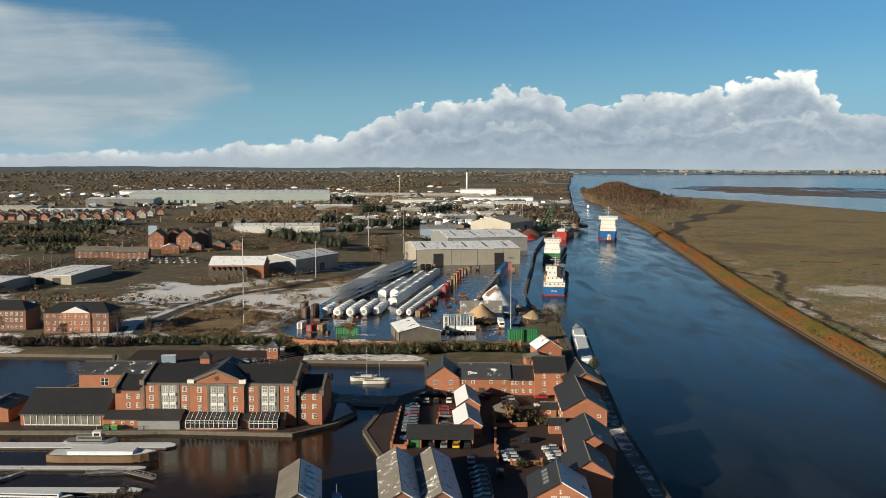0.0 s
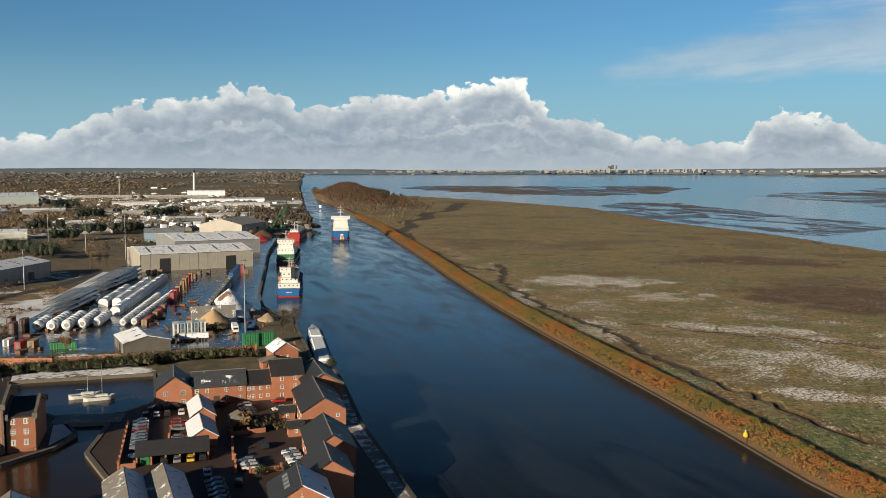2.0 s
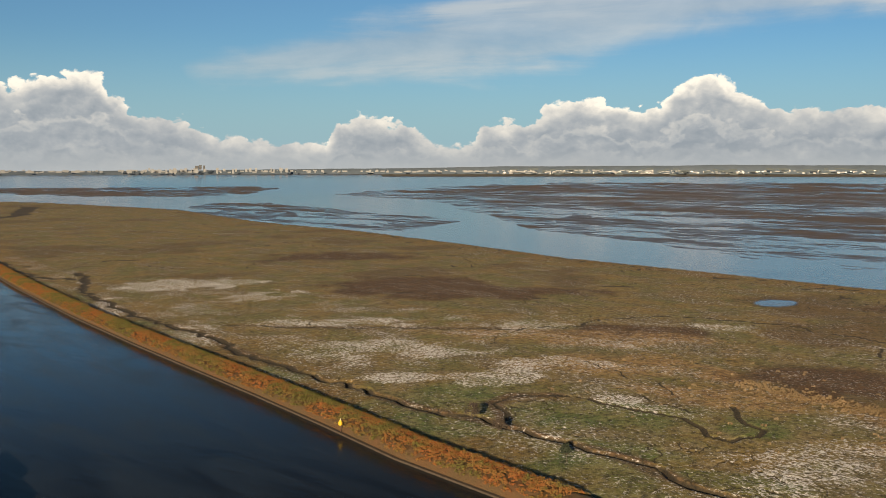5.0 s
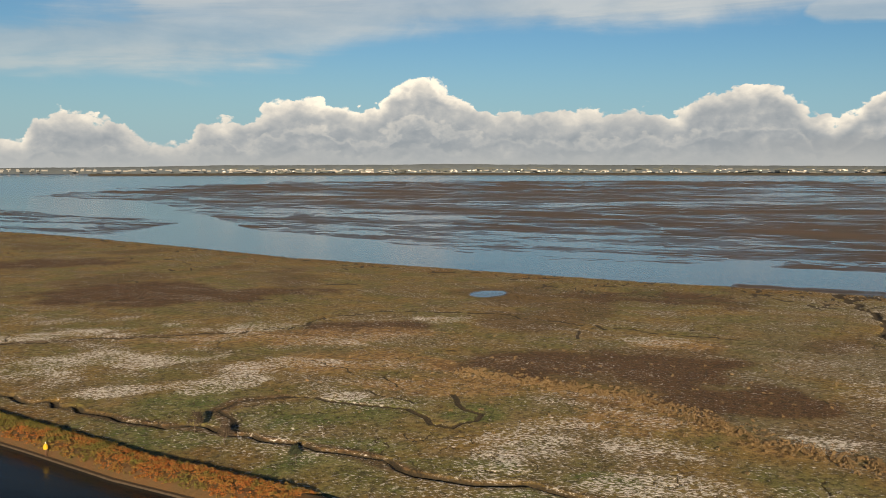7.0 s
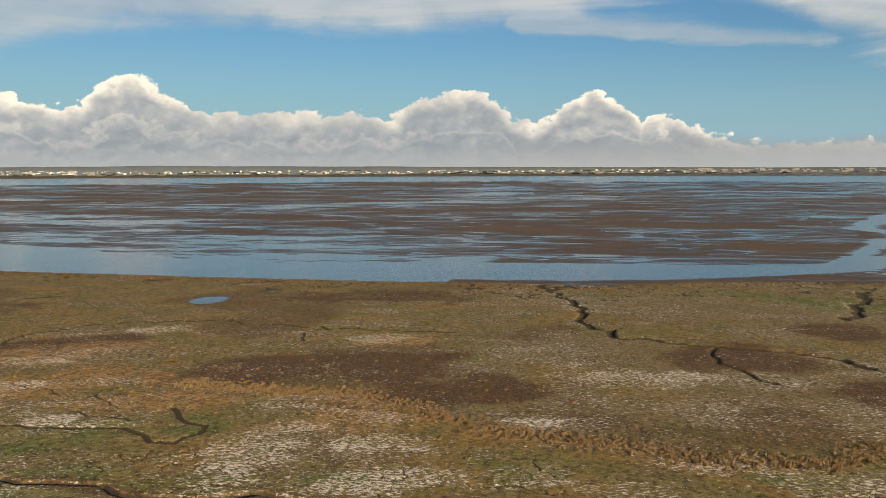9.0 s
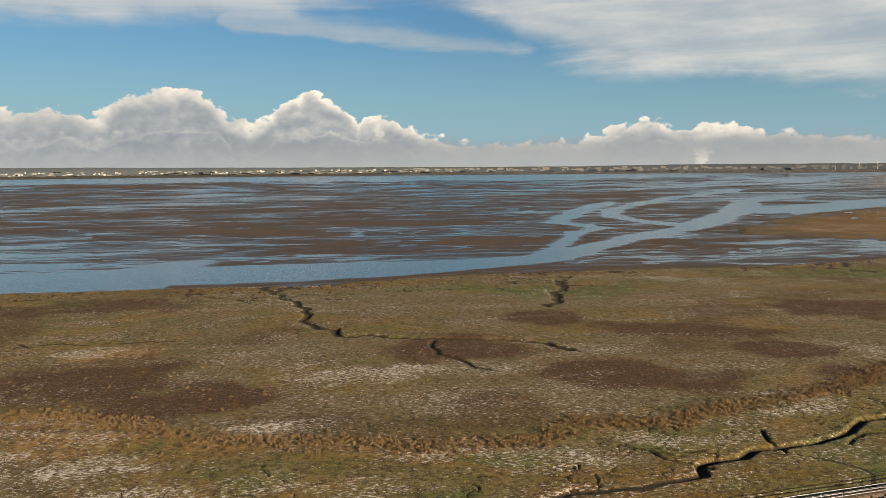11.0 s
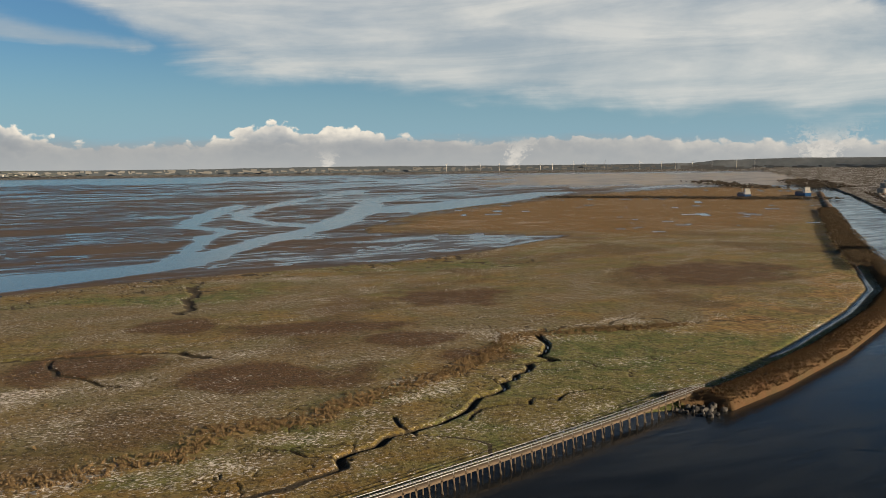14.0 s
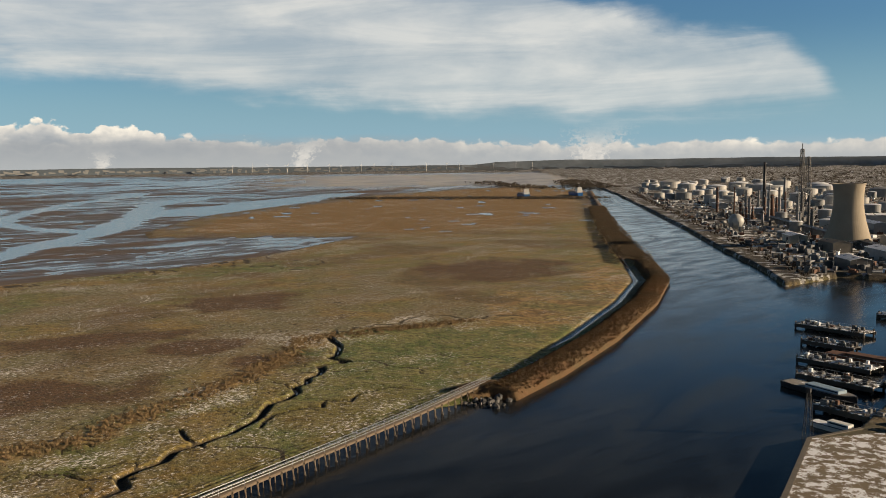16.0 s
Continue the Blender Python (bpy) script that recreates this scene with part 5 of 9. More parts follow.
# ---- the hotel: a four storey brick range on the dock ----
def hotel():
    ob = thing("hotel", -59.7, 227.8, TOWN, -0.8, "long four-storey red brick dock hotel with slate roofs", "hotel")

    def wing(name, x0, x1, y0, y1, h, rise, m=SLATE):
        bm = B()
        ext(bm, [(y0, -0.6), (y1, -0.6), (y1, h), ((y0 + y1) / 2, h + rise), (y0, h)], "x", x0, x1)
        part(name, bm, BRICK, ob)
        for s in (0, 1):
            bm = B()
            ya, yr = (y0 - 0.3, (y0 + y1) / 2) if s == 0 else (y1 + 0.3, (y0 + y1) / 2)
            k = rise * 0.3 / ((y1 - y0) / 2)
            ext(bm, [(ya, h - k + 0.02), (yr, h + rise + 0.02), (yr, h + rise + 0.26), (ya, h - k + 0.26)], "x", x0 + 0.3, x1 - 0.3)
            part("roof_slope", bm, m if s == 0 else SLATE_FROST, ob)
        for xe in (x0, x1):   # raised gable copings with kneelers
            bm = B()
            for ya, sgn in ((y0, -1), (y1, 1)):
                ext(bm, [(ya + sgn * 0.4, h - 0.6), (ya + sgn * 0.4, h + 0.6), ((y0 + y1) / 2, h + rise + 0.7), ((y0 + y1) / 2, h + rise - 0.1)], "x", xe - 0.35, xe + 0.35)
                box(bm, xe - 0.6, xe + 0.6, ya + sgn * 0.2 - 0.5, ya + sgn * 0.2 + 0.5, h - 0.5, h + 0.9)
            part("gable_coping", bm, STONE, ob)

    wing("wall", -20.5, 20.5, 0, 20, 11.5, 2.7)
    wing("side_wall", -28.5, -20.9, 1.2, 15, 9.0, 2.6)
    wing("side_wall", 20.9, 27.4, 0.8, 18, 8.7, 2.8)
    bm = B()
    box(bm, -20.4, 20.4, -0.25, 0.05, 10.9, 11.5)
    part("cornice", bm, STONE, ob)
    bm = B()      # pedimented middle bay
    box(bm, -7.6, 6.8, -0.75, 0.2, -0.5, 11.6)
    part("middle_bay", bm, BRICK, ob)
    bm = B()
    ext(bm, [(-7.8, 11.6), (7.0, 11.6), (-0.4, 14.7)], "y", -0.7, 6.0)
    part("pediment", bm, BRICK, ob)
    for s in (-1, 1):
        bm = B()
        xe = -7.9 if s < 0 else 7.1
        ext(bm, [(xe, 11.5), (xe + s * 0.6, 12.0), (-0.4, 15.5), (-0.4, 14.7)], "y", -1.0, -0.2)
        part("raking_cornice", bm, STONE, ob)
        bm = B()
        ext(bm, [(xe + s * 0.5, 11.7), (xe + s * 0.5, 12.0), (-0.4, 15.25), (-0.4, 14.85)], "y", -0.2, 16.0)
        part("roof_slope", bm, SLATE if s < 0 else SLATE_FROST, ob)
    bm = B()
    box(bm, -7.9, 7.1, -1.0, -0.2, 10.9, 11.6)
    part("cornice", bm, STONE, ob)
    for s in (-7.3, 6.5):
        part("pediment_end", quick_box(s - 0.9, s + 0.9, -1.1, -0.1, 11.6, 12.6), WHITE, ob)
    bm = B()
    rod(bm, (-0.4, -0.8, 12.9), (-0.4, -0.65, 12.9), 0.6, 14)
    part("round_window", bm, TIMBER_DARK, ob)
    for xp in (-20.3, -16.0, -10.9, -7.9, -2.7, 2.2, 7.1, 10.7, 15.8, 20.3):
        bm = B()
        yo = -0.72 if -7.5 < xp < 6.7 else 0
        box(bm, xp - 0.28, xp + 0.28, yo - 0.16, yo + 0.02, 0, 11.4)
        part("pilaster", bm, STONE, ob)
    for zz in (9.8, 7.3, 4.8):
        for xw in (-18.2, -9.3, 8.6, 18.1):
            window(ob, xw, 0, zz, 0, 1.15, 1.5, cols=3, rows=3)
        for xw in (-5.0, 4.5):
            window(ob, xw, -0.75, zz, 0, 1.15, 1.5, cols=3, rows=3)
        for mid, yo in ((-13.45, 0), (-0.25, -0.75), (13.25, 0)):
            for k in (-0.95, 0.95):
                window(ob, mid + k, yo, zz, 0, 1.4, 1.7, pane_mat=GLASS_PALE, cols=2, rows=2)
    for xw in (-24.9, -22.3):
        for zz in (7.4, 5.0, 2.4):
            window(ob, xw, 1.2, zz, 0, 1.1, 1.4, cols=3, rows=2)
    for xw in (22.4, 25.3):
        for zz in (7.6, 5.0, 2.4):
            window(ob, xw, 0.8, zz, 0, 1.1, 1.4, cols=3, rows=3)
    for yw in (5, 9, 13):
        for zz in (2.4, 5.0, 7.6):
            window(ob, 27.2, yw, zz, 90, 1.0, 1.4)
    for mid, yo in ((-13.45, 0), (-0.25, -0.75), (13.25, 0)):
        bm = B()
        box(bm, mid - 2.1, mid + 2.1, yo - 0.06, yo + 0.04, 3.8, 10.8)
        part("bay_panel", bm, GREY, ob, "grey cladding between paired windows")
        for zz in (8.55, 6.05):
            for k in (-0.95, 0.95):
                bm = B()
                box(bm, mid + k - 0.8, mid + k + 0.8, yo - 0.35, yo - 0.06, zz - 0.45, zz + 0.25)
                part("balcony_panel", bm, WHITE, ob)

    def glasshouse(x0, x1, deep, h0, h1):
        g = part("conservatory_sill", quick_box(x0, x1, -deep, -0.8, -0.1, 0.5), BRICK, ob)
        n = int((x1 - x0) / 1.15)
        bm, gl, rf = B(), B(), B()
        for k in range(n + 1):
            u = x0 + (x1 - x0) * k / n
            box(bm, u - 0.06, u + 0.06, -deep - 0.05, -deep + 0.07, 0.5, h0)
            rod(bm, (u, -deep, h0), (u, -0.8, h1), 0.06, 4)
        for zz in (0.5, 1.9, h0):
            box(bm, x0, x1, -deep - 0.04, -deep + 0.06, zz - 0.06, zz + 0.06)
        box(gl, x0 + 0.02, x1 - 0.02, -deep, -deep + 0.03, 0.5, h0)
        ext(rf, [(-deep, h0 - 0.03), (-0.8, h1 - 0.03), (-0.8, h1), (-deep, h0)], "x", x0, x1)
        part("glazing_frame", bm, WHITE, g), part("glass_front", gl, GLASS, g), part("glass_roof", rf, GLASS, g)
        for xe in (x0, x1):
            bm = B()
            ext(bm, [(-deep, 0.5), (-0.8, 0.5), (-0.8, h1), (-deep, h0)], "x", xe - 0.03, xe + 0.03)
            part("glass_end", bm, GLASS, g)

    glasshouse(-7.8, 5.8, 4.6, 2.5, 3.9)
    glasshouse(9.0, 16.4, 4.6, 2.5, 3.9)
    for x0, x1, deep, h0, h1 in ((-20.4, -9.4, 4.6, 2.6, 4.2), (-30.0, -20.9, 3.0, 2.3, 3.8), (-9.2, -8.0, 3.0, 2.3, 3.3), (6.0, 8.8, 3.0, 2.3, 3.4), (16.6, 18.0, 2.6, 2.3, 3.4)):
        bm = B()
        ext(bm, [(-deep, -0.4), (0.9, -0.4), (0.9, h1), (-deep, h0)], "x", x0, x1)
        low = part("lean_to", bm, GREY if x0 == -20.4 else BRICK, ob)
        bm = B()
        ext(bm, [(-deep - 0.4, h0 - 0.1), (0.0, h1 + 0.05), (0.0, h1 + 0.25), (-deep - 0.4, h0 + 0.12)], "x", x0 - 0.2, x1 + 0.2)
        part("lean_to_roof", bm, SLATE, low)
    for xw in (-27.5, -25.0, -22.5):
        window(ob, xw, -3.0, 1.4, 0, 0.9, 0.9)


def quick_box(*a):
    bm = B()
    box(bm, *a)
    return bm


hotel()


def restaurant():
    ob = gabled("restaurant", "low dockside restaurant with a big slate roof and white glazed front", "restaurant", -101.5, 237, 89.5, 20, 22.5, 3.2, 4.4, BRICK, SLATE, SLATE, coping=False)
    # its ridge runs along the quay: local x faces away from the dock at -x
    bm, gl = B(), B()
    for k in range(13):
        u = -10.2 + 20.4 * k / 12
        box(bm, -10.16, -10.0, u - 0.09, u + 0.09, 0.3, 3.1)
    box(bm, -10.15, -10.0, -10.3, 10.3, 3.0, 3.25), box(bm, -10.15, -10.0, -10.3, 10.3, 0.1, 0.35)
    box(gl, -10.06, -9.9, -10.2, 10.2, 0.3, 3.1)
    part("glazing_frame", bm, WHITE, ob), part("glass_front", gl, GLASS_PALE, ob)


restaurant()
gabled("hotel_annex", "low brick annex with a frost-dusted slate roof", "annex", -103, 274, 90, 13, 22, 4.4, 2.4, BRICK, SLATE_FROST, SLATE,
       wins=[("l", -7, 1.9, 2.4, 2.4), ("l", 3, 1.9, 2.4, 2.4)])
gabled("brick_wing", "small brick building beside the restaurant", "building", -122, 236, 0, 9, 12, 3.6, 1.2, BRICK, SLATE_FROST, SLATE_FROST)
gabled("valve_house", "tiny brick house with a slate cap on the quay", "building", -83, 300, 0, 3.2, 3.2, 3.0, 1.8, BRICK, SLATE, SLATE, hip=1.5)
gabled("signal_cabin", "small brick cabin with a pyramid roof and windows all round", "building", -61.5, 311, 0, 4.0, 4.0, 4.4, 1.8, BRICK, SLATE_FROST, SLATE_FROST, hip=1.9,
       wins=[("f", -1, 3.4, 1.2, 1.2), ("f", 1, 3.4, 1.2, 1.2), ("r", 0, 3.4, 1.6, 1.2)])


# ---- brick housing round the car park ----
def rows(side, xs, zs, w=1.0, h=1.25):
    return [(side, u, z, w, h) for u in xs for z in zs]


HOUSING = "brick housing"
gabled("brick_house", "gable-fronted red brick house with slate roof", "house", 0.2, 266, 0, 10, 14.5, 5.4, 3.6, wins=rows("f", (-2.4, 2.4), (1.5, 4.1), 1.3, 1.3), group=HOUSING)
gabled("brick_house", "long two-storey red brick terrace with slate roof", "house", 12.8, 264.5, 90, 11, 15.3, 5.4, 3.2, left=SLATE_FROST, right=SLATE,
       wins=rows("l", (-6.0, -2.0, 3.5, 6.3), (1.5, 4.1)), doors=[("l", 0.8, 1.8, 2.4)], group=HOUSING)
gabled("brick_house", "lower two-storey red brick terrace with slate roof", "house", 24.2, 264.3, 90, 10.4, 7.3, 5.0, 3.0, left=SLATE, right=SLATE,
       wins=rows("l", (-2.6, -0.5, 1.6, 2.9), (1.4, 3.8), 0.9, 1.1), group=HOUSING)
gabled("brick_house", "three-storey red brick house with slate roof at the corner", "house", 32.6, 263.5, 90, 11.5, 9.4, 7.6, 3.4,
       wins=rows("l", (-2.2, 1.8), (1.5, 4.0, 6.4)), group=HOUSING)
gabled("brick_house", "two-storey red brick canal house with stone gables", "house", 41.6, 257, 0, 11, 20, 6.2, 3.4, coping=True, wins=rows("l", (-7, -3), (1.5, 4.1)), group=HOUSING)
gabled("brick_house", "gabled red brick canal house with frosted slate roof", "house", 38.0, 235.5, -2, 11.5, 24, 5.4, 3.4, wins=rows("l", (-9, -5, 0, 5), (1.5, 4.0)) + [("f", 3.6, 4.0, 1.0, 1.0)], group=HOUSING)
gabled("brick_house", "gabled red brick canal house with frosted slate roof", "house", 34.4, 200, -3, 10.6, 18, 5.4, 3.4, wins=rows("l", (-5, 0, 5), (1.5, 4.0)), group=HOUSING)
gabled("brick_house", "gabled red brick canal house with frosted slate roof", "house", 31.0, 181, -3, 9.4, 12.5, 5.4, 3.2, wins=rows("l", (-3, 2), (1.5, 4.0)), group=HOUSING)
pub = gabled("public_house", "red brick pub with skylit slate roof and gable lettering", "pub", 23.3, 168.8, -3, 11.6, 12, 5.0, 3.4, BRICK, SLATE, SLATE_SNOW, wins=rows("f", (-3, 0, 3), (2.0,), 1.4, 1.8), group=HOUSING)
for k in range(4):
    bm = B()
    yk = -3.2 + 2.1 * k
    ext(bm, [(-3.2, 6.80), (-2.1, 7.44), (-2.1, 7.54), (-3.2, 6.90)], "y", yk, yk + 1.3)
    part("skylight", bm, GLASS_PALE, pub)
bm = B()
for k in range(9):
    if k != 3:
        box(bm, -1.9 + 0.42 * k, -1.6 + 0.42 * k, -6.05, -6.0, 5.3, 5.62)
rod(bm, (-0.1, -6.04, 6.0), (-0.1, -6.04, 6.9), 0.06, 5), rod(bm, (-0.4, -6.04, 6.15), (0.2, -6.04, 6.15), 0.06, 5), rod(bm, (-0.35, -6.04, 6.7), (0.15, -6.04, 6.7), 0.05, 5)
part("sign_letters", bm, WHITE, pub, "white gable lettering with an anchor")
small = gabled("brick_house", "small brick house with a snowy roof and tall stack", "house", 37.5, 311, 8, 9, 10, 4.6, 3.0, BRICK, SLATE_SNOW, SLATE_SNOW, wins=rows("f", (-2, 0.5), (2.6,)), stacks=[(3.4, -3.6)], group=HOUSING)
gabled("porch_wing", "low slate-roofed lean-to of the small brick house", "building", 33.5, 302, 8, 9, 5, 2.6, 1.2, BRICK, ASBESTOS, ASBESTOS)
for px, py, n in ((29.6, 237, 1), (29.8, 222, 1)):
    gabled("porch", "brick entrance porch with slate roof", "porch", px, py, 90, 3.0, 4.0, 2.6, 1.2, wins=[("l", 0, 1.5, 0.8, 1.0)])

# long museum sheds in the foreground
for xs, yb in ((-9.2, 178), (-1.3, 178)):
    s = gabled("museum_shed", "long dock shed with a snow-covered corrugated roof", "shed", xs, yb, 5.5, 8.2, 27, 3.2, 2.6, BRICK_DARK, paint("frost_streaked_sheet", (0.16, 0.15, 0.135), (0.23, 0.215, 0.19), 0.25, 3, 0.85, snow=0.42, snow_scale=0.5), paint("snowy_sheet", (0.34, 0.37, 0.40), (0.44, 0.47, 0.50), 0.3, 3, 0.6, snow=0.82, snow_scale=0.6), over=0.3)
s = gabled("museum_shed", "dark dock shed with skylights and snow on its roof", "shed", -29.5, 174, 8, 8.5, 20, 3.0, 2.6, TIMBER_DARK, ASBESTOS, SLATE_SNOW)
for k in range(5):
    bm = B()
    yk = -8 + 3.2 * k
    ext(bm, [(1.3, 5.12), (3.2, 3.96), (3.2, 4.06), (1.3, 5.22)], "y", yk, yk + 1.5)
    part("skylight", bm, GLASS, s)


# car shelter and garages
def shelter():
    ob = thing("car_shelter", -0.5, 212.8, TOWN, -1, "open-fronted car shelter with a dark slate roof on brick piers", "car shelter")
    bm = B()
    ext(bm, [(-4.6, 2.3), (4.6, 2.3), (0.4, 4.7), (-0.4, 4.7)], "x", -8.4, 8.4)
    part("roof", bm, SLATE, ob)
    for k in range(6):
        xk = -8.0 + 3.2 * k
        part("pier", quick_box(xk - 0.2, xk + 0.2, -4.0, -3.6, -0.3, 2.3), BRICK, ob)
    part("back_wall", quick_box(-8.1, 8.1, 3.5, 3.8, -0.3, 2.3), BRICK, ob)
    part("end_bay", quick_box(-8.1, -4.6, -3.5, 3.5, -0.3, 2.25), BRICK, ob)
    part("garage_door", quick_box(-7.6, -5.2, -3.62, -3.5, 0, 2.0), GREEN, ob)


shelter()
gabled("garage", "small brick garage with a white snow-covered roof", "garage", 7.1, 246, 2, 6.4, 15, 2.5, 2.2, BRICK, SNOW, SNOW, over=0.3)
gabled("garage", "small brick garage with a white snow-covered roof", "garage", 6.6, 226, 2, 6.8, 14, 2.5, 2.2, BRICK, SNOW, SNOW, over=0.3)
gabled("bin_store", "square brick store with a grey pyramid roof", "store", 16.4, 236, 0, 4.6, 4.6, 2.2, 1.6, BRICK, ASBESTOS, ASBESTOS, hip=2.0)


def low_wall(line, h=1.2, label="low red brick wall with piers"):
    ob = thing("garden_wall", line[0][0], line[0][1], TOWN, 0, label, "wall")
    o = Vector(line[0])
    for a, b in zip(line, line[1:]):
        a, b = Vector(a) - o, Vector(b) - o
        d = (b - a).normalized()
        s = Vector((-d.y, d.x)) * 0.15
        bm = B()
        ext(bm, [tuple(a + s), tuple(b + s), tuple(b - s), tuple(a - s)], "z", -0.2, h)
        part("wall_panel", bm, BRICK, ob)
        n = max(1, int((b - a).length / 4))
        for k in range(n + 1):
            p = a.lerp(b, k / n)
            bm = B()
            box(bm, p.x - 0.25, p.x + 0.25, p.y - 0.25, p.y + 0.25, -0.2, h + 0.45), box(bm, p.x - 0.32, p.x + 0.32, p.y - 0.32, p.y + 0.32, h + 0.45, h + 0.58)
            part("pier", bm, BRICK, ob)


low_wall([(-12.5, 209), (-11.8, 242)])
low_wall([(-12.5, 208), (-9, 208)])
low_wall([(13, 207), (14.5, 233)])
low_wall([(13.5, 226), (23, 227), (23.5, 232)])
low_wall([(13, 198), (13.4, 206)])
low_wall([(16, 196), (23, 196.4)])
low_wall([(-1.4, 229), (-1.0, 236)], 0.8)
low_wall([(-62, 334), (-40, 328), (14, 326), (30, 330)], 2.6, "long red brick boundary wall")


# ---- cars ----
def make_car(x, y, rot, paint_mat, label):
    ob = thing("car", x, y, TOWN + 0.03, rot, label, "car", "parked cars")
    bm = B()
    side = [(-2.1, 0.35), (2.05, 0.32), (2.15, 0.62), (1.95, 0.86), (0.95, 0.98), (-1.7, 1.0), (-2.12, 0.9)]
    ext(bm, side, "x", -0.86, 0.86)
    bmesh.ops.bevel(bm, geom=list(bm.edges), offset=0.07, segments=1, affect="EDGES")
    part("body", bm, paint_mat, ob)
    bm = B()
    a = [(-0.80, -1.85, 0.97), (0.80, -1.85, 0.97), (0.80, 1.0, 0.97), (-0.80, 1.0, 0.97)]
    b = [(-0.64, -1.45, 1.40), (0.64, -1.45, 1.40), (0.64, 0.20, 1.44), (-0.64, 0.20, 1.44)]
    lo, hi = [bm.verts.new(p) for p in a], [bm.verts.new(p) for p in b]
    bm.faces.new(lo), bm.faces.new(hi)
    for k in range(4):
        bm.faces.new([lo[k], lo[(k + 1) % 4], hi[(k + 1) % 4], hi[k]])
    part("cabin_glass", bm, GLASS, ob)
    part("roof", quick_box(-0.66, 0.66, -1.48, 0.22, 1.40, 1.49), paint_mat, ob)
    wheel = B()
    rod(wheel, (-0.1, 0, 0), (0.1, 0, 0), 0.32, 12)
    wheel = data("wheel", wheel, RUBBER)
    for sx in (-0.8, 0.8):
        for sy in (-1.32, 1.36):
            placed("wheel", wheel, ob, Matrix.Translation((sx, sy, 0.32)))
    for sx in (-0.6, 0.6):
        part("headlight", quick_box(sx - 0.18, sx + 0.18, 2.0, 2.12, 0.62, 0.76), WHITE, ob)
    return ob


CAR_PAINTS = [(paint("silver_car_paint", (0.42, 0.44, 0.46), (0.36, 0.38, 0.40), 2, 8, 0.3, 0.5, snow=0.3), "silver hatchback parked on paving"), (paint("white_car_paint", (0.75, 0.76, 0.77), (0.68, 0.69, 0.7), 2, 8, 0.3), "white car parked on paving"),
              (paint("red_car_paint", (0.40, 0.02, 0.02), (0.34, 0.02, 0.02), 2, 8, 0.3), "red car parked on paving"), (paint("black_car_paint", (0.02, 0.022, 0.026), (0.03, 0.03, 0.035), 2, 8, 0.25), "black car parked on paving"),
              (paint("blue_car_paint", (0.04, 0.09, 0.20), (0.03, 0.07, 0.16), 2, 8, 0.3), "dark blue car parked on paving"), (paint("grey_car_paint", (0.12, 0.13, 0.14), (0.09, 0.10, 0.11), 2, 8, 0.3), "grey car parked on paving"), (YELLOW, "yellow car parked on paving")]
KINDS = {}


def car(x, y, rot, k):
    rot += rnd.uniform(-2, 2)
    if k not in KINDS:
        KINDS[k] = make_car(x, y, rot, *CAR_PAINTS[k])
    else:
        copy_thing(KINDS[k], pose(x, y, TOWN + 0.03, 0, 0, rot))


for i, (yy, k) in enumerate(((215, 4), (221.5, 0), (224.3, 0), (227, 0), (229.8, 0), (232.6, 0), (235.5, 2), (238.5, 0), (241.5, 0), (244.5, 1))):
    car(-8.6, yy, 90, k)
for i, (yy, k) in enumerate(((238.5, 2), (235, 0), (241.5, 2), (226.5, 0))):
    car(1.2, yy, -90, k)
for xx, yy, r, k in ((-7.5, 251, 0, 3), (-4.6, 250.5, 0, 1), (-1.8, 250.5, 0, 3), (2.0, 251, 0, 1), (-5, 257.5, 90, 3), (-0.5, 257.5, 90, 3), (6.0, 258, 0, 2), (9.0, 258, 0, 1), (12, 257, 80, 0), (13.5, 256.5, 0, 2),
                     (19.5, 253.0, 90, 0), (19.7, 249.5, 90, 1), (20.2, 247.0, 90, 3), (28.6, 246.3, 95, 1), (29.5, 255, 90, 2), (21.2, 214, 0, 3), (15.8, 203.5, 92, 0), (16.2, 201, 92, 1), (16.4, 198.8, 92, 1),
                     (26.4, 207, 85, 1), (26.6, 204.6, 85, 0), (26.8, 202.2, 85, 1), (27, 199.8, 85, 1), (27.2, 197.4, 85, 3), (-2.6, 209.8, 0, 3), (0.4, 209.8, 0, 0), (3.4, 209.6, 0, 6), (6.2, 209.8, 0, 3),
                     (6.8, 198.5, 0, 1), (8.0, 192, 90, 4), (8.2, 189, 90, 5), (8.4, 186.2, 90, 3), (8.4, 183.4, 90, 2), (8.5, 180.6, 90, 4), (8.6, 177.9, 90, 5), (8.6, 175.2, 90, 1), (8.6, 172.4, 90, 4), (8.6, 169.6, 90, 0), (13, 190, 0, 3),
                     (-74, 302, 80, 1), (-70.5, 303, 80, 0), (-67.5, 304, 80, 5), (-77.5, 303, 80, 3), (-48, 322, 90, 0), (-43, 321.5, 90, 5), (-36, 321.5, 90, 1), (-30, 321, 90, 0), (-22, 321, 90, 3), (-15, 320.5, 90, 1)):
    car(xx, yy, r, k)


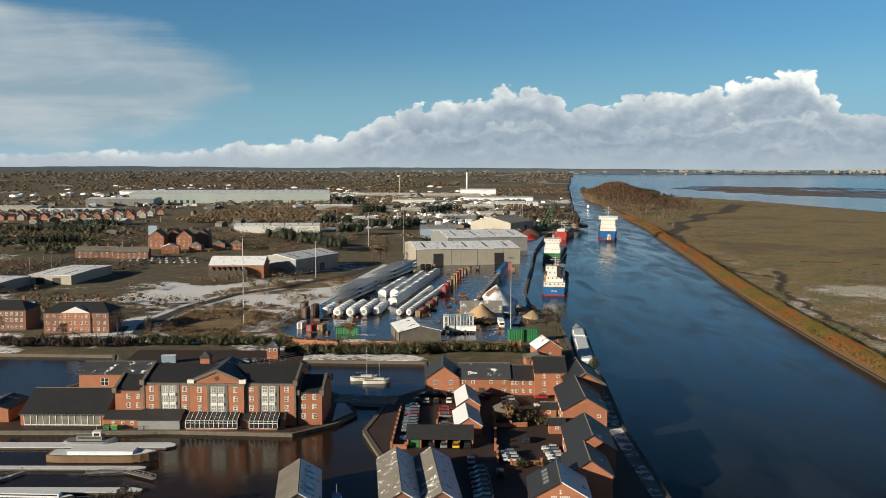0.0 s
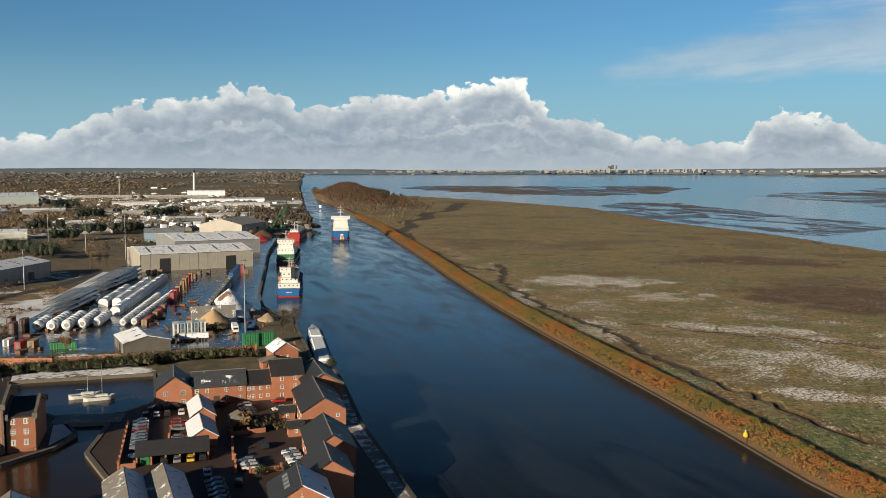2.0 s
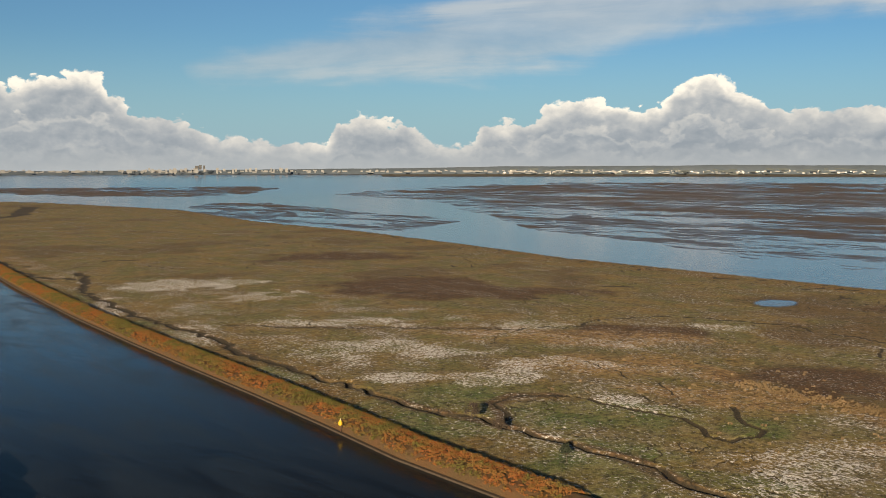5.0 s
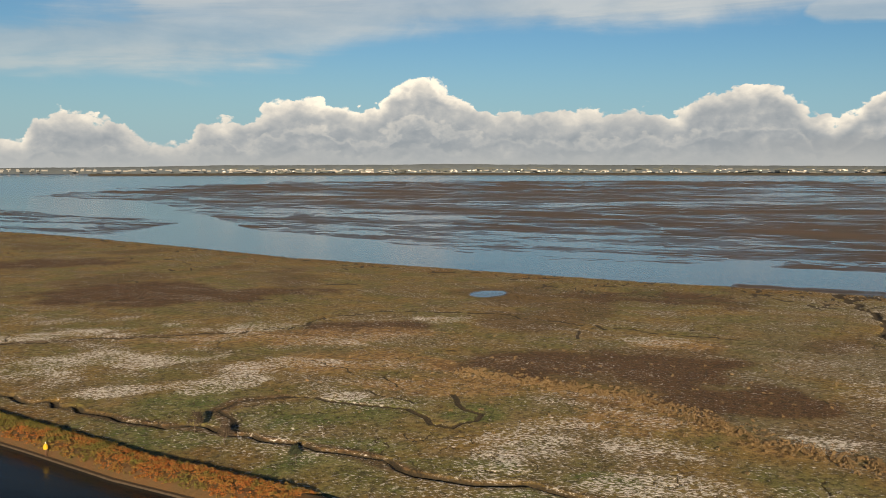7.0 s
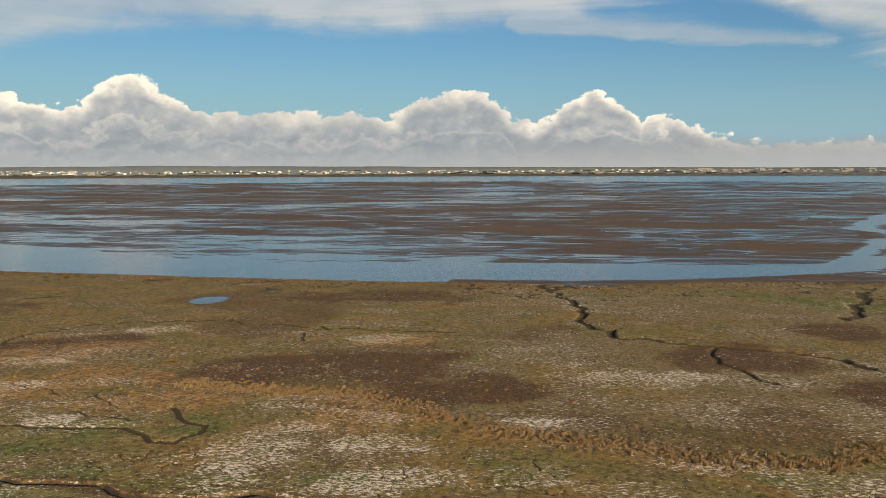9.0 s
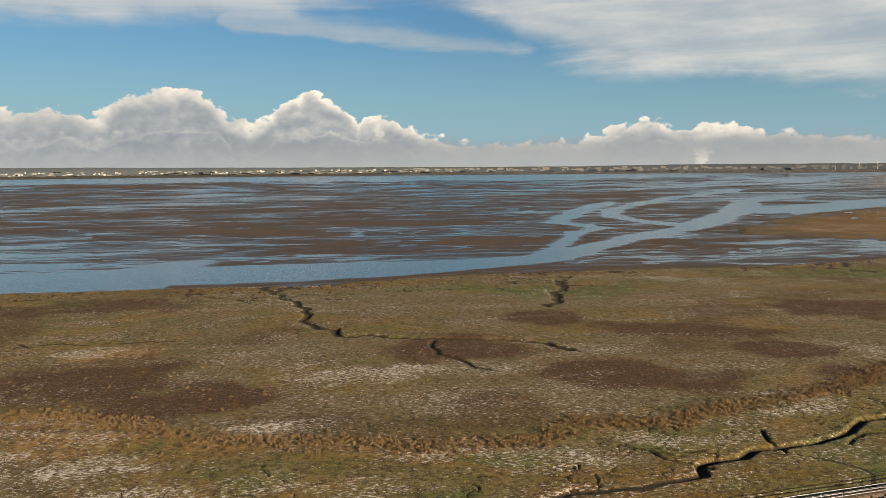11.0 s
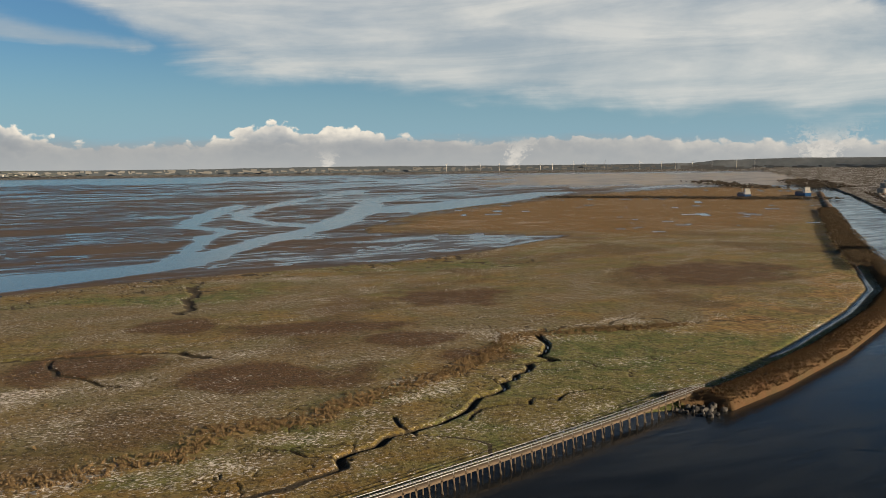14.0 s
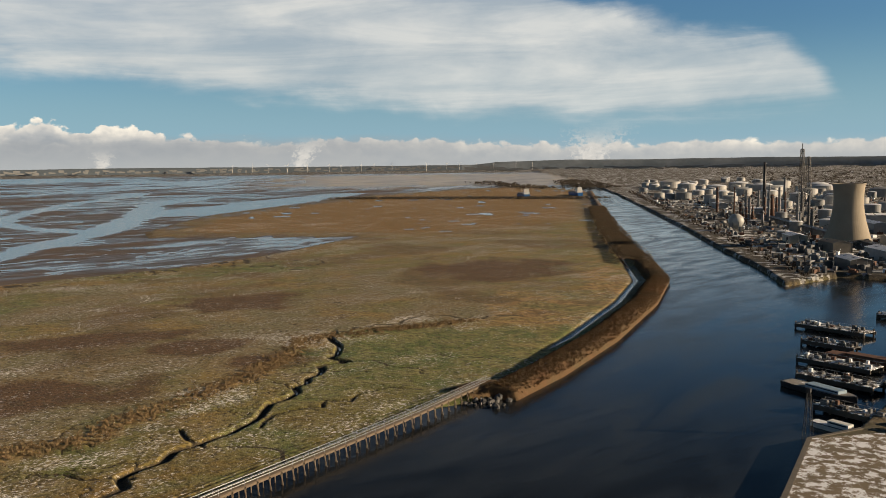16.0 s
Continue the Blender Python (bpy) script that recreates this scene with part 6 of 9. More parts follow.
# ---- boats in the docks ----
def hull_mesh(bm, length, beam, deck, keel, sheer=0.5, bow=0.28, stern=0.12, n=14, flat_stern=0.75):
    """A boat's hull along +y, deck at z = deck."""
    rows_ = []
    for i in range(n + 1):
        u = i / n
        y = -length / 2 + length * u
        k = min(1.0, flat_stern + (1 - flat_stern) * (u / stern) if u < stern else 1.0)
        if u > 1 - bow:
            k = max(0.02, 1 - ((u - 1 + bow) / bow) ** 2.2)
        up = deck + sheer * (max(0, u - 0.6) / 0.4) ** 2 + sheer * 0.3 * (max(0, 0.2 - u) / 0.2)
        b = beam / 2 * k
        rows_.append([bm.verts.new(p) for p in ((-b, y, up), (-b * 0.92, y, keel + (up - keel) * 0.35), (-b * 0.5, y, keel), (b * 0.5, y, keel), (b * 0.92, y, keel + (up - keel) * 0.35), (b, y, up))])
    for p, q in zip(rows_, rows_[1:]):
        for k in range(5):
            bm.faces.new([p[k], p[k + 1], q[k + 1], q[k]])
        bm.faces.new([p[5], p[0], q[0], q[5]])
    bm.faces.new(rows_[0]), bm.faces.new(rows_[-1][::-1])


def boat(name, label, x, y, rot, length, beam, hull_mat, deck_mat, cabin=None, mast=0.0, deck=1.0, z=SEA):
    ob = thing(name, x, y, z, rot, label, "boat")
    bm = B()
    hull_mesh(bm, length, beam, deck, -0.7)
    part("hull", bm, hull_mat, ob)
    bm = B()
    hull_mesh(bm, length * 0.95, beam * 0.86, deck + 0.10, deck - 0.1, 0.5)
    part("deck", bm, deck_mat, ob)
    for (y0, y1, w, h, m) in cabin or ():
        bm = B()
        ext(bm, [(-w / 2, deck), (w / 2, deck), (w / 2 * 0.92, deck + h), (-w / 2 * 0.92, deck + h)], "y", y0, y1)
        c = part("cabin", bm, m, ob)
        if h > 0.9:
            part("cabin_glass", quick_box(-w / 2 - 0.01, w / 2 + 0.01, y0 + 0.4, y1 - 0.4, deck + h * 0.55, deck + h * 0.8), GLASS, c)
    if mast:
        bm = B()
        rod(bm, (0, length * 0.1, deck), (0, length * 0.1, deck + mast), 0.10, 6, 0.06)
        m = part("mast", bm, GALV, ob)
        bm = B()
        rod(bm, (0, length * 0.1, deck + 1.6), (0, -length * 0.3, deck + 1.6), 0.07, 5)
        part("boom", bm, GALV, m)
    rim = B()
    for s in (-1, 1):
        for k in range(8):
            a, b = -0.42 + 0.72 * k / 8, -0.42 + 0.72 * (k + 1) / 8
            rod(rim, (s * beam * 0.48, a * length, deck + 0.12), (s * beam * 0.48, b * length, deck + 0.12), 0.10, 5)
    part("rubbing_strake", rim, RUBBER, ob)
    return ob


boat("tug_boat", "small pale grey harbour tug beside the quay", -88.6, 214.2, -90, 13, 3.6, GREY, GREY, [(-3.5, 3.0, 2.2, 1.2, GREY), (0.5, 2.6, 1.8, 2.4, WHITE)], 3.5, 1.1, z=DOCK)
boat("cargo_barge", "wide flat barge with snow-covered hatches", -80.8, 202.2, -90, 26, 5.6, TIMBER, SNOW, [(-8, 7.5, 4.0, 0.9, SNOW)], 0, 1.8, z=DOCK)
boat("harbour_tug", "dark blue tug moored by the shed", -21.0, 168.4, 10, 14, 4.0, BLUE, BLACK, [(-4, 2, 2.6, 1.5, BLACK), (0, 2.4, 2.0, 2.8, BLUE)], 5, 1.3, z=DOCK)
boat("narrowboat", "dark green narrowboat with a long cabin", -119.4, 196.8, -90, 17, 2.2, BLACK, GREEN, [(-7, 5, 1.7, 1.0, GREEN)], 0, 0.6, z=DOCK)
boat("narrowboat", "snow-topped narrowboat with a long cabin", -107.7, 185.0, -90, 18, 2.2, BLACK, SNOW, [(-7, 6, 1.7, 1.0, SNOW)], 0, 0.6, z=DOCK)
boat("narrowboat", "snow-topped narrowboat with a long cabin", -86.2, 177.2, -92, 18, 2.2, BLACK, SNOW, [(-7, 6, 1.7, 1.0, SNOW)], 0, 0.6, z=DOCK)
boat("sailing_boat", "white sailing boat with a bare mast", -21.5, 278.0, -85, 9, 2.8, WHITE, WHITE, [(-1, 2.5, 1.6, 0.6, WHITE)], 10, z=DOCK)
boat("sailing_boat", "white sailing boat with a bare mast", -25.9, 282.0, -80, 9, 2.8, WHITE, WHITE, [(-1, 2.5, 1.6, 0.6, WHITE)], 10, z=DOCK)
boat("cabin_cruiser", "small white cabin cruiser", -121.4, 235.0, -60, 7, 2.6, WHITE, WHITE, [(-1.5, 2, 1.8, 1.1, WHITE)], z=DOCK)


def pontoon(name, x0, x1, y, w, label, z=0.75):
    ob = thing(name, (x0 + x1) / 2, y, z, 0, label, "pontoon")
    bm = B()
    h = (x1 - x0) / 2
    ext(bm, [(-h, -w / 2), (h - 2, -w / 2), (h, -w * 0.2), (h, w * 0.2), (h - 2, w / 2), (-h, w / 2)], "z", -0.9, 0.25)
    part("float", bm, TIMBER_DARK, ob)
    bm = B()
    ext(bm, [(-h + 0.1, -w / 2 + 0.1), (h - 2.1, -w / 2 + 0.1), (h - 0.2, -w * 0.2), (h - 0.2, w * 0.2), (h - 2.1, w / 2 - 0.1), (-h + 0.1, w / 2 - 0.1)], "z", 0.25, 0.36)
    part("snow_cover", bm, SNOW, ob)


pontoon("pontoon", -127.3, -66.6, 212.0, 4.4, "long floating jetty under snow")
pontoon("pontoon", -127.3, -68.5, 195.6, 2.4, "narrow floating jetty under snow")
pontoon("pontoon", -117.5, -64.6, 181.6, 3.0, "floating jetty under snow")
for gx, gy, gr in ((-98, 188.5, 60), (-76, 192.5, 8), (-68.5, 190.5, -30)):
    g = thing("gangway", gx, gy, 1.1, gr, "pale timber gangway between the jetties", "gangway")
    part("deck", quick_box(-5, 5, -0.5, 0.5, 0, 0.12), DECK, g)
    for s in (-0.5, 0.5):
        bm = B()
        rod(bm, (-5, s, 0.9), (5, s, 0.9), 0.04, 4)
        for k in range(6):
            rod(bm, (-5 + 2 * k, s, 0), (-5 + 2 * k, s, 0.9), 0.035, 4)
        part("handrail", bm, GALV, g)

# lock bridge and its apron, under snow
slab("lock_bridge", [(-32, 251), (-14, 248), (-13, 256), (-31, 260)], 0.6, TOWN + 0.15, DECK, "snowy lock platform between the basins")
slab("lock_apron", [(-30, 231.5), (-25.3, 241), (-27.5, 250), (-31, 250)], 0.6, TOWN + 0.12, SNOW, "snow-covered stone apron by the lock")
rail("lock_railing", [(-31.5, 250.6), (-14, 247.8)], TOWN + 0.15, 1.1, GALV, "white railing beside the lock", 2.5, 2)
rail("bridge_railing", [(-70, 300), (-54, 313)], TOWN, 1.2, WHITE, "white railing of the footbridge", 2.0, 2)
rail("bridge_railing", [(-66, 297), (-51, 309)], TOWN, 1.2, WHITE, "white railing of the footbridge", 2.0, 2)
rail("basin_railing", [(-19, 268), (-15, 272), (-8, 274)], TOWN, 1.0, BLACK, "black chain railing round the basin", 1.6, 1)
for gx, gy, c in ((-88.4, 221.8, GREEN), (-86.2, 221.8, YELLOW)):
    g = thing("wheeled_bin", gx, gy + 1.6, TOWN + 0.02, 0, "bright wheeled bin by the hotel wall", "bin")
    part("bin_body", quick_box(-0.8, 0.8, -0.5, 0.5, 0.1, 1.2), GREEN, g)
    part("bin_lid", quick_box(-0.85, 0.85, -0.55, 0.55, 1.2, 1.3), c, g)
g = thing("blue_container", -97, 303, TOWN + 0.02, 10, "small blue storage container on the quay", "container")
part("container_body", quick_box(-2.4, 2.4, -1.2, 1.2, 0, 2.6), WRAP_BLUE, g)
part("container_roof", quick_box(-2.45, 2.45, -1.25, 1.25, 2.6, 2.7), SNOW, g)

# moored snowy barge by the canal wall
b = boat("canal_barge", "long moored steel barge, its deck under snow", 55.9, 345, -5.7, 84, 6.8, BLACK, SNOW, [(-36, -22, 4.0, 1.2, SNOW), (-18, 8, 4.6, 0.7, SNOW), (12, 30, 4.6, 0.7, SNOW)], 0, 1.9)

# ---- dock yard: warehouses, stacks, ships ----
def warehouse(name, label, x, y, rot, w, d, h, rise, wall, roof, doors=(), ribs=6.0, z=None):
    """A clad shed with its ridge along x and door openings in the front, which faces -y."""
    ob = thing(name, x, y, TOWN if z is None else z, rot, label, "warehouse")
    bm = B()
    ext(bm, [(-d / 2, -0.5), (d / 2, -0.5), (d / 2, h), (0, h + rise), (-d / 2, h)], "x", -w / 2, w / 2)
    part("wall", bm, wall, ob)
    for s in (-1, 1):
        bm = B()
        ext(bm, [(s * (d / 2 + 0.3), h + 0.03), (0, h + rise + 0.05), (0, h + rise + 0.35), (s * (d / 2 + 0.3), h + 0.3)], "x", -w / 2 - 0.3, w / 2 + 0.3)
        r = part("roof_slope", bm, roof, ob)
        bm = B()
        n = max(2, int(w / 14))
        for k in range(n):
            xk = -w / 2 + w * (k + 0.5) / n
            ya, yb = s * d * 0.40, s * d * 0.08
            za, zb = h + rise * (1 - abs(ya) / (d / 2)) + 0.36, h + rise * (1 - abs(yb) / (d / 2)) + 0.36
            q = [bm.verts.new((xk + e, yy, zz)) for e, yy, zz in ((-0.7, ya, za), (0.7, ya, za), (0.7, yb, zb), (-0.7, yb, zb))]
            bm.faces.new(q)
        part("roof_light", bm, GLASS_PALE, r)
    bm = B()
    n = int(w / ribs)
    for k in range(n + 1):
        xk = -w / 2 + w * k / n
        box(bm, xk - 0.12, xk + 0.12, -d / 2 - 0.12, -d / 2, 0, h - 0.1)
    part("cladding", bm, wall, ob)
    for xd, wd, hd in doors:
        part("door_opening", quick_box(xd - wd / 2, xd + wd / 2, -d / 2 - 0.16, -d / 2 + 0.1, 0, hd), BLACK, ob)
    part("gutter", quick_box(-w / 2, w / 2, -d / 2 - 0.35, -d / 2 - 0.1, h - 0.15, h + 0.1), STEEL, ob)
    return ob


warehouse("quay_warehouse", "wide cream-clad dock warehouse with two dark door openings", 13, 650, 10, 76, 62, 11.5, 3.0, CREAM, ROOF_PALE, [(-22, 7, 8.5), (22.5, 7, 8.5)])
warehouse("quay_warehouse", "grey-roofed dock warehouse behind the cream one", 30, 770, 10, 68, 90, 11.5, 3.0, GREY, ROOF_PALE, [], 8)
warehouse("quay_warehouse", "cream gabled dock warehouse", 66, 960, 60, 60, 48, 11, 6, CREAM, CREAM, [(8, 7, 7)])
warehouse("transit_shed", "blue-grey double-gabled steel shed on the quay", -5, 880, 0, 36, 26, 9, 3, WRAP_BLUE, GREY, [])
warehouse("yard_shed", "old grey shed with a frost-streaked roof in the yard", -11, 350, -78, 20, 17, 4.2, 2.2, ASBESTOS, PALE, [(2, 3, 3)], 3)
warehouse("brick_workshop", "workshop with a pale sheet roof and brick gable", -130, 553, 2, 34, 22, 8.0, 4.6, BRICK, PALE, [], 5)
for k in range(7):
    gabled("workshop_bay", "dark sawtooth bay of the old workshop", "workshop bay", -144 + 3.4 * k, 540, 0, 3.3, 5, 4.6, 2.4, TIMBER_DARK, ASBESTOS, ASBESTOS, over=0.05, group="workshop bays")
warehouse("steel_shed", "steel shed with a snowy monopitch roof", -98, 590, 65, 52, 30, 9.5, 3.0, GREY, PALE, [(5, 6, 5)], 6)
warehouse("depot", "long low depot with a snow-covered flat roof", -231, 538, -4, 26, 54, 5.2, 0.6, CREAM, PALE, [(-6, 5, 4), (4, 5, 4)], 6)
warehouse("depot", "low depot with a snowy flat roof", -264, 492, -4, 40, 36, 5.0, 0.6, GREY, PALE, [], 6)
warehouse("retail_shed", "white retail shed with a red fascia", -180, 945, 8, 90, 40, 8, 1.2, WHITE, PALE, [(10, 14, 4)], 10)
warehouse("low_unit", "low unit with a snowy roof", -204, 415, 5, 14, 9, 3.2, 0.8, GREY, PALE, [], 4)
warehouse("distribution_centre", "huge pale distribution warehouse with a white roof and green-grey walls", -440, 1860, 8, 390, 260, 20, 3.0, paint("green_grey_cladding", (0.42, 0.50, 0.50), (0.50, 0.56, 0.55), 0.03, 0.6, 0.5), SNOW, [(x, 5, 6) for x in range(-180, -60, 12)], 30)
warehouse("distribution_centre", "pale warehouse wing with a white roof", -600, 1640, 8, 120, 90, 12, 2.0, GREY, SNOW, [], 20)
for bx, by, br, bw, bd, bh in ((20, 1180, 12, 46, 24, 6), (80, 1260, 10, 60, 24, 6), (-30, 1360, 5, 70, 30, 7), (60, 1480, 8, 50, 30, 7), (130, 1620, 10, 90, 30, 7), (-60, 1720, 4, 80, 30, 8), (120, 1900, 5, 150, 30, 7), (20, 2060, 5, 130, 40, 9),
                               (-180, 1450, 0, 60, 30, 8), (-110, 1120, 15, 40, 20, 6), (-140, 2150, 0, 120, 40, 8), (90, 2250, 0, 90, 40, 16), (-40, 1010, 10, 40, 20, 6), (-700, 1350, 5, 150, 50, 9), (-560, 1330, 5, 110, 30, 6), (-620, 1060, 4, 140, 26, 6), (-420, 1060, 0, 70, 24, 6), (-760, 2250, 0, 130, 60, 10)):
    warehouse("works_shed", "pale industrial shed among winter trees", bx, by, br, bw, bd, bh, 1.6, rnd.choice((CREAM, GREY, PALE, WHITE)), rnd.choice((PALE, ROOF_PALE, WHITE)), [], 9)

# Georgian brick offices
for ox, oy, ow, lab in ((-153, 365, 27, "three-storey brick office house with a white pediment"), (-188, 371, 22, "three-storey brick office house with slate roof")):
    o = gabled("office_house", lab, "house", ox, oy, 91, 14, ow, 8.6, 3.4, BRICK_DARK, SLATE, SLATE, hip=5.0, wins=[("l", u, z, 1.1, 1.5) for u in [-ow / 2 + 1.8 + k * (ow - 3.6) / 9 for k in range(10)] for z in (1.6, 4.4, 7.1)], stacks=[(0.5, -7), (0.5, 7)])
    if ow > 25:
        bm = B()
        ext(bm, [(-6, 8.6), (6, 8.6), (0, 11.2)], "x", -7.6, -2)
        part("pediment", bm, WHITE, o)
        part("middle_bay", quick_box(-7.5, -6.9, -6, 6, 0, 8.6), BRICK, o)
        for u in (-4.6, -2.3, 0, 2.3, 4.6):
            for z in (4.4, 7.1, 1.6):
                window(o, -7.5, u, z, -90, 1.1, 1.5)
for mx in (-246, -222):
    gabled("tall_brick_house", "tall gabled red brick house", "house", mx, 748, 6, 13, 18, 10.5, 5.0, BRICK, ASBESTOS, ASBESTOS, wins=[("f", u, z, 1.4, 1.8) for u in (-4, 0, 4) for z in (3, 6.5, 10)])
    gabled("tall_brick_house", "tall gabled red brick house", "house", mx + 9, 770, 6, 12, 16, 10, 4.6, BRICK_DARK, ASBESTOS, ASBESTOS)
for hx, hy in ((-190, 735), (-176, 740), (-205, 720)):
    gabled("brick_villa", "brick house with a hipped tile roof", "house", hx, hy, rnd.uniform(-20, 20), 10, 9, 5.2, 2.8, BRICK, ASBESTOS, ASBESTOS, hip=3, wins=[("f", -2.4, 1.6), ("f", 2.4, 1.6), ("f", -2.4, 4), ("f", 2.4, 4)])
HOUSE = gabled("terraced_house", "small terraced house with a pale frosted roof", "house", -563, 1150, 5, 9, 8, 5.4, 3.0, CREAM, ASBESTOS, PALE, wins=[("f", -2, 1.5), ("f", 2, 1.5), ("f", -2, 4.1), ("f", 2, 4.1)], group="housing estate")
HOUSE2 = gabled("terraced_house", "small brick terraced house with a dark roof", "house", -540, 1180, 95, 9, 8, 5.4, 3.0, BRICK, SLATE, SLATE_FROST, wins=[("f", -2, 1.5), ("f", 2, 1.5), ("f", -2, 4.1), ("f", 2, 4.1)], group="housing estate")
for k in range(64):
    hx, hy = -420 - (k % 16) * 15 + rnd.uniform(-3, 3), 1170 + (k // 16) * 44 + (k % 16) * -2.5 + rnd.uniform(-4, 4)
    copy_thing(rnd.choice((HOUSE, HOUSE2)), pose(hx, hy, TOWN, 0, 0, rnd.choice((3, 93, 8))))


for tx, ty, tl in ((-267, 668, 30), (-238, 662, 26)):
    gabled("brick_terrace", "row of old brick houses with a dark tiled roof", "terrace", tx, ty, 96, 9, tl, 5.2, 3.2, BRICK_DARK, ASBESTOS, SLATE_FROST, wins=[("l", u, z, 1.1, 1.4) for u in [-tl / 2 + 2.5 + 4 * k for k in range(int(tl / 4))] for z in (1.6, 4.0)], stacks=[(0.5, -8), (0.5, 0), (0.5, 8)])
gabled("corner_shop", "brick corner building with a pale frosted roof", "house", -222, 706, 12, 14, 12, 5.0, 2.6, BRICK, PALE, PALE, wins=[("f", -3, 1.6), ("f", 3, 1.6), ("f", -3, 4), ("f", 3, 4)])
for k in range(34):
    car(-236 + 5.2 * (k % 12) + rnd.uniform(-0.6, 0.6), 622 + 16 * (k // 12) + 0.6 * (k % 12), 5 + rnd.uniform(-4, 4), rnd.choice((0, 1, 1, 3, 5, 1)))
for k in range(7):
    car(-283 + rnd.choice((-4, 4)) + rnd.uniform(-0.6, 0.6), 570 + 47 * k, rnd.choice((0, 180)), rnd.choice((0, 1, 5)))


# stacks in the yard
def wrapped_stack(x, y, rot, length, n_wide, label):
    ob = thing("wrapped_stack", x, y, TOWN + 0.02, rot, label, "wrapped goods", "wrapped stacks")
    n = int(length / 7)
    q = (0.0, 0.25, 0.1, -0.15, 0.18)
    for k in range(n):
        for j in range(n_wide):
            bm = B()
            y0 = -length / 2 + length * k / n
            x0 = -n_wide * 1.6 + 3.2 * j
            ext(bm, [(x0 - 0.6, 0), (x0 + 3.8, 0), (x0 + 3.9, 2.6), (x0 + 3.4, 3.5), (x0 + 2.5, 4.0 + q[k % 5]), (x0 + 0.7, 4.0 + q[k % 5]), (x0 - 0.2, 3.5), (x0 - 0.7, 2.6)], "y", y0 + 0.14, y0 + length / n - 0.14)
            part("wrapped_bale", bm, TARP, ob)
    return ob


wrapped_stack(-28, 490, -9.2, 57, 1, "long stack of white plastic-wrapped bundles on wet tarmac")
wrapped_stack(-19.5, 506, -8.7, 88, 1, "long stack of white plastic-wrapped bundles on wet tarmac")
wrapped_stack(-14.6, 499, -9.2, 134, 1, "very long stack of white plastic-wrapped bundles")


def ring_row(x, y, rot, n, r, gap, label):
    ob = thing("blade_root_row", x, y, TOWN + 0.02, rot, label, "wrapped goods", "wrapped stacks")
    for k in range(n):
        bm = B()
        rod(bm, (0, k * gap - gap * 0.25, r), (0, k * gap + gap * 0.25, r), r, 14)
        rod(bm, (0, k * gap - gap * 0.25, r), (0, k * gap - gap * 0.44, r * 0.97), r, 14, r * 0.66)
        rod(bm, (0, k * gap + gap * 0.25, r), (0, k * gap + gap * 0.44, r * 0.97), r, 14, r * 0.66)
        part("wrapped_drum", bm, TARP, ob)
        bm = B()
        rod(bm, (0, k * gap - gap * 0.455, r), (0, k * gap - gap * 0.42, r), r * 0.40, 10)
        part("drum_mouth", bm, GALV, ob)
    return ob


for i, (xx, yy, n, r) in enumerate(((-54.5, 403, 4, 2.1), (-48.5, 400, 6, 2.3), (-42.5, 400, 6, 2.3), (-36.5, 402, 6, 2.3), (-30.8, 405, 5, 2.1))):
    ring_row(xx, yy, -8, n, r, 4.7, "row of white-wrapped drums lying on their sides")
ring_row(-20, 404, -9.5, 17, 1.7, 5.0, "long row of small white-wrapped drums")
ring_row(-15.3, 404, -10.5, 18, 1.7, 5.2, "long row of small white-wrapped drums")


BLADE = paint("pale_blade_shell", (0.78, 0.80, 0.82), (0.66, 0.68, 0.70), 0.1, 2, 0.5, snow=0.35)


def blade(x, y, z, rot, length, label):
    """A long tapered shell lying on its edge."""
    bm = B()
    rings = []
    for i in range(13):
        u = i / 12
        h, w = (1.3 + 1.3 * math.sin(min(u * 4, 1.57))) * (1 - u ** 1.4 * 0.9), 0.85 * (1 - 0.85 * u)
        rings.append([bm.verts.new((math.cos(a) * w, (1 - u) * length, 1.7 + math.sin(a) * h * 0.5 - 0.5 * u)) for a in [k * math.pi / 4 for k in range(8)]])
    for p, q in zip(rings, rings[1:]):
        for k in range(8):
            bm.faces.new([p[k], p[(k + 1) % 8], q[(k + 1) % 8], q[k]])
    bm.faces.new(rings[0]), bm.faces.new(rings[-1])
    ob = thing("turbine_blade", x, y, z, rot, label, "turbine blade", "stacked blades")
    part("shell", bm, BLADE, ob, smooth=True)
    for u in (0.3, 0.85):
        part("cradle", quick_box(-1.2, 1.2, u * length - 0.3, u * length + 0.3, 0, 0.9), STEEL, ob)
    return ob


for row, (xx, yy, ln, turn) in enumerate(((-58.5, 434, 52, -13.0), (-46.5, 508, 76, -14.0))):
    for k in range(5):
        for level in range(3):
            blade(xx + 2.5 * k + 0.4 * level, yy + 1.6 * k + 4 * level, TOWN + 0.02 + 2.0 * level, turn + 0.5 * level, ln, "long pale turbine blade lying on cradles")


def container(x, y, rot, m, z=None, n=1, label="weathered shipping container on the yard"):
    ob = thing("shipping_container", x, y, (TOWN + 0.02) if z is None else z, rot, label, "container", "yard containers")
    for k in range(n):
        bm = B()
        z0 = 2.6 * k
        side = [(1.24 if (j // 2) % 2 else 1.17, -3.0 + 6.0 * j / 25) for j in range(26)]
        ext(bm, side + [(-x1, y1) for x1, y1 in side[::-1]], "z", z0, z0 + 2.55)
        part("body", bm, m, ob)
        part("door_panel", quick_box(-0.5, 0.5, -3.06, -3.0, z0 + 0.1, z0 + 2.4), STEEL, ob)
    return ob


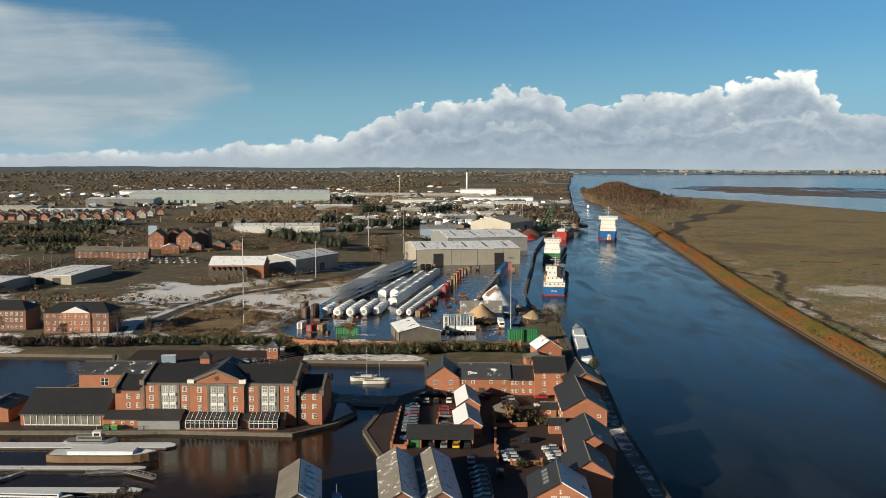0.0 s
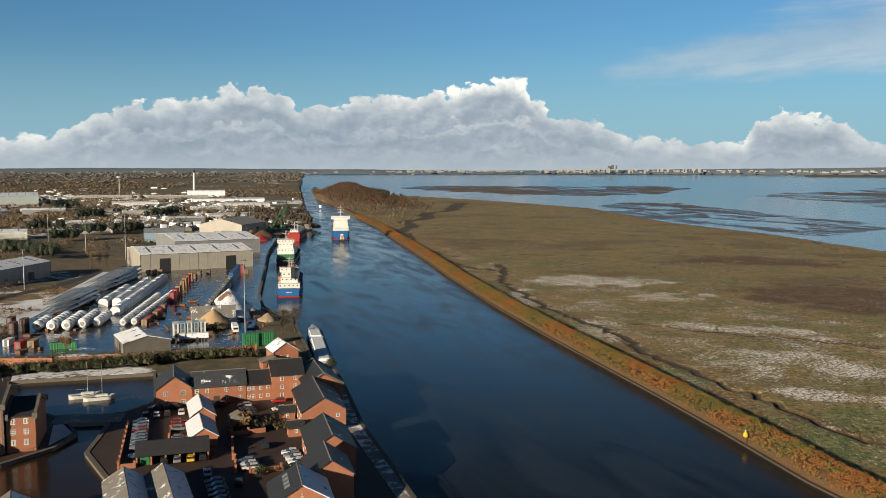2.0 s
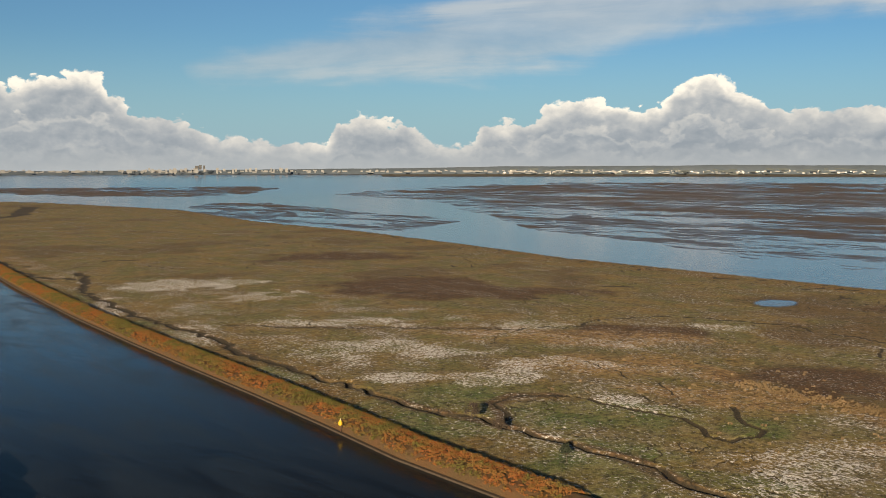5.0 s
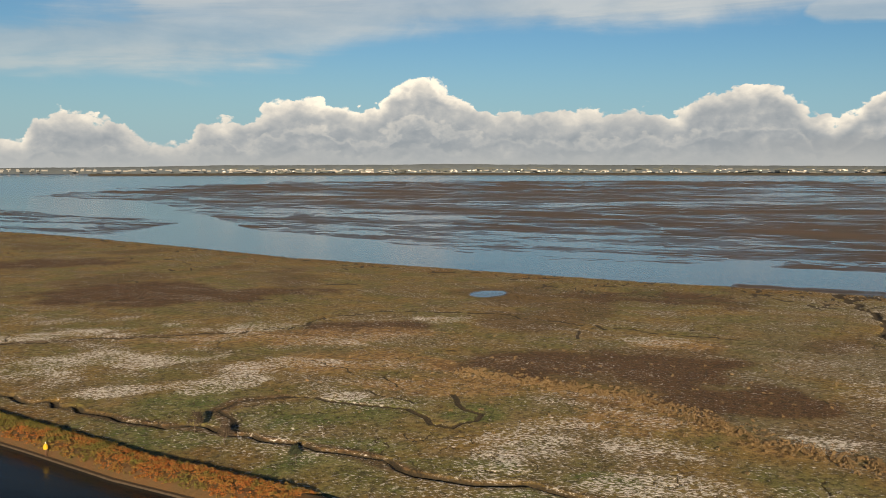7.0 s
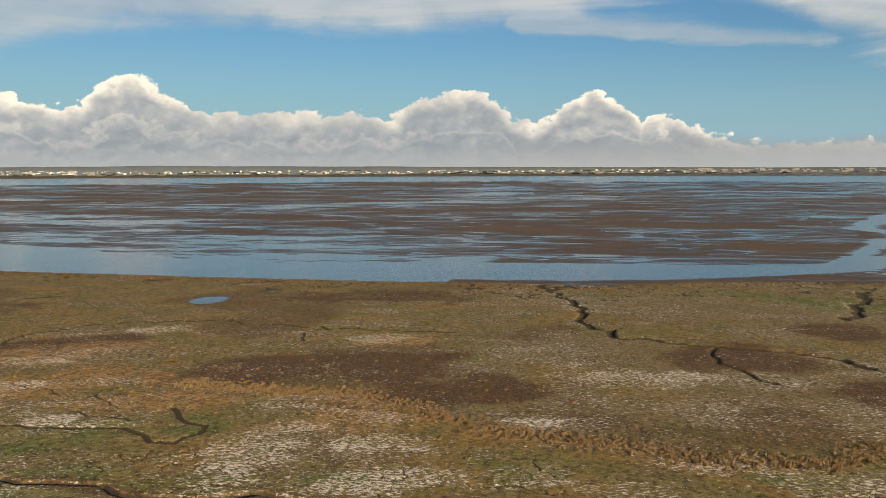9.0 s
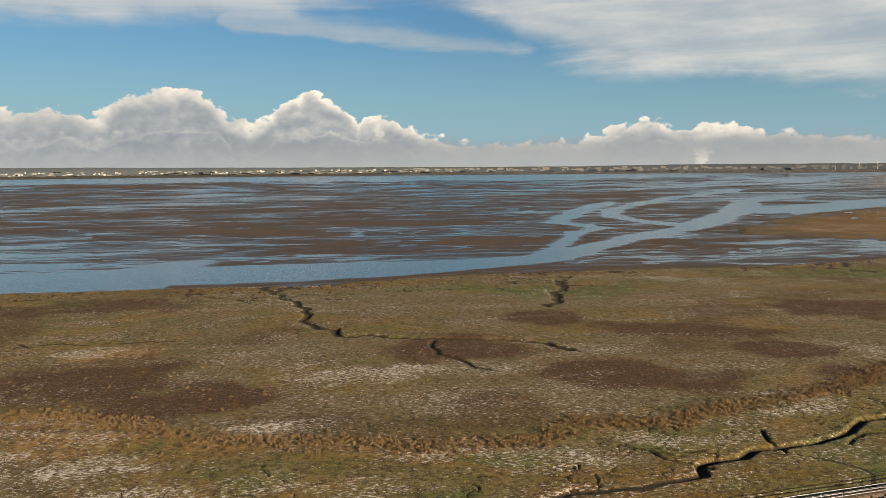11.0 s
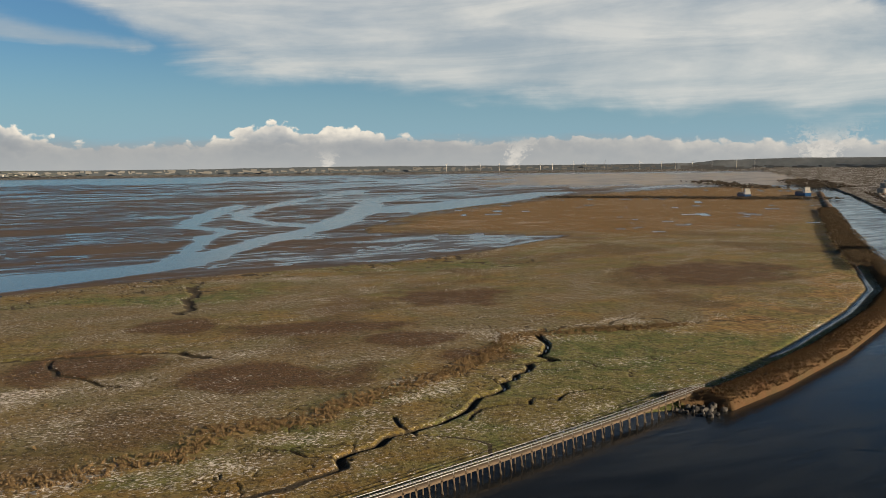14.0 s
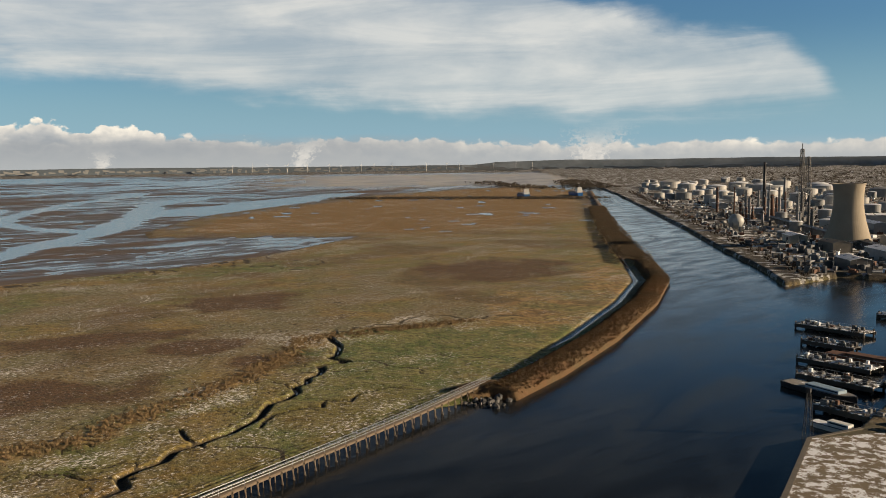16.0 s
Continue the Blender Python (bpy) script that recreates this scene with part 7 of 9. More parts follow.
ORANGE_BOX = paint("tan_crate", (0.42, 0.24, 0.11), (0.34, 0.20, 0.10), 0.5, 4, 0.8)
for i, (xx, yy, m, n) in enumerate(((-11, 404, ORANGE_BOX, 1), (-9.5, 412, RED, 1), (-7, 424, ORANGE_BOX, 1), (-5.6, 433, RED, 1), (-3.8, 444, ORANGE_BOX, 1), (1.0, 470, RED, 2), (2.5, 482, RED, 2), (4.2, 495, ORANGE_BOX, 2), (6.5, 516, ORANGE_BOX, 2), (8.2, 530, ORANGE_BOX, 2), (10, 543, RED, 2),
                                    (12, 556, ORANGE_BOX, 2), (14.5, 570, ORANGE_BOX, 1), (18, 586, TIMBER, 1), (24, 590, TIMBER, 1), (-14, 600, ORANGE_BOX, 1), (-10, 600, ORANGE_BOX, 1), (-6, 600, ORANGE_BOX, 1), (43, 590, RED, 2), (46, 590, RED, 2), (48, 586, ORANGE_BOX, 1), (-60, 404, RUST, 2), (-63, 395, RUST, 2), (-61, 372, WHITE, 1), (-56, 366, RED, 1), (-51.5, 366, ORANGE_BOX, 1), (-66, 410, RUST, 2))):
    container(xx, yy, -10 + rnd.uniform(-4, 4), m, None, n, "stacked crates and containers in the dock yard")
for k in range(5):
    container(1.5 + 2.7 * k, 374 + 0.4 * k, 0, WRAP_BLUE if k % 2 else WHITE, None, 2, "pale blue tank containers side by side")
container(-38, 358, 90, GREEN, None, 1, "long green trailer container"), container(-41.5, 358, 90, GREEN, None, 1, "long green trailer container")
container(29, 341, 96, GREEN, None, 2, "green container by the brick wall"), container(35, 342.5, 96, GREEN, None, 2, "green container by the brick wall")


def lorry(x, y, rot, label):
    ob = thing("lorry", x, y, TOWN + 0.02, rot, label, "lorry")
    part("trailer", quick_box(-1.2, 1.2, -7, 1.5, 1.0, 3.0), PALE, ob)
    bm = B()
    ext(bm, [(2.0, 0.6), (4.4, 0.6), (4.4, 2.0), (4.0, 3.2), (2.0, 3.2)], "x", -1.15, 1.15)
    c = part("cab", bm, WHITE, ob)
    part("windscreen", quick_box(-1.0, 1.0, 4.22, 4.42, 1.7, 2.5), GLASS, c)
    for yy in (-6, -4.8, -3.6, 1.0, 3.4):
        for s in (-1.0, 1.0):
            bm = B()
            rod(bm, (s - 0.15, yy, 0.5), (s + 0.15, yy, 0.5), 0.5, 10)
            part("wheel", bm, RUBBER, ob)


lorry(7, 360, 90, "flatbed lorry parked by the containers")
lorry(25.5, 374, 180, "white lorry facing the dock gate")
car_k = 0
for xx, yy, r, k in ((-200, 400, 20, 1), (-192, 402, 20, 0), (-185, 440, 80, 5), (-180, 445, 80, 1), (-210, 440, 70, 3)):
    car(xx, yy, r, k)
for k in range(40):
    car(rnd.uniform(-10, 130), rnd.uniform(1090, 1330), rnd.choice((5, 95)), rnd.choice((0, 1, 1, 3, 5)))


# salt store: concrete bays with heaps
def heap(name, x, y, rx, ry, h, m, label, seed):
    r = random.Random(seed)
    bm = B()
    n, rings = 20, []
    for i in range(7):
        u = i / 6
        rings.append([bm.verts.new((math.cos(2 * math.pi * k / n) * rx * (1 - u) * (1 + 0.12 * r.uniform(-1, 1)), math.sin(2 * math.pi * k / n) * ry * (1 - u) * (1 + 0.12 * r.uniform(-1, 1)), h * u ** 0.9 - 0.1)) for k in range(n)])
    for a, b_ in zip(rings, rings[1:]):
        for k in range(n):
            bm.faces.new([a[k], a[(k + 1) % n], b_[(k + 1) % n], b_[k]])
    bm.faces.new(rings[0])
    return single(name, bm, m, label, "mound", pose(x, y, TOWN), smooth=True)


heap("salt_mound", 27, 432, 12, 30, 11, paint("snowy_heap", (0.20, 0.11, 0.07), (0.14, 0.08, 0.06), 0.2, 2, 0.9, snow=0.75, snow_scale=0.1), "tall dark heap under snow behind bay walls", 3)
heap("cargo_mound", 17.6, 392, 9, 11, 7.6, paint("tan_heap", (0.52, 0.36, 0.20), (0.44, 0.30, 0.17), 0.2, 3, 0.95), "tan heap of loose cargo in a bay", 4)
bay = thing("storage_bay", 18, 404, TOWN, 0, "grey concrete storage bay with high walls", "storage bay")
part("bay_wall", quick_box(-9.5, 10, -0.5, 0.5, 0, 7.0), GREY_CONCRETE, bay)
part("bay_wall", quick_box(-9.5, -8.6, 0.5, 16, 0, 5), GREY_CONCRETE, bay)
w = thing("bay_wall_row", 16, 420, TOWN, -9.5, "long row of precast concrete bay walls", "wall")
for k in range(20):
    part("wall_block", quick_box(-1.2, 1.2, 8 * k, 8 * k + 7.9, 0, 5.2 if k < 14 else 7), GREY_CONCRETE if k < 14 else BLUE, w)
d = thing("wheel_loader", 18.5, 381, TOWN + 0.02, 20, "yellow wheel loader in front of the heap", "loader")
part("chassis", quick_box(-1.1, 1.1, -2.4, 2.0, 0.8, 1.9), YELLOW, d)
part("cab", quick_box(-0.8, 0.8, -0.6, 0.9, 1.9, 3.2), GLASS, d)
part("bucket", quick_box(-1.4, 1.4, 2.8, 4.0, 0.1, 1.1), STEEL, d)
for sx in (-1.1, 1.1):
    for sy in (-1.6, 1.5):
        bm = B()
        rod(bm, (sx - 0.25, sy, 0.75), (sx + 0.25, sy, 0.75), 0.75, 12)
        part("wheel", bm, RUBBER, d)


# lamp masts, chimneys, towers
def mast(x, y, h, label="tall grey floodlight mast", z=TOWN, r=0.28):
    ob = thing("lamp_mast", x, y, z, 0, label, "lamp mast", "lamp masts")
    bm = B()
    rod(bm, (0, 0, -0.3), (0, 0, h), r, 8, r * 0.5)
    part("pole", bm, GALV, ob)
    for k in range(4):
        a = k * math.pi / 2
        part("floodlight", quick_box(math.cos(a) * 0.9 - 0.3, math.cos(a) * 0.9 + 0.3, math.sin(a) * 0.9 - 0.3, math.sin(a) * 0.9 + 0.3, h - 0.5, h), STEEL, ob)
    return ob


for xx, yy, h in ((-88.4, 382, 39), (-80, 544, 23), (28.5, 359, 32), (-32, 700, 34), (-66, 770, 30), (-105, 860, 30), (15, 1010, 30), (95, 1060, 40), (100, 1090, 42), (90, 1040, 38), (40, 1130, 34)):
    mast(xx, yy, h)
for xx, yy in ((-268, 520), (-272, 600), (-270, 660), (-274, 740), (-290, 800), (-268, 560), (-292, 470), (-296, 640), (-300, 720), (-240, 1120), (-200, 1230), (-120, 1270), (-60, 1300)):
    m = mast(xx, yy, 11, "slender grey roadside lamp post", TOWN, 0.14)
sgn = thing("road_sign", -268, 800, TOWN, 0, "large blue road sign on two posts", "road sign")
part("panel", quick_box(-4, 4, -0.1, 0.1, 7, 16), WRAP_BLUE, sgn)
for s in (-3, 3):
    bm = B()
    rod(bm, (s, 0.2, 0), (s, 0.2, 15), 0.25, 6)
    part("post", bm, STEEL, sgn)
for xx, yy, h, r, m, lab in ((67, 2440, 60, 3.4, WHITE, "white factory chimney with dark rim"), (-115, 2300, 46, 2.0, CREAM, "pale concrete water tower")):
    c = thing("chimney" if h > 50 else "water_tower", xx, yy, TOWN, 0, lab, "tower")
    bm = B()
    lathe(bm, [(r, -1), (r * 0.75, h)], 14)
    part("shaft", bm, m, c, smooth=True)
    bm = B()
    lathe(bm, [(r * 1.0, h), (r * (0.8 if h > 50 else 3.2), h + 2), (r * (0.8 if h > 50 else 3.2), h + 6), (r * 0.5, h + 7)], 14)
    part("head", bm, BLACK if h > 50 else CREAM, c)


# ---- ships ----
def ship(name, label, x, y, rot, length, beam, deck, colour, houses, masts, hatches=(), red=True):
    ob = thing(name, x, y, SEA, rot, label, "ship", "ships")
    bm = B()
    hull_mesh(bm, length, beam, deck, -1.0, 1.8, 0.2, 0.06, 22, 0.82)
    part("hull", bm, colour, ob)
    if red:
        bm = B()
        hull_mesh(bm, length * 1.002, beam * 1.01, 0.7, -1.2, 0.0, 0.2, 0.06, 22, 0.82)
        part("boot_topping", bm, RED, ob)
    bm = B()
    hull_mesh(bm, length * 0.97, beam * 0.94, deck + 0.08, deck - 0.2, 1.8, 0.2, 0.06, 22, 0.82)
    part("deck", bm, RUST, ob)
    for y0, y1, w, z0, z1, m in houses:
        bm = B()
        box(bm, -w / 2, w / 2, y0, y1, deck + z0, deck + z1)
        h = part("deckhouse", bm, m, ob)
        if z1 - z0 > 1.5:
            n = max(2, int(w / 2.2))
            for k in range(n):
                xk = -w / 2 + w * (k + 0.5) / n
                part("porthole", quick_box(xk - 0.35, xk + 0.35, y0 - 0.04, y0 + 0.02, deck + z1 - 1.3, deck + z1 - 0.6), GLASS, h)
            bm = B()
            for s in (-1, 1):
                rod(bm, (s * w / 2, y0, deck + z1 + 1), (s * w / 2, y1, deck + z1 + 1), 0.05, 4)
            rod(bm, (-w / 2, y0, deck + z1 + 1), (w / 2, y0, deck + z1 + 1), 0.05, 4)
            for k in range(6):
                xk = -w / 2 + w * k / 5
                rod(bm, (xk, y0, deck + z1), (xk, y0, deck + z1 + 1), 0.04, 4)
            part("handrail", bm, WHITE, h)
    for y0, y1, w, h in hatches:
        part("hatch_cover", quick_box(-w / 2, w / 2, y0, y1, deck, deck + h), STEEL, ob)
    for yy, z0, h in masts:
        bm = B()
        rod(bm, (0, yy, deck + z0), (0, yy, deck + z0 + h), 0.3, 6, 0.15)
        rod(bm, (-beam * 0.2, yy, deck + z0 + h * 0.6), (beam * 0.2, yy, deck + z0 + h * 0.6), 0.15, 5)
        rod(bm, (-beam * 0.12, yy, deck + z0 + h * 0.8), (beam * 0.12, yy, deck + z0 + h * 0.8), 0.12, 5)
        part("mast", bm, WHITE, ob)
    return ob


s1 = ship("coaster", "blue-hulled coaster with white superstructure moored at the quay", 69.5, 528, -9, 86, 14.5, 4.2, BLUE,
          [(-40, -26, 12.0, 0, 3.0, WHITE), (-36, -26, 9.5, 3.0, 6.0, WHITE), (-34, -27, 8.5, 6.0, 8.8, WHITE), (-33, -28, 10.5, 8.8, 11.4, WHITE)], [(-30, 11.4, 6), (36, 0, 9), (-22, 0, 12)], [(-22, 6, 10, 2.2), (8, 34, 10, 2.2)])
part("funnel", quick_box(1.2, 3.6, -38, -34, 10.0, 16.0), BLACK, s1)
bm = B()
rod(bm, (-5.2, -35, 9.6), (-5.2, -31, 9.6), 1.0, 10)
part("lifeboat", bm, ORANGE, s1)
bm = B()
for k in range(6):
    box(bm, -1.6 + 0.55 * k, -1.2 + 0.55 * k, -43.35, -42.9, 2.6, 3.1)
part("stern_lettering", bm, WHITE, s1)
s2 = ship("coaster", "green-decked coaster with white deckhouse moored astern", 90, 690, -11, 92, 15, 5.0, BLACK,
          [(-44, -30, 12.5, 0, 3.5, GREEN), (-42, -30, 12.0, 3.5, 7.5, WHITE), (-40, -31, 10.5, 7.5, 11.5, WHITE), (-39, -32, 12.5, 11.5, 14.0, WHITE)], [(-35, 14, 7), (40, 0, 10), (-25, 0, 16)], [(-24, 4, 11, 2.5), (7, 36, 11, 2.5)])
s3 = ship("coaster", "bright red ship moored at the far quay", 128, 910, -14, 80, 15, 6.0, RED, [(-38, -24, 11, 0, 2.5, RED), (-36, -27, 8, 2.5, 5, WHITE), (26, 34, 8, 0, 3, GREEN)], [(-30, 5, 8), (0, 0, 12)], [(-20, 20, 11, 3)])
s4 = ship("cargo_ship", "blue cargo ship with white bridge under way in the canal", 176, 928, -10, 112, 18.5, 8.5, BLUE,
          [(-53, -38, 16, 0, 4, WHITE), (-51, -39, 14.5, 4, 8, WHITE), (-50, -40, 14, 8, 12, WHITE), (-48, -41, 19, 12, 15, WHITE)], [(-44, 15, 11), (-46, 15, 6), (50, 0, 9)], [(-34, 0, 13, 3), (4, 40, 13, 3)])
boat("tug_boat", "small black and white tug astern of the cargo ship", 164.5, 858, -8, 16, 6.0, BLACK, RUST, [(-4, 4, 3.6, 2.2, WHITE), (-1, 3, 2.8, 5.0, WHITE), (-4.5, -3, 1.4, 4.2, ORANGE)], 8, 1.8)
# crane and scrap on the far quay
for cx, cy, ch in ((104, 960, 26), (112, 985, 24), (128, 1040, 34)):
    c = thing("quay_crane", cx, cy, TOWN, rnd.uniform(0, 360), "green lattice crane on the quay", "crane")
    bm = B()
    box(bm, -2, 2, -2.6, 2.6, 1.2, 4.4)
    part("crane_cab", bm, GREEN, c)
    part("tracks", quick_box(-2.4, 2.4, -3, 3, 0, 1.2), BLACK, c)
    bm = B()
    for s in (-0.6, 0.6):
        for q in (-0.6, 0.6):
            rod(bm, (s, 2 + q, 3), (s * 0.3, 14 + q * 0.3, ch), 0.12, 4)
    part("jib", bm, GREEN, c)
heap("scrap_mound", 92, 905, 14, 26, 7, RUST, "heap of rusty scrap on the quay", 8)
heap("scrap_mound", 86, 860, 10, 16, 5, RED, "heap of red scrap on the quay", 9)
heap("rubble_mound", 37, 418, 6, 10, 3.0, paint("rubble", (0.30, 0.24, 0.18), (0.18, 0.15, 0.12), 0.5, 3, 0.9, snow=0.3), "heap of rubble by the canal wall", 10)
heap("rubble_mound", 42, 400, 5, 7, 3.4, paint("sand_heap", (0.40, 0.30, 0.19), (0.30, 0.23, 0.15), 0.5, 3, 0.9), "heap of sand by the canal wall", 11)
rail("dock_fence", [(44, 405), (44.5, 440), (46.2, 487), (60.5, 600), (78.5, 740)], TOWN, 1.4, RUST, "rusty iron fence along the quayside", 6, 2)

# ---- trestle jetty beside the marsh ----
def trestle():
    line = [(180.5, -203), (172, -163), (166, -128), (158, -78), (151, -28), (146.5, 20), (143, 70)]
    ob = thing("trestle_jetty", 166, -128, 0, 0, "long timber trestle jetty with pale handrails and raking piles", "jetty", kind="structure")
    o = Vector((166, -128, 0))
    pile, rake = B(), B()
    rod(pile, (0, 0, -4.5), (0, 0, 1.9), 0.15, 6)
    rod(rake, (-1.6, 0, -4.5), (0.3, 0, 1.4), 0.12, 6)
    pile, rake = data("pile", pile, TRESTLE_WOOD), data("raking_pile", rake, TRESTLE_WOOD)
    post = B()
    rod(post, (0, 0, 2.0), (0, 0, 3.15), 0.06, 5)
    post = data("post", post, GALV)
    beam = data("cross_beam", quick_box(-1.5, 1.5, -0.15, 0.15, 1.45, 1.75), TRESTLE_WOOD)
    for (ax, ay), (bx, by) in zip(line, line[1:]):
        a, b_ = Vector((ax, ay, 0)) - o, Vector((bx, by, 0)) - o
        d = (b_ - a).normalized()
        s = Vector((d.y, -d.x, 0))          # towards the marsh
        n = int((b_ - a).length / 3.6)
        turn = math.degrees(math.atan2(s.y, s.x))
        for k in range(n):
            p = a.lerp(b_, k / n)
            m = Matrix.Translation(p) @ pose(0, 0, 0, 0, 0, turn)
            placed("pile", pile, ob, m @ Matrix.Translation((-1.1, 0, 0))), placed("pile", pile, ob, m @ Matrix.Translation((1.1, 0, 0)))
            placed("raking_pile", rake, ob, m @ Matrix.Translation((-1.3, 0.3, 0)))
            placed("cross_beam", beam, ob, m)
            for e in (-0.9, 0.9):
                placed("post", post, ob, m @ Matrix.Translation((e, 0, 0)))
        for e, w, z0, z1, nm, mt in ((0, 0.85, 1.75, 1.93, "deck_boards", TRESTLE_WOOD), (-0.98, 0.12, 1.3, 1.85, "side_beam", TRESTLE_WOOD), (0.98, 0.12, 1.3, 1.85, "side_beam", TRESTLE_WOOD)):
            q = [a + s * (e - w), b_ + s * (e - w), b_ + s * (e + w), a + s * (e + w)]
            bm = B()
            ext(bm, [(v.x, v.y) for v in q], "z", z0, z1)
            part(nm, bm, mt, ob)
        for e in (-0.9, 0.9):
            for h in (2.55, 3.15):
                bm = B()
                rod(bm, a + s * e + Vector((0, 0, h)), b_ + s * e + Vector((0, 0, h)), 0.07, 5)
                part("handrail", bm, GALV, ob)
        bm = B()
        rod(bm, a + s * 1.5 + Vector((0, 0, 1.4)), b_ + s * 1.5 + Vector((0, 0, 1.4)), 0.22, 7)
        part("pipeline", bm, TRESTLE_WOOD, ob)


trestle()
# navigation mark on the bank
b = thing("navigation_mark", 140.5, 186.5, 0.3, 0, "yellow navigation beacon on the canal bank", "beacon")
bm = B()
rod(bm, (0, 0, -1.5), (0, 0, 1.2), 0.12, 6)
part("pile", bm, RUST, b)
bm = B()
lathe(bm, [(0.6, 1.0), (0.6, 1.7), (0.25, 2.3)], 10)
part("marker", bm, YELLOW, b)
bm = B()
lathe(bm, [(0.12, 2.3), (0.12, 2.7), (0.05, 2.85)], 8)
part("lantern", bm, WHITE, b)
boulders = []
for k in range(34):
    boulders.append((166 + rnd.gauss(0, 3) , -199 + rnd.gauss(0, 4)))
bm = B()
for bx, by in boulders:
    r0 = rnd.uniform(0.5, 1.3)
    ret = bmesh.ops.create_icosphere(bm, subdivisions=1, radius=r0, matrix=pose(bx + 6.5, by + 5, -1.3 + rnd.uniform(-0.3, 0.7), rnd.uniform(0, 90), rnd.uniform(0, 90), 0))
    for v in ret["verts"]:
        v.co += Vector((rnd.uniform(-1, 1), rnd.uniform(-1, 1), rnd.uniform(-1, 1))) * r0 * 0.22
single("rock_armour", bm, paint("wet_rock", (0.06, 0.06, 0.06), (0.11, 0.11, 0.11), 0.6, 5, 0.5, snow=0.12), "wet grey boulders at the end of the bank", "rocks", kind="stuff")

# ---- the wharf and jetties on the town side ----
slab("wharf", [(58, -60), (72.8, -170), (83.6, -212), (72, -228), (20, -236), (-30, -200), (-30, -60)], -4, TOWN + 0.05, paint("snowy_wharf", (0.16, 0.13, 0.09), (0.22, 0.17, 0.11), 0.08, 4, 0.9, vary=0, snow=0.58, snow_scale=0.45), "snow-dusted wharf of rough ground")
quay_wall("wharf_edge", [(58.3, -60), (73, -170), (83.8, -212), (77, -229)], "pale concrete wharf edge", GREY_CONCRETE)


WET_DECK = paint("wet_jetty_deck", (0.05, 0.045, 0.04), (0.08, 0.07, 0.06), 0.5, 4, 0.6, snow=0.58, snow_scale=0.6)


DARK_GEAR = paint("dark_gear", (0.07, 0.065, 0.06), (0.11, 0.10, 0.09), 0.5, 4, 0.7, snow=0.3)


def jetty(x0, y0, x1, y1, w, label, z=1.0, clutter=6):
    ob = thing("jetty", x0, y0, 0, math.degrees(math.atan2(y1 - y0, x1 - x0)), label, "jetty")
    ln = math.hypot(x1 - x0, y1 - y0)
    part("deck", quick_box(0, ln, -w / 2, w / 2, z - 0.3, z), WET_DECK, ob)
    for k in range(int(ln / 5) + 1):
        for s in (-1, 1):
            bm = B()
            rod(bm, (k * 5, s * w * 0.42, -5), (k * 5, s * w * 0.42, z + 0.6), 0.35, 7)
            part("pile", bm, TIMBER_DARK, ob)
    for s in (-1, 1):
        part("fender", quick_box(0, ln, s * w / 2 - 0.15, s * w / 2 + 0.15, z - 1.6, z - 0.2), TIMBER_DARK, ob)
        bm = B()
        rod(bm, (0, s * w * 0.47, z + 1.1), (ln, s * w * 0.47, z + 1.1), 0.06, 4)
        for k in range(int(ln / 3) + 1):
            rod(bm, (k * 3, s * w * 0.47, z), (k * 3, s * w * 0.47, z + 1.1), 0.05, 4)
        part("handrail", bm, GALV, ob)
    for k in range(clutter):
        a, c = rnd.uniform(1, ln - 2), rnd.uniform(-w * 0.3, w * 0.3)
        part("deck_gear", quick_box(a, a + rnd.uniform(0.6, 2.2), c - 0.5, c + 0.5, z, z + rnd.uniform(0.5, 1.8)), rnd.choice((STEEL, RUST, DARK_GEAR, BLACK, SNOW)), ob)


for a in ((148, -372, 118, -366, 9, "dark timber jetty cluttered with dock gear"), (133, -337, 112, -333, 5, "low timber jetty with snow on its deck"), (122, -307, 96, -303, 9, "dark timber jetty cluttered with dock gear"),
          (113, -283, 88, -279, 8, "white-railed jetty with snow on its deck"), (95, -249, 74, -244, 6, "low dark jetty by the wharf"), (130, -415, 100, -420, 7, "far timber jetty with dock gear")):
    jetty(*a, clutter=14)
boat("barge", "dark steel barge lying at the jetties", 103, -318, 80, 30, 8, RUST, RUST, [(-8, 8, 5, 1.0, RUST)], 0, 1.8)
boat("workboat", "snow-topped white workboat by the wharf", 83, -231, 75, 16, 4, WHITE, SNOW, [(-3, 3, 2.6, 1.4, WHITE)], 0, 1.2)
boat("barge", "dark steel barge lying at the jetties", 101, -266, 70, 26, 7, BLACK, DECK, [(-4, 8, 4, 1.2, WRAP_BLUE)], 0, 1.6)
for k in range(9):
    car(70 - 2.6 * (k % 5), -232 - 6 * (k // 5), 20, rnd.choice((0, 1, 1, 5)))
lm = thing("lattice_light", 88, -222, TOWN, 0, "dark lattice navigation light tower", "light tower")
bm = B()
for sx in (-1, 1):
    for sy in (-1, 1):
        rod(bm, (sx, sy, -2.5), (sx * 0.35, sy * 0.35, 9), 0.10, 4)
for k in range(6):
    z0, z1 = -1 + 1.7 * k, 0.7 + 1.7 * k
    f0, f1 = 1 - 0.65 * (z0 + 2.5) / 11.5, 1 - 0.65 * (z1 + 2.5) / 11.5
    for a, c in (((-1, -1), (1, -1)), ((1, -1), (1, 1)), ((1, 1), (-1, 1)), ((-1, 1), (-1, -1))):
        rod(bm, (a[0] * f0, a[1] * f0, z0), (c[0] * f1, c[1] * f1, z1), 0.06, 4)
part("lattice", bm, BLACK, lm)
part("lantern", quick_box(-0.5, 0.5, -0.5, 0.5, 9, 10), BLACK, lm)

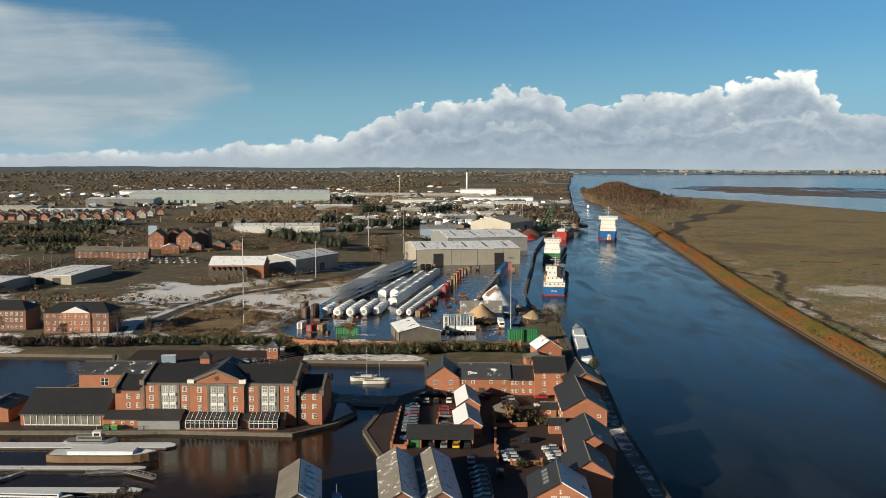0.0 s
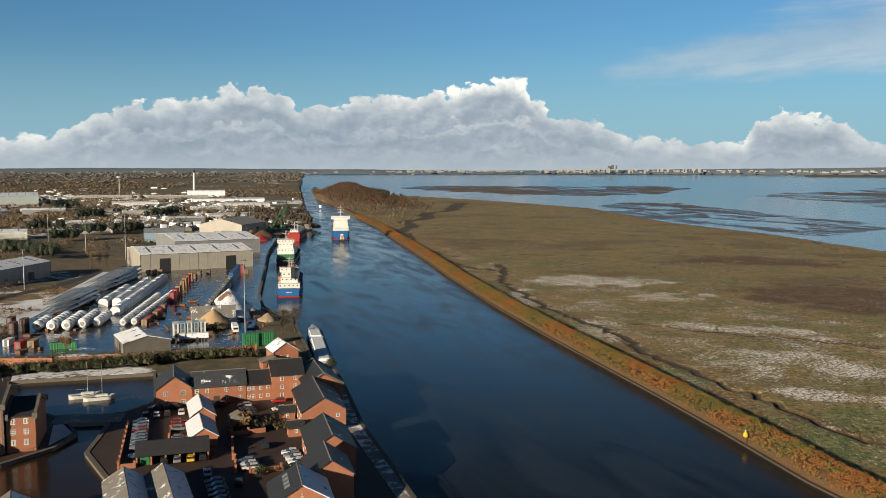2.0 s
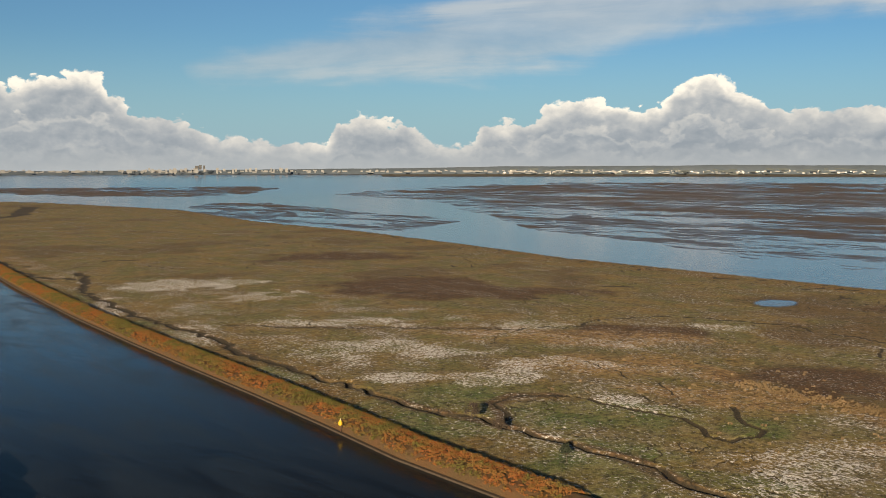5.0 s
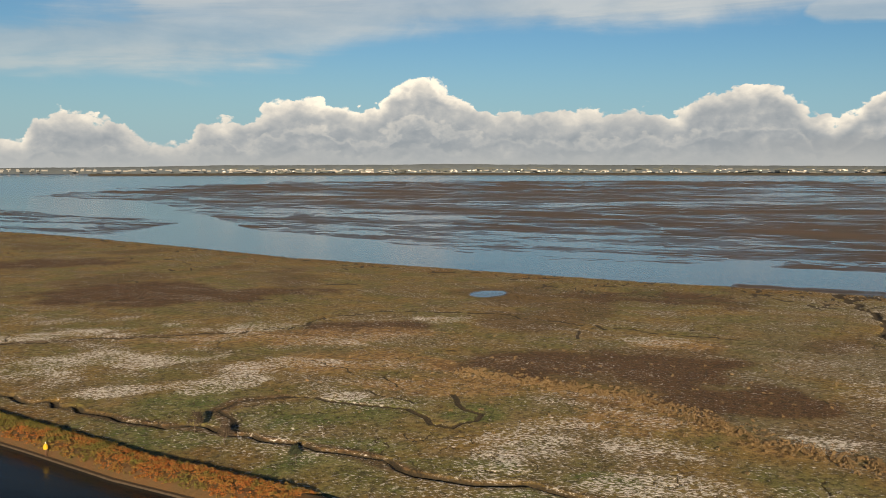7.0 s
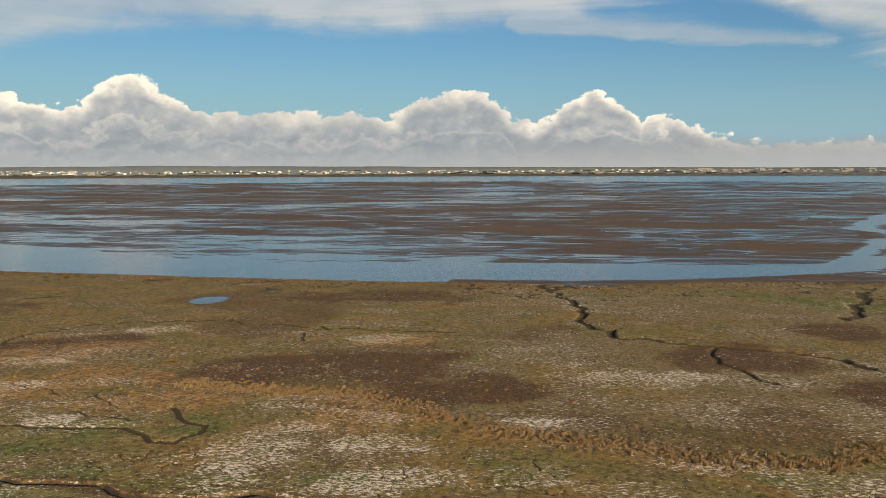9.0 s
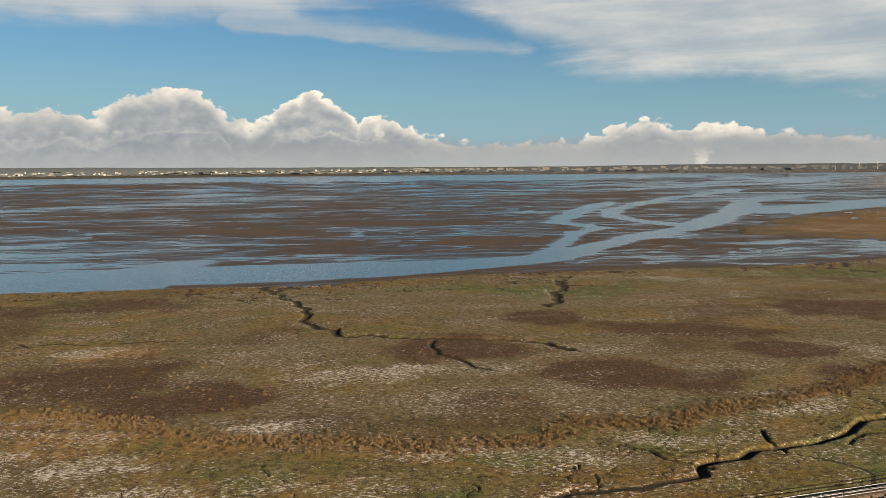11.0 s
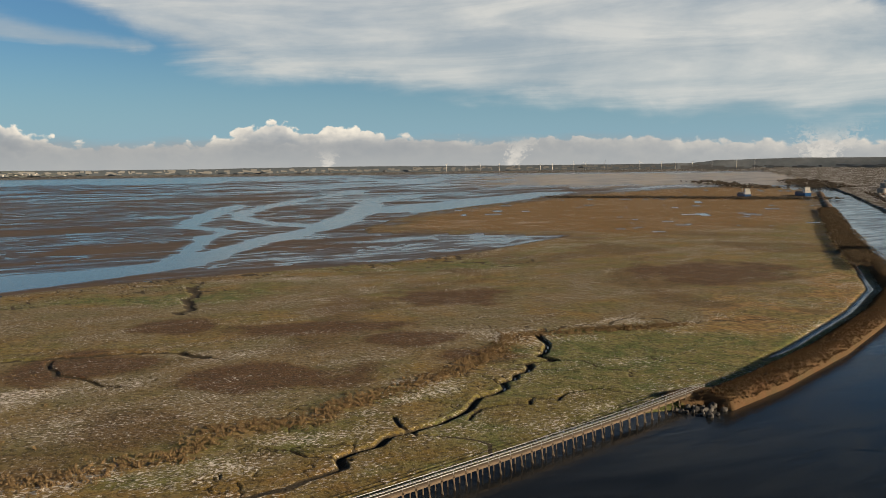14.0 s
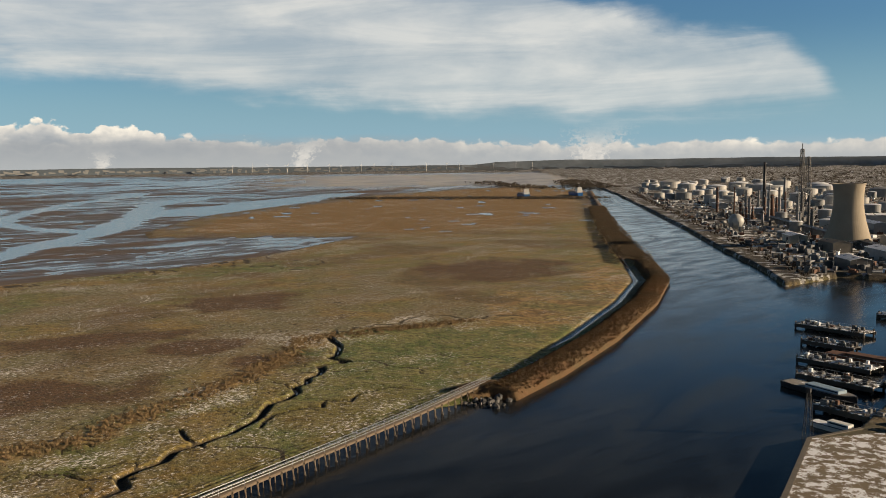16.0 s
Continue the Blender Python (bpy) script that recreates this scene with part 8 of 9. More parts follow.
# ---- cooling tower and refinery ----
def cooling_tower():
    ob = thing("cooling_tower", 249.5, -729, TOWN, 0, "tan concrete cooling tower with a flared base", "cooling tower")
    bm = B()
    prof = []
    for k in range(17):
        z = 4.0 + 45.5 * k / 16
        prof.append((11.2 * math.sqrt(1 + ((z - 38) / 26.5) ** 2), z))
    inner = [(r - 0.5, z) for r, z in prof[::-1]]
    lathe(bm, prof + [(prof[-1][0] + 0.45, 49.5), (prof[-1][0] + 0.45, 50.3), (prof[-1][0] - 0.5, 50.3)] + inner, 56, cap=False)
    part("shell", bm, CONCRETE, ob, smooth=False)
    r0 = prof[0][0]
    bm = B()
    lathe(bm, [(r0 + 0.9, 0.3), (r0 + 0.9, 2.2), (r0 + 0.2, 2.6)], 48)
    part("basin", bm, GREY_CONCRETE, ob)
    leg = B()
    rod(leg, (r0 + 0.3, 0, 2.2), (r0, 1.2, 4.3), 0.3, 5), rod(leg, (r0 + 0.3, 0, 2.2), (r0, -1.2, 4.3), 0.3, 5)
    leg = data("leg", leg, GREY_CONCRETE)
    for k in range(28):
        placed("leg", leg, ob, pose(0, 0, 0, 0, 0, 360 / 28 * k))
    bm = B()
    lathe(bm, [(r0 + 0.35, 4.2), (r0 + 0.35, 5.4), (r0 - 0.2, 5.6)], 48, cap=False)
    part("ring_beam", bm, GREY_CONCRETE, ob)


cooling_tower()
SHORE_U, SHORE_N = Vector((0.575, -0.818)), Vector((-0.818, -0.575))


def inland(u, v):
    """A place u metres along the refinery's shore and v metres inland."""
    p = Vector((225, -535)) + SHORE_U * u + SHORE_N * v
    return p.x, p.y


def tank(x, y, r, h, m, label, dome=False):
    ob = thing("storage_tank", x, y, TOWN + lift_at(x, y), rnd.uniform(0, 360), label, "storage tank", "refinery tanks")
    bm = B()
    lathe(bm, [(r, -0.5), (r, h)], 28)
    part("shell", bm, m, ob)
    bm = B()
    lathe(bm, [(r + 0.15, h), (r + 0.15, h + 0.3), (r * 0.6, h + r * 0.12), (0.2, h + r * 0.18)], 28)
    part("roof", bm, SNOW if rnd.random() < 0.5 else m, ob)
    bm = B()
    for k in range(14):
        a, c = 0.16 * k, 0.16 * (k + 1)
        rod(bm, (math.cos(a) * (r + 0.5), math.sin(a) * (r + 0.5), h * k / 14), (math.cos(c) * (r + 0.5), math.sin(c) * (r + 0.5), h * (k + 1) / 14), 0.3, 4)
    part("stair", bm, STEEL, ob)
    return ob


def column(x, y, h, r, m, label="tall steel refinery column with platforms"):
    ob = thing("process_column", x, y, TOWN, rnd.uniform(0, 360), label, "refinery column", "refinery columns")
    bm = B()
    lathe(bm, [(r, -0.5), (r, h * 0.6), (r * 0.8, h * 0.63), (r * 0.8, h - 1), (0.2, h)], 12)
    part("shaft", bm, m, ob)
    for k in range(3):
        zz = h * (0.35 + 0.25 * k)
        bm = B()
        lathe(bm, [(r * 1.0, zz), (r * 1.7, zz), (r * 1.7, zz + 0.9), (r * 1.6, zz + 0.9)], 10, cap=False)
        part("platform", bm, STEEL, ob)
    return ob


DARK_SHEET = paint("dark_sheet", (0.06, 0.062, 0.065), (0.10, 0.10, 0.10), 0.2, 2, 0.6, snow=0.2)
SILVER = paint("silver_tank_paint", (0.27, 0.28, 0.285), (0.20, 0.21, 0.215), 0.15, 2, 0.5)
WHITE_TANK = paint("white_tank_paint", (0.50, 0.50, 0.48), (0.40, 0.40, 0.385), 0.08, 1.5, 0.5)
for xx, yy, r, h, m in ((394, -838, 0, 0, None),):
    sp = thing("gas_sphere", xx, yy, TOWN, 0, "white gas sphere on legs", "gas sphere")
    bm = B()
    bmesh.ops.create_icosphere(bm, subdivisions=3, radius=7.8, matrix=pose(0, 0, 9))
    part("sphere", bm, WHITE_TANK, sp, smooth=True)
    for k in range(8):
        a = k * math.pi / 4
        bm = B()
        rod(bm, (math.cos(a) * 6.8, math.sin(a) * 6.8, -0.3), (math.cos(a) * 7.4, math.sin(a) * 7.4, 9), 0.4, 6)
        part("leg", bm, STEEL, sp)
for u, v, r, h, m in ((250, 60, 8, 9, SILVER), (330, 90, 9, 14, SILVER), (370, 130, 11, 13, WHITE_TANK), (420, 150, 9, 12, SILVER), (480, 110, 10, 15, SILVER), (520, 170, 13, 16, SILVER), (600, 200, 15, 18, WHITE_TANK), (640, 260, 16, 16, SILVER), (700, 300, 18, 16, WHITE_TANK),
                      (760, 180, 14, 16, WHITE_TANK), (820, 240, 15, 15, SILVER), (880, 320, 18, 16, WHITE_TANK), (930, 200, 16, 15, WHITE_TANK), (900, 420, 22, 17, SILVER), (1010, 260, 18, 16, WHITE_TANK), (1080, 340, 20, 17, WHITE_TANK), (1150, 240, 20, 16, WHITE_TANK), (1230, 330, 22, 17, WHITE_TANK),
                      (1300, 220, 22, 17, WHITE_TANK), (1180, 450, 26, 18, SILVER), (700, 480, 38, 16, SILVER), (560, 420, 32, 14, SILVER), (1400, 300, 26, 18, WHITE_TANK), (1500, 200, 26, 18, WHITE_TANK), (1450, 420, 26, 18, WHITE_TANK), (1600, 320, 28, 18, WHITE_TANK), (1700, 160, 28, 18, WHITE_TANK), (1650, 460, 28, 18, WHITE_TANK),
                      (1780, 300, 30, 18, WHITE_TANK), (1900, 140, 32, 20, WHITE_TANK), (1850, 420, 30, 20, WHITE_TANK), (450, 330, 12, 12, SILVER), (390, 250, 9, 10, WHITE_TANK), (300, 180, 8, 9, SILVER)):
    q = 0.68 if u < 1000 else 0.85
    tank(*inland(u, v), r * q, h * q, m, "pale cylindrical storage tank with a shallow cone roof")
for k in range(64):
    u, v = 820 + 1500 * rnd.random(), 40 + 420 * rnd.random()
    q = rnd.uniform(7, 15)
    tank(*inland(u, v), q, rnd.uniform(9, 15), rnd.choice((WHITE_TANK, WHITE_TANK, SILVER)), "white cylindrical storage tank in the far tank farm")
for k in range(26):
    u, v = 560 + rnd.gauss(0, 1) * 75, 55 + rnd.random() * 90
    column(*inland(u, v), rnd.uniform(14, 44), rnd.uniform(0.9, 2.0), rnd.choice((STEEL, RUST, SILVER, DARK_SHEET)))
for xx, yy, h, r, m, lab in ((575, -1325, 68, 2.6, BLACK, "tall dark refinery chimney"), (430, -1010, 30, 3.2, RUST, "short brown brick refinery stack"), (610, -1490, 42, 2.6, SILVER, "pale steel refinery chimney"), (402, -920, 16, 1.6, SILVER, "pale steel vent stack"), (356, -905, 17, 1.4, SILVER, "pale steel vent stack")):
    c = thing("chimney", xx, yy, TOWN, 0, lab, "chimney")
    bm = B()
    lathe(bm, [(r, -0.5), (r * 0.75, h), (r * 0.55, h), (r * 0.55, h - 2)], 14)
    part("shaft", bm, m, c, smooth=True)
    bm = B()
    lathe(bm, [(r * 0.95, h - 3), (r * 1.25, h - 3), (r * 1.25, h - 2), (r * 0.95, h - 2)], 12, cap=False)
    part("platform", bm, STEEL, c)
for ox, oy, h in ((562, -1440, 89), (556, -1452, 76)):
    lt = thing("flare_tower", ox, oy, TOWN, 8, "tall dark lattice flare tower", "flare tower")
    bm = B()
    w0, n = 5.0, 13
    for sx in (-1, 1):
        for sy in (-1, 1):
            rod(bm, (sx * w0, sy * w0, -0.5), (sx * 2.2, sy * 2.2, h), 0.45, 5)
    for k in range(n):
        f0, f1 = w0 - (w0 - 2.2) * k / n, w0 - (w0 - 2.2) * (k + 1) / n
        for a, c in (((-1, -1), (1, -1)), ((1, -1), (1, 1)), ((1, 1), (-1, 1)), ((-1, 1), (-1, -1))):
            rod(bm, (a[0] * f0, a[1] * f0, h * k / n), (c[0] * f1, c[1] * f1, h * (k + 1) / n), 0.25, 4)
            rod(bm, (a[0] * f1, a[1] * f1, h * (k + 1) / n), (c[0] * f1, c[1] * f1, h * (k + 1) / n), 0.25, 4)
    part("lattice", bm, DARK_SHEET, lt)
    bm = B()
    rod(bm, (0, 0, 0), (0, 0, h + (9 if h > 80 else 1)), 0.7, 7)
    part("flare_pipe", bm, DARK_SHEET, lt)
for u, v, w, d, h, m, rf in ((20, 50, 26, 14, 6, DARK_SHEET, PALE), (60, 85, 40, 16, 8, GREY, PALE), (130, 70, 30, 14, 7, ASBESTOS, ASBESTOS), (150, 130, 36, 20, 9, GREY, ROOF_PALE), (210, 60, 28, 14, 6, CREAM, PALE), (220, 180, 60, 24, 10, DARK_SHEET, DARK_SHEET), (280, 230, 80, 26, 12, DARK_SHEET, PALE),
                             (330, 160, 60, 14, 9, GREY, PALE), (360, 330, 90, 40, 14, DARK_SHEET, ASBESTOS), (90, 180, 50, 30, 9, GREY, ROOF_PALE), (30, 150, 30, 20, 7, BRICK_DARK, PALE), (120, 250, 60, 26, 10, DARK_SHEET, PALE), (250, 330, 60, 30, 12, DARK_SHEET, DARK_SHEET), (430, 210, 50, 20, 10, GREY, PALE), (480, 260, 60, 22, 12, GREY, ROOF_PALE),
                             (620, 120, 40, 16, 8, GREY, PALE), (780, 90, 40, 16, 8, GREY, PALE), (900, 110, 50, 18, 8, GREY, PALE)):
    xx, yy = inland(u, v)
    warehouse("refinery_shed", "industrial shed in the refinery with a snow-streaked roof", xx, yy, rnd.choice((-55, 35, -50)), w, d, h, 1.6, m, rf, [], 6)
for k in range(12):
    xx, yy = inland(10 + 16 * (k % 6), 118 + 5 * (k // 6))
    container(xx, yy, 35, rnd.choice((WHITE, WHITE, GREY)), None, rnd.choice((1, 2, 3)), "stacked white site cabins on the works ground")
pr = thing("pipe_rack", *inland(120, 100), TOWN, -54.9, "long steel pipe rack carrying many pipes", "pipe rack")
for j in range(6):
    bm = B()
    rod(bm, (0, j * 1.1, 6.2), (420, j * 1.1, 6.2), 0.4, 6)
    part("pipe", bm, rnd.choice((SILVER, STEEL, GALV)), pr)
tr = data("trestle", quick_box(-0.3, 0.3, -0.5, 6.2, 0, 5.8), STEEL)
for k in range(36):
    placed("trestle", tr, pr, Matrix.Translation((12 * k, 0, 0)))


def clutter(name, spots, label, m, seed, size=(1, 5), tall=(1, 5), gable=False):
    """Uncountable small plant: joined boxes and pipes of many sizes."""
    r = random.Random(seed)
    bm = B()
    for x, y in spots:
        w, d, h = r.uniform(*size), r.uniform(*size), r.uniform(*tall)
        a = r.uniform(0, 3.14)
        c, s = math.cos(a), math.sin(a)
        q = [(x + c * p - s * t, y + s * p + c * t) for p, t in ((-w, -d), (w, -d), (w, d), (-w, d))]
        z = TOWN + lift_at(x, y)
        if gable:
            lo, hi = [bm.verts.new((*p, z - 0.3)) for p in q], [bm.verts.new((*p, z + h * 0.6)) for p in q]
            e = [bm.verts.new(((q[i][0] + q[j][0]) / 2, (q[i][1] + q[j][1]) / 2, z + h)) for i, j in ((0, 3), (1, 2))]
            for f in (lo, [lo[0], lo[1], hi[1], hi[0]], [lo[2], lo[3], hi[3], hi[2]], [lo[1], lo[2], hi[2], e[1], hi[1]], [lo[3], lo[0], hi[0], e[0], hi[3]], [hi[0], hi[1], e[1], e[0]], [hi[2], hi[3], e[0], e[1]]):
                bm.faces.new(f)
        else:
            ext(bm, q, "z", z - 0.3, z + h)
        if r.random() < 0.3:
            rod(bm, (x, y, z), (x + r.uniform(-4, 4), y + r.uniform(-4, 4), z + h * 1.8), 0.3, 4)
    single(name, bm, m, label, "plant", kind="stuff")


for i, (m, lab, n, tall) in enumerate(((STEEL, "grey steel pipework and plant of the refinery", 620, (1, 4.5)), (DARK_SHEET, "dark plant and sheds of the refinery", 620, (1, 5)), (SILVER, "pale pipes and vessels of the refinery", 260, (1, 4)), (RUST, "rusty plant and scrap of the refinery", 420, (0.8, 3)), (SNOW, "snow lying on the refinery ground", 420, (0.15, 0.4)), (PALE, "pale cabins and plant roofs", 160, (1.5, 3)))):
    spots = [inland(rnd.random() ** 1.5 * 1500 - 10, 14 + rnd.random() ** 1.3 * 420) for _ in range(n)]
    clutter("refinery_plant", spots, lab, m, 40 + i, (0.5, 2.6) if m is not SNOW else (1.5, 5), tall)
spots = [(rnd.uniform(62, 112), rnd.uniform(-520, -250)) for _ in range(240)]
spots = [s for s in spots if s[0] < 82 + (-250 - s[1]) * 0.09]
clutter("dock_clutter", spots[:110], "dark dock gear, sheds and scrap on the quay", DARK_SHEET, 71, (0.6, 3), (0.8, 3.5))
clutter("dock_snow", spots[110:150], "patches of snow on the quay", SNOW, 72, (1.5, 5), (0.1, 0.25))
clutter("dock_gear", spots[150:], "rusty dock gear on the quay", RUST, 73, (0.5, 2.5), (0.8, 3))
spots = [(rnd.gauss(0, 1) * 14 + rnd.uniform(-60, 40), rnd.uniform(352, 470)) for _ in range(120)]
clutter("yard_clutter", [s for s in spots if -58 < s[0] < 40 and abs(s[0] + 22) > 12], "pallets and small plant about the yard", RUST, 74, (0.4, 1.6), (0.4, 1.4))
clutter("works_roofs", [(rnd.uniform(-200, 180), rnd.uniform(1000, 2300)) for _ in range(260)], "far pale roofs and yards of the works", ASBESTOS, 75, (3, 10), (3, 6), True)
clutter("works_roofs", [(rnd.gauss(20, 70), rnd.uniform(1070, 2000)) for _ in range(230)], "white vans, cabins and stores about the works", PALE, 175, (1.2, 5), (1.8, 4.5))
clutter("works_roofs", [(rnd.gauss(10, 80), rnd.uniform(1070, 2000)) for _ in range(90)], "coloured stores and skips about the works", WRAP_BLUE, 176, (1, 3), (1.5, 3))
clutter("works_roofs", [(rnd.uniform(-560, -60), rnd.uniform(1980, 2350)) for _ in range(120)], "far white roofs in rows", WHITE, 177, (4, 16), (3, 7), True)
clutter("works_roofs", [(rnd.uniform(-900, -150), rnd.uniform(850, 2350)) for _ in range(260)], "far brick houses and roofs among trees", ASBESTOS, 76, (3, 7), (5, 8), True)
clutter("works_roofs", [(rnd.uniform(-1100, 100), rnd.uniform(1500, 2900)) for _ in range(160)], "far snowy roofs among trees", PALE, 77, (4, 12), (3, 6), True)

# ships lying beyond the point
for u, lab in ((0, "white tanker lying beyond the point"), (1, "blue coaster lying beyond the point")):
    xx, yy = ((1190, -1500), (1150, -1640))[u]
    ship("tanker", lab, xx, yy, 230, 90, 15, 8, BLUE, [(-42, -28, 12, 0, 6, WHITE), (-40, -30, 10, 6, 12, WHITE)], [(-34, 12, 14), (10, 0, 14)], [(-20, 30, 10, 3)])


# ---- the far shore: hills, towns, turbines ----
def far_ring():
    r, steps = 4880.0, 400
    prof_az = [-180, -34, -27, -20, -10, -2, 6, 14, 18, 24, 30, 40, 48, 56, 62, 68, 76, 84, 92, 100, 108, 114, 120, 128, 134, 138.5, 140, 144, 150, 156, 163, 180]
    prof_el = [0.1, 0.05, 0.07, 0.14, 0.06, 0.10, 0.06, 0.0, -0.06, -0.05, 0.0, 0.10, 0.22, 0.24, 0.30, 0.26, 0.22, 0.15, 0.12, 0.06, 0.05, 0.12, 0.10, 0.06, 0.06, 0.08, 0.24, 0.31, 0.27, 0.32, 0.27, 0.15]
    az = np.linspace(-180, 180, steps * 4)
    el = np.interp(az, prof_az, prof_el) + 0.05 * (vnoise(az * 10, az * 0, 22) - 0.5) + 0.03 * (vnoise(az * 10, az * 0 + 9, 5) - 0.5)
    x, y = np.sin(np.radians(az)) * r, np.cos(np.radians(az)) * r
    bm = B()
    rings = []
    for f, k in ((0.0, 0.985), (0.45, 0.990), (0.8, 0.995), (1.0, 1.0)):
        top = EYE + r * np.tan(np.radians(el))
        z = 42 + (top - 42) * f
        rings.append([bm.verts.new((a * k, c * k, h)) for a, c, h in zip(x, y, z)])
    for a, c in zip(rings, rings[1:]):
        for i in range(len(a) - 1):
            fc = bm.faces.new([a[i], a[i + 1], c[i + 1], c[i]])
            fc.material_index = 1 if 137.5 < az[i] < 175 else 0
    # the blue-grey of distant haze is put into the hills' own colour
    ob = single("far_hills", bm, paint("hazy_wooded_hills", (0.085, 0.115, 0.145), (0.115, 0.145, 0.175), 0.006, 0.03, 0.95, vary=0, bump=0), "hills along the horizon, blue-grey from painted haze, partly snow-dusted", "hills", kind="structure", smooth=True)
    # southern hills: a paler paint for haze as well as for snow
    ob.data.materials.append(paint("hazy_snowy_hills", (0.12, 0.155, 0.185), (0.22, 0.255, 0.285), 0.006, 0.03, 0.95, vary=0, bump=0))


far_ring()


def far_town(name, az0, az1, n, label, m, seed, el=(-0.14, 0.10), size=(3, 26), tall=(2.0, 7.0), r=(4560, 4800)):
    q = random.Random(seed)
    bm = B()
    for _ in range(n):
        a, d = radians(q.uniform(az0, az1)), q.uniform(*r)
        z = EYE + d * math.tan(radians(q.uniform(*el)))
        w, h = q.uniform(*size), q.uniform(*tall)
        x, y = math.sin(a) * d, math.cos(a) * d
        c, s = math.cos(a), math.sin(a)
        ext(bm, [(x + c * p + s * t, y - s * p + c * t) for p, t in ((-w, -3), (w, -3), (w, 3), (-w, 3))], "z", z - h - 4, z)
    single(name, bm, m, label, "far town", kind="stuff")


far_town("far_town", 14, 60, 220, "far white and grey buildings on the opposite shore", SILVER, 81, (-0.12, 0.02), (2, 14), (1.5, 4))
far_town("far_town", 48, 100, 170, "far white sheds on the opposite shore", WHITE, 82, (-0.20, -0.02), (1, 7), (0.8, 2.0))
far_town("far_town", 48, 100, 160, "far grey roofs on the opposite shore", SILVER, 182, (-0.22, 0.0), (2, 16), (0.8, 2.2))
far_town("far_town", 48, 100, 260, "far dark trees and roofs on the opposite shore", paint("far_trees", (0.08, 0.10, 0.105), (0.11, 0.13, 0.135), 0.02, 0.1, 0.95), 83, (-0.26, 0.10), (4, 26), (1.0, 3))
far_town("far_town", 96, 140, 260, "far works on the opposite shore", SILVER, 84, (-0.16, 0.03), (2, 16), (2, 5))
far_town("far_town", -30, 16, 200, "far pale buildings on the wooded horizon", SILVER, 85, (-0.55, -0.05), (2, 12), (1.5, 4), (4300, 4800))
far_town("far_town", 138, 165, 300, "far buildings and snow fields below the hills", SILVER, 86, (-0.42, -0.10), (4, 30), (1.0, 2.4), (4400, 4800))
far_town("far_city", 24, 34, 46, "tall far city buildings on the horizon", SILVER, 87, (0.0, 0.16), (2, 7), (9, 20))
far_town("far_city", 28.2, 29.0, 4, "far cathedral tower on the horizon", DARK_SHEET, 88, (0.2, 0.32), (4, 9), (14, 22))
for k in range(17):
    a = radians(123 + 1.15 * k + rnd.uniform(-0.3, 0.3) + (0.8 if k > 9 else 0))
    d = 4620 + rnd.uniform(-40, 60)
    t = thing("wind_turbine", math.sin(a) * d, math.cos(a) * d, 54, math.degrees(-a) + rnd.uniform(-30, 30), "white wind turbine far off", "wind turbine", "wind turbines")
    bm = B()
    rod(bm, (0, 0, -6), (0, 0, 28), 1.0, 7, 0.6)
    part("tower", bm, WHITE, t)
    part("nacelle", quick_box(-0.9, 0.9, -2.4, 1.6, 27.4, 29.2), WHITE, t)
    p0 = rnd.uniform(0, 2)
    for j in range(3):
        bm = B()
        q = p0 + j * 2.094
        rod(bm, (0, -2.6, 28.3), (math.cos(q) * 15, -2.6, 28.3 + math.sin(q) * 15), 0.7, 4, 0.2)
        part("blade", bm, WHITE, t)

# ---- plants ----
def at_bank(line, step, off, jit):
    """Spots along a line, off to its marsh side."""
    out = []
    for (ax, ay), (bx, by) in zip(line, line[1:]):
        ln = math.hypot(bx - ax, by - ay)
        dx, dy = (bx - ax) / ln, (by - ay) / ln
        for k in range(int(ln / step)):
            s, o = k * step + rnd.uniform(0, step), rnd.uniform(*off)
            out.append((ax + dx * s + dy * o + rnd.uniform(-jit, jit), ay + dy * s - dx * o + rnd.uniform(-jit, jit), o))
    return out


def bank_height(o, w, top=2.3):
    def e(v, lo, hi):
        t = min(1, max(0, (v - lo) / (hi - lo)))
        return t * t * (3 - 2 * t)
    return (2.4 if w > 14 else top) * e(o, 0, 3.5) * e(o, w, w - 6)


NORTH = [p for p in RIGHT_BANK if p[1] > 90 and p[1] < 1500]
SOUTH = [p for p in RIGHT_BANK if -1200 < p[1] < -198]


def bushes(name, spots, w, size, mat, label, per, blade, seed, low=0.15, tall=1.0):
    r = random.Random(seed)
    c, rad = [], []
    for x, y, o in spots:
        s = r.uniform(*size)
        c.append((x, y, bank_height(o, w) + low + s * 0.35 * tall)), rad.append((s, s, s * 0.75 * tall))
    ob = new(name, cloud_mesh(name, c, rad, per, blade, mat, seed, core=0.3))
    return tagged(ob, label, "bushes", kind="stuff")


near_north = [p for p in NORTH if p[1] < 700]
far_north = [p for p in NORTH if p[1] > 600]
def bank_cover(name, rust, gold, olive):
    """Dead bracken that runs into gold grass and olive bramble along the bank."""
    n = shader(name)
    run, mid, small = n.noise(n.pos, 0.045, 4, 0.6, 0.6), n.noise(n.pos, 0.20, 4, 0.6), n.noise(n.pos, 1.1, 3)
    c = n.mix(n.step(run, 0.44, 0.56), rust, gold)
    c = n.mix(n.step(n.math("ADD", mid, n.math("MULTIPLY", n.math("SUBTRACT", run, 0.5), 1.2)), 0.49, 0.62), c, olive)
    c = n.mix(n.lin(small, 0.3, 0.7, 0.0, 0.4), c, n.mix(0.5, c, (0.05, 0.035, 0.015)))
    return finish(n, c, 0.95, spec=0.2)


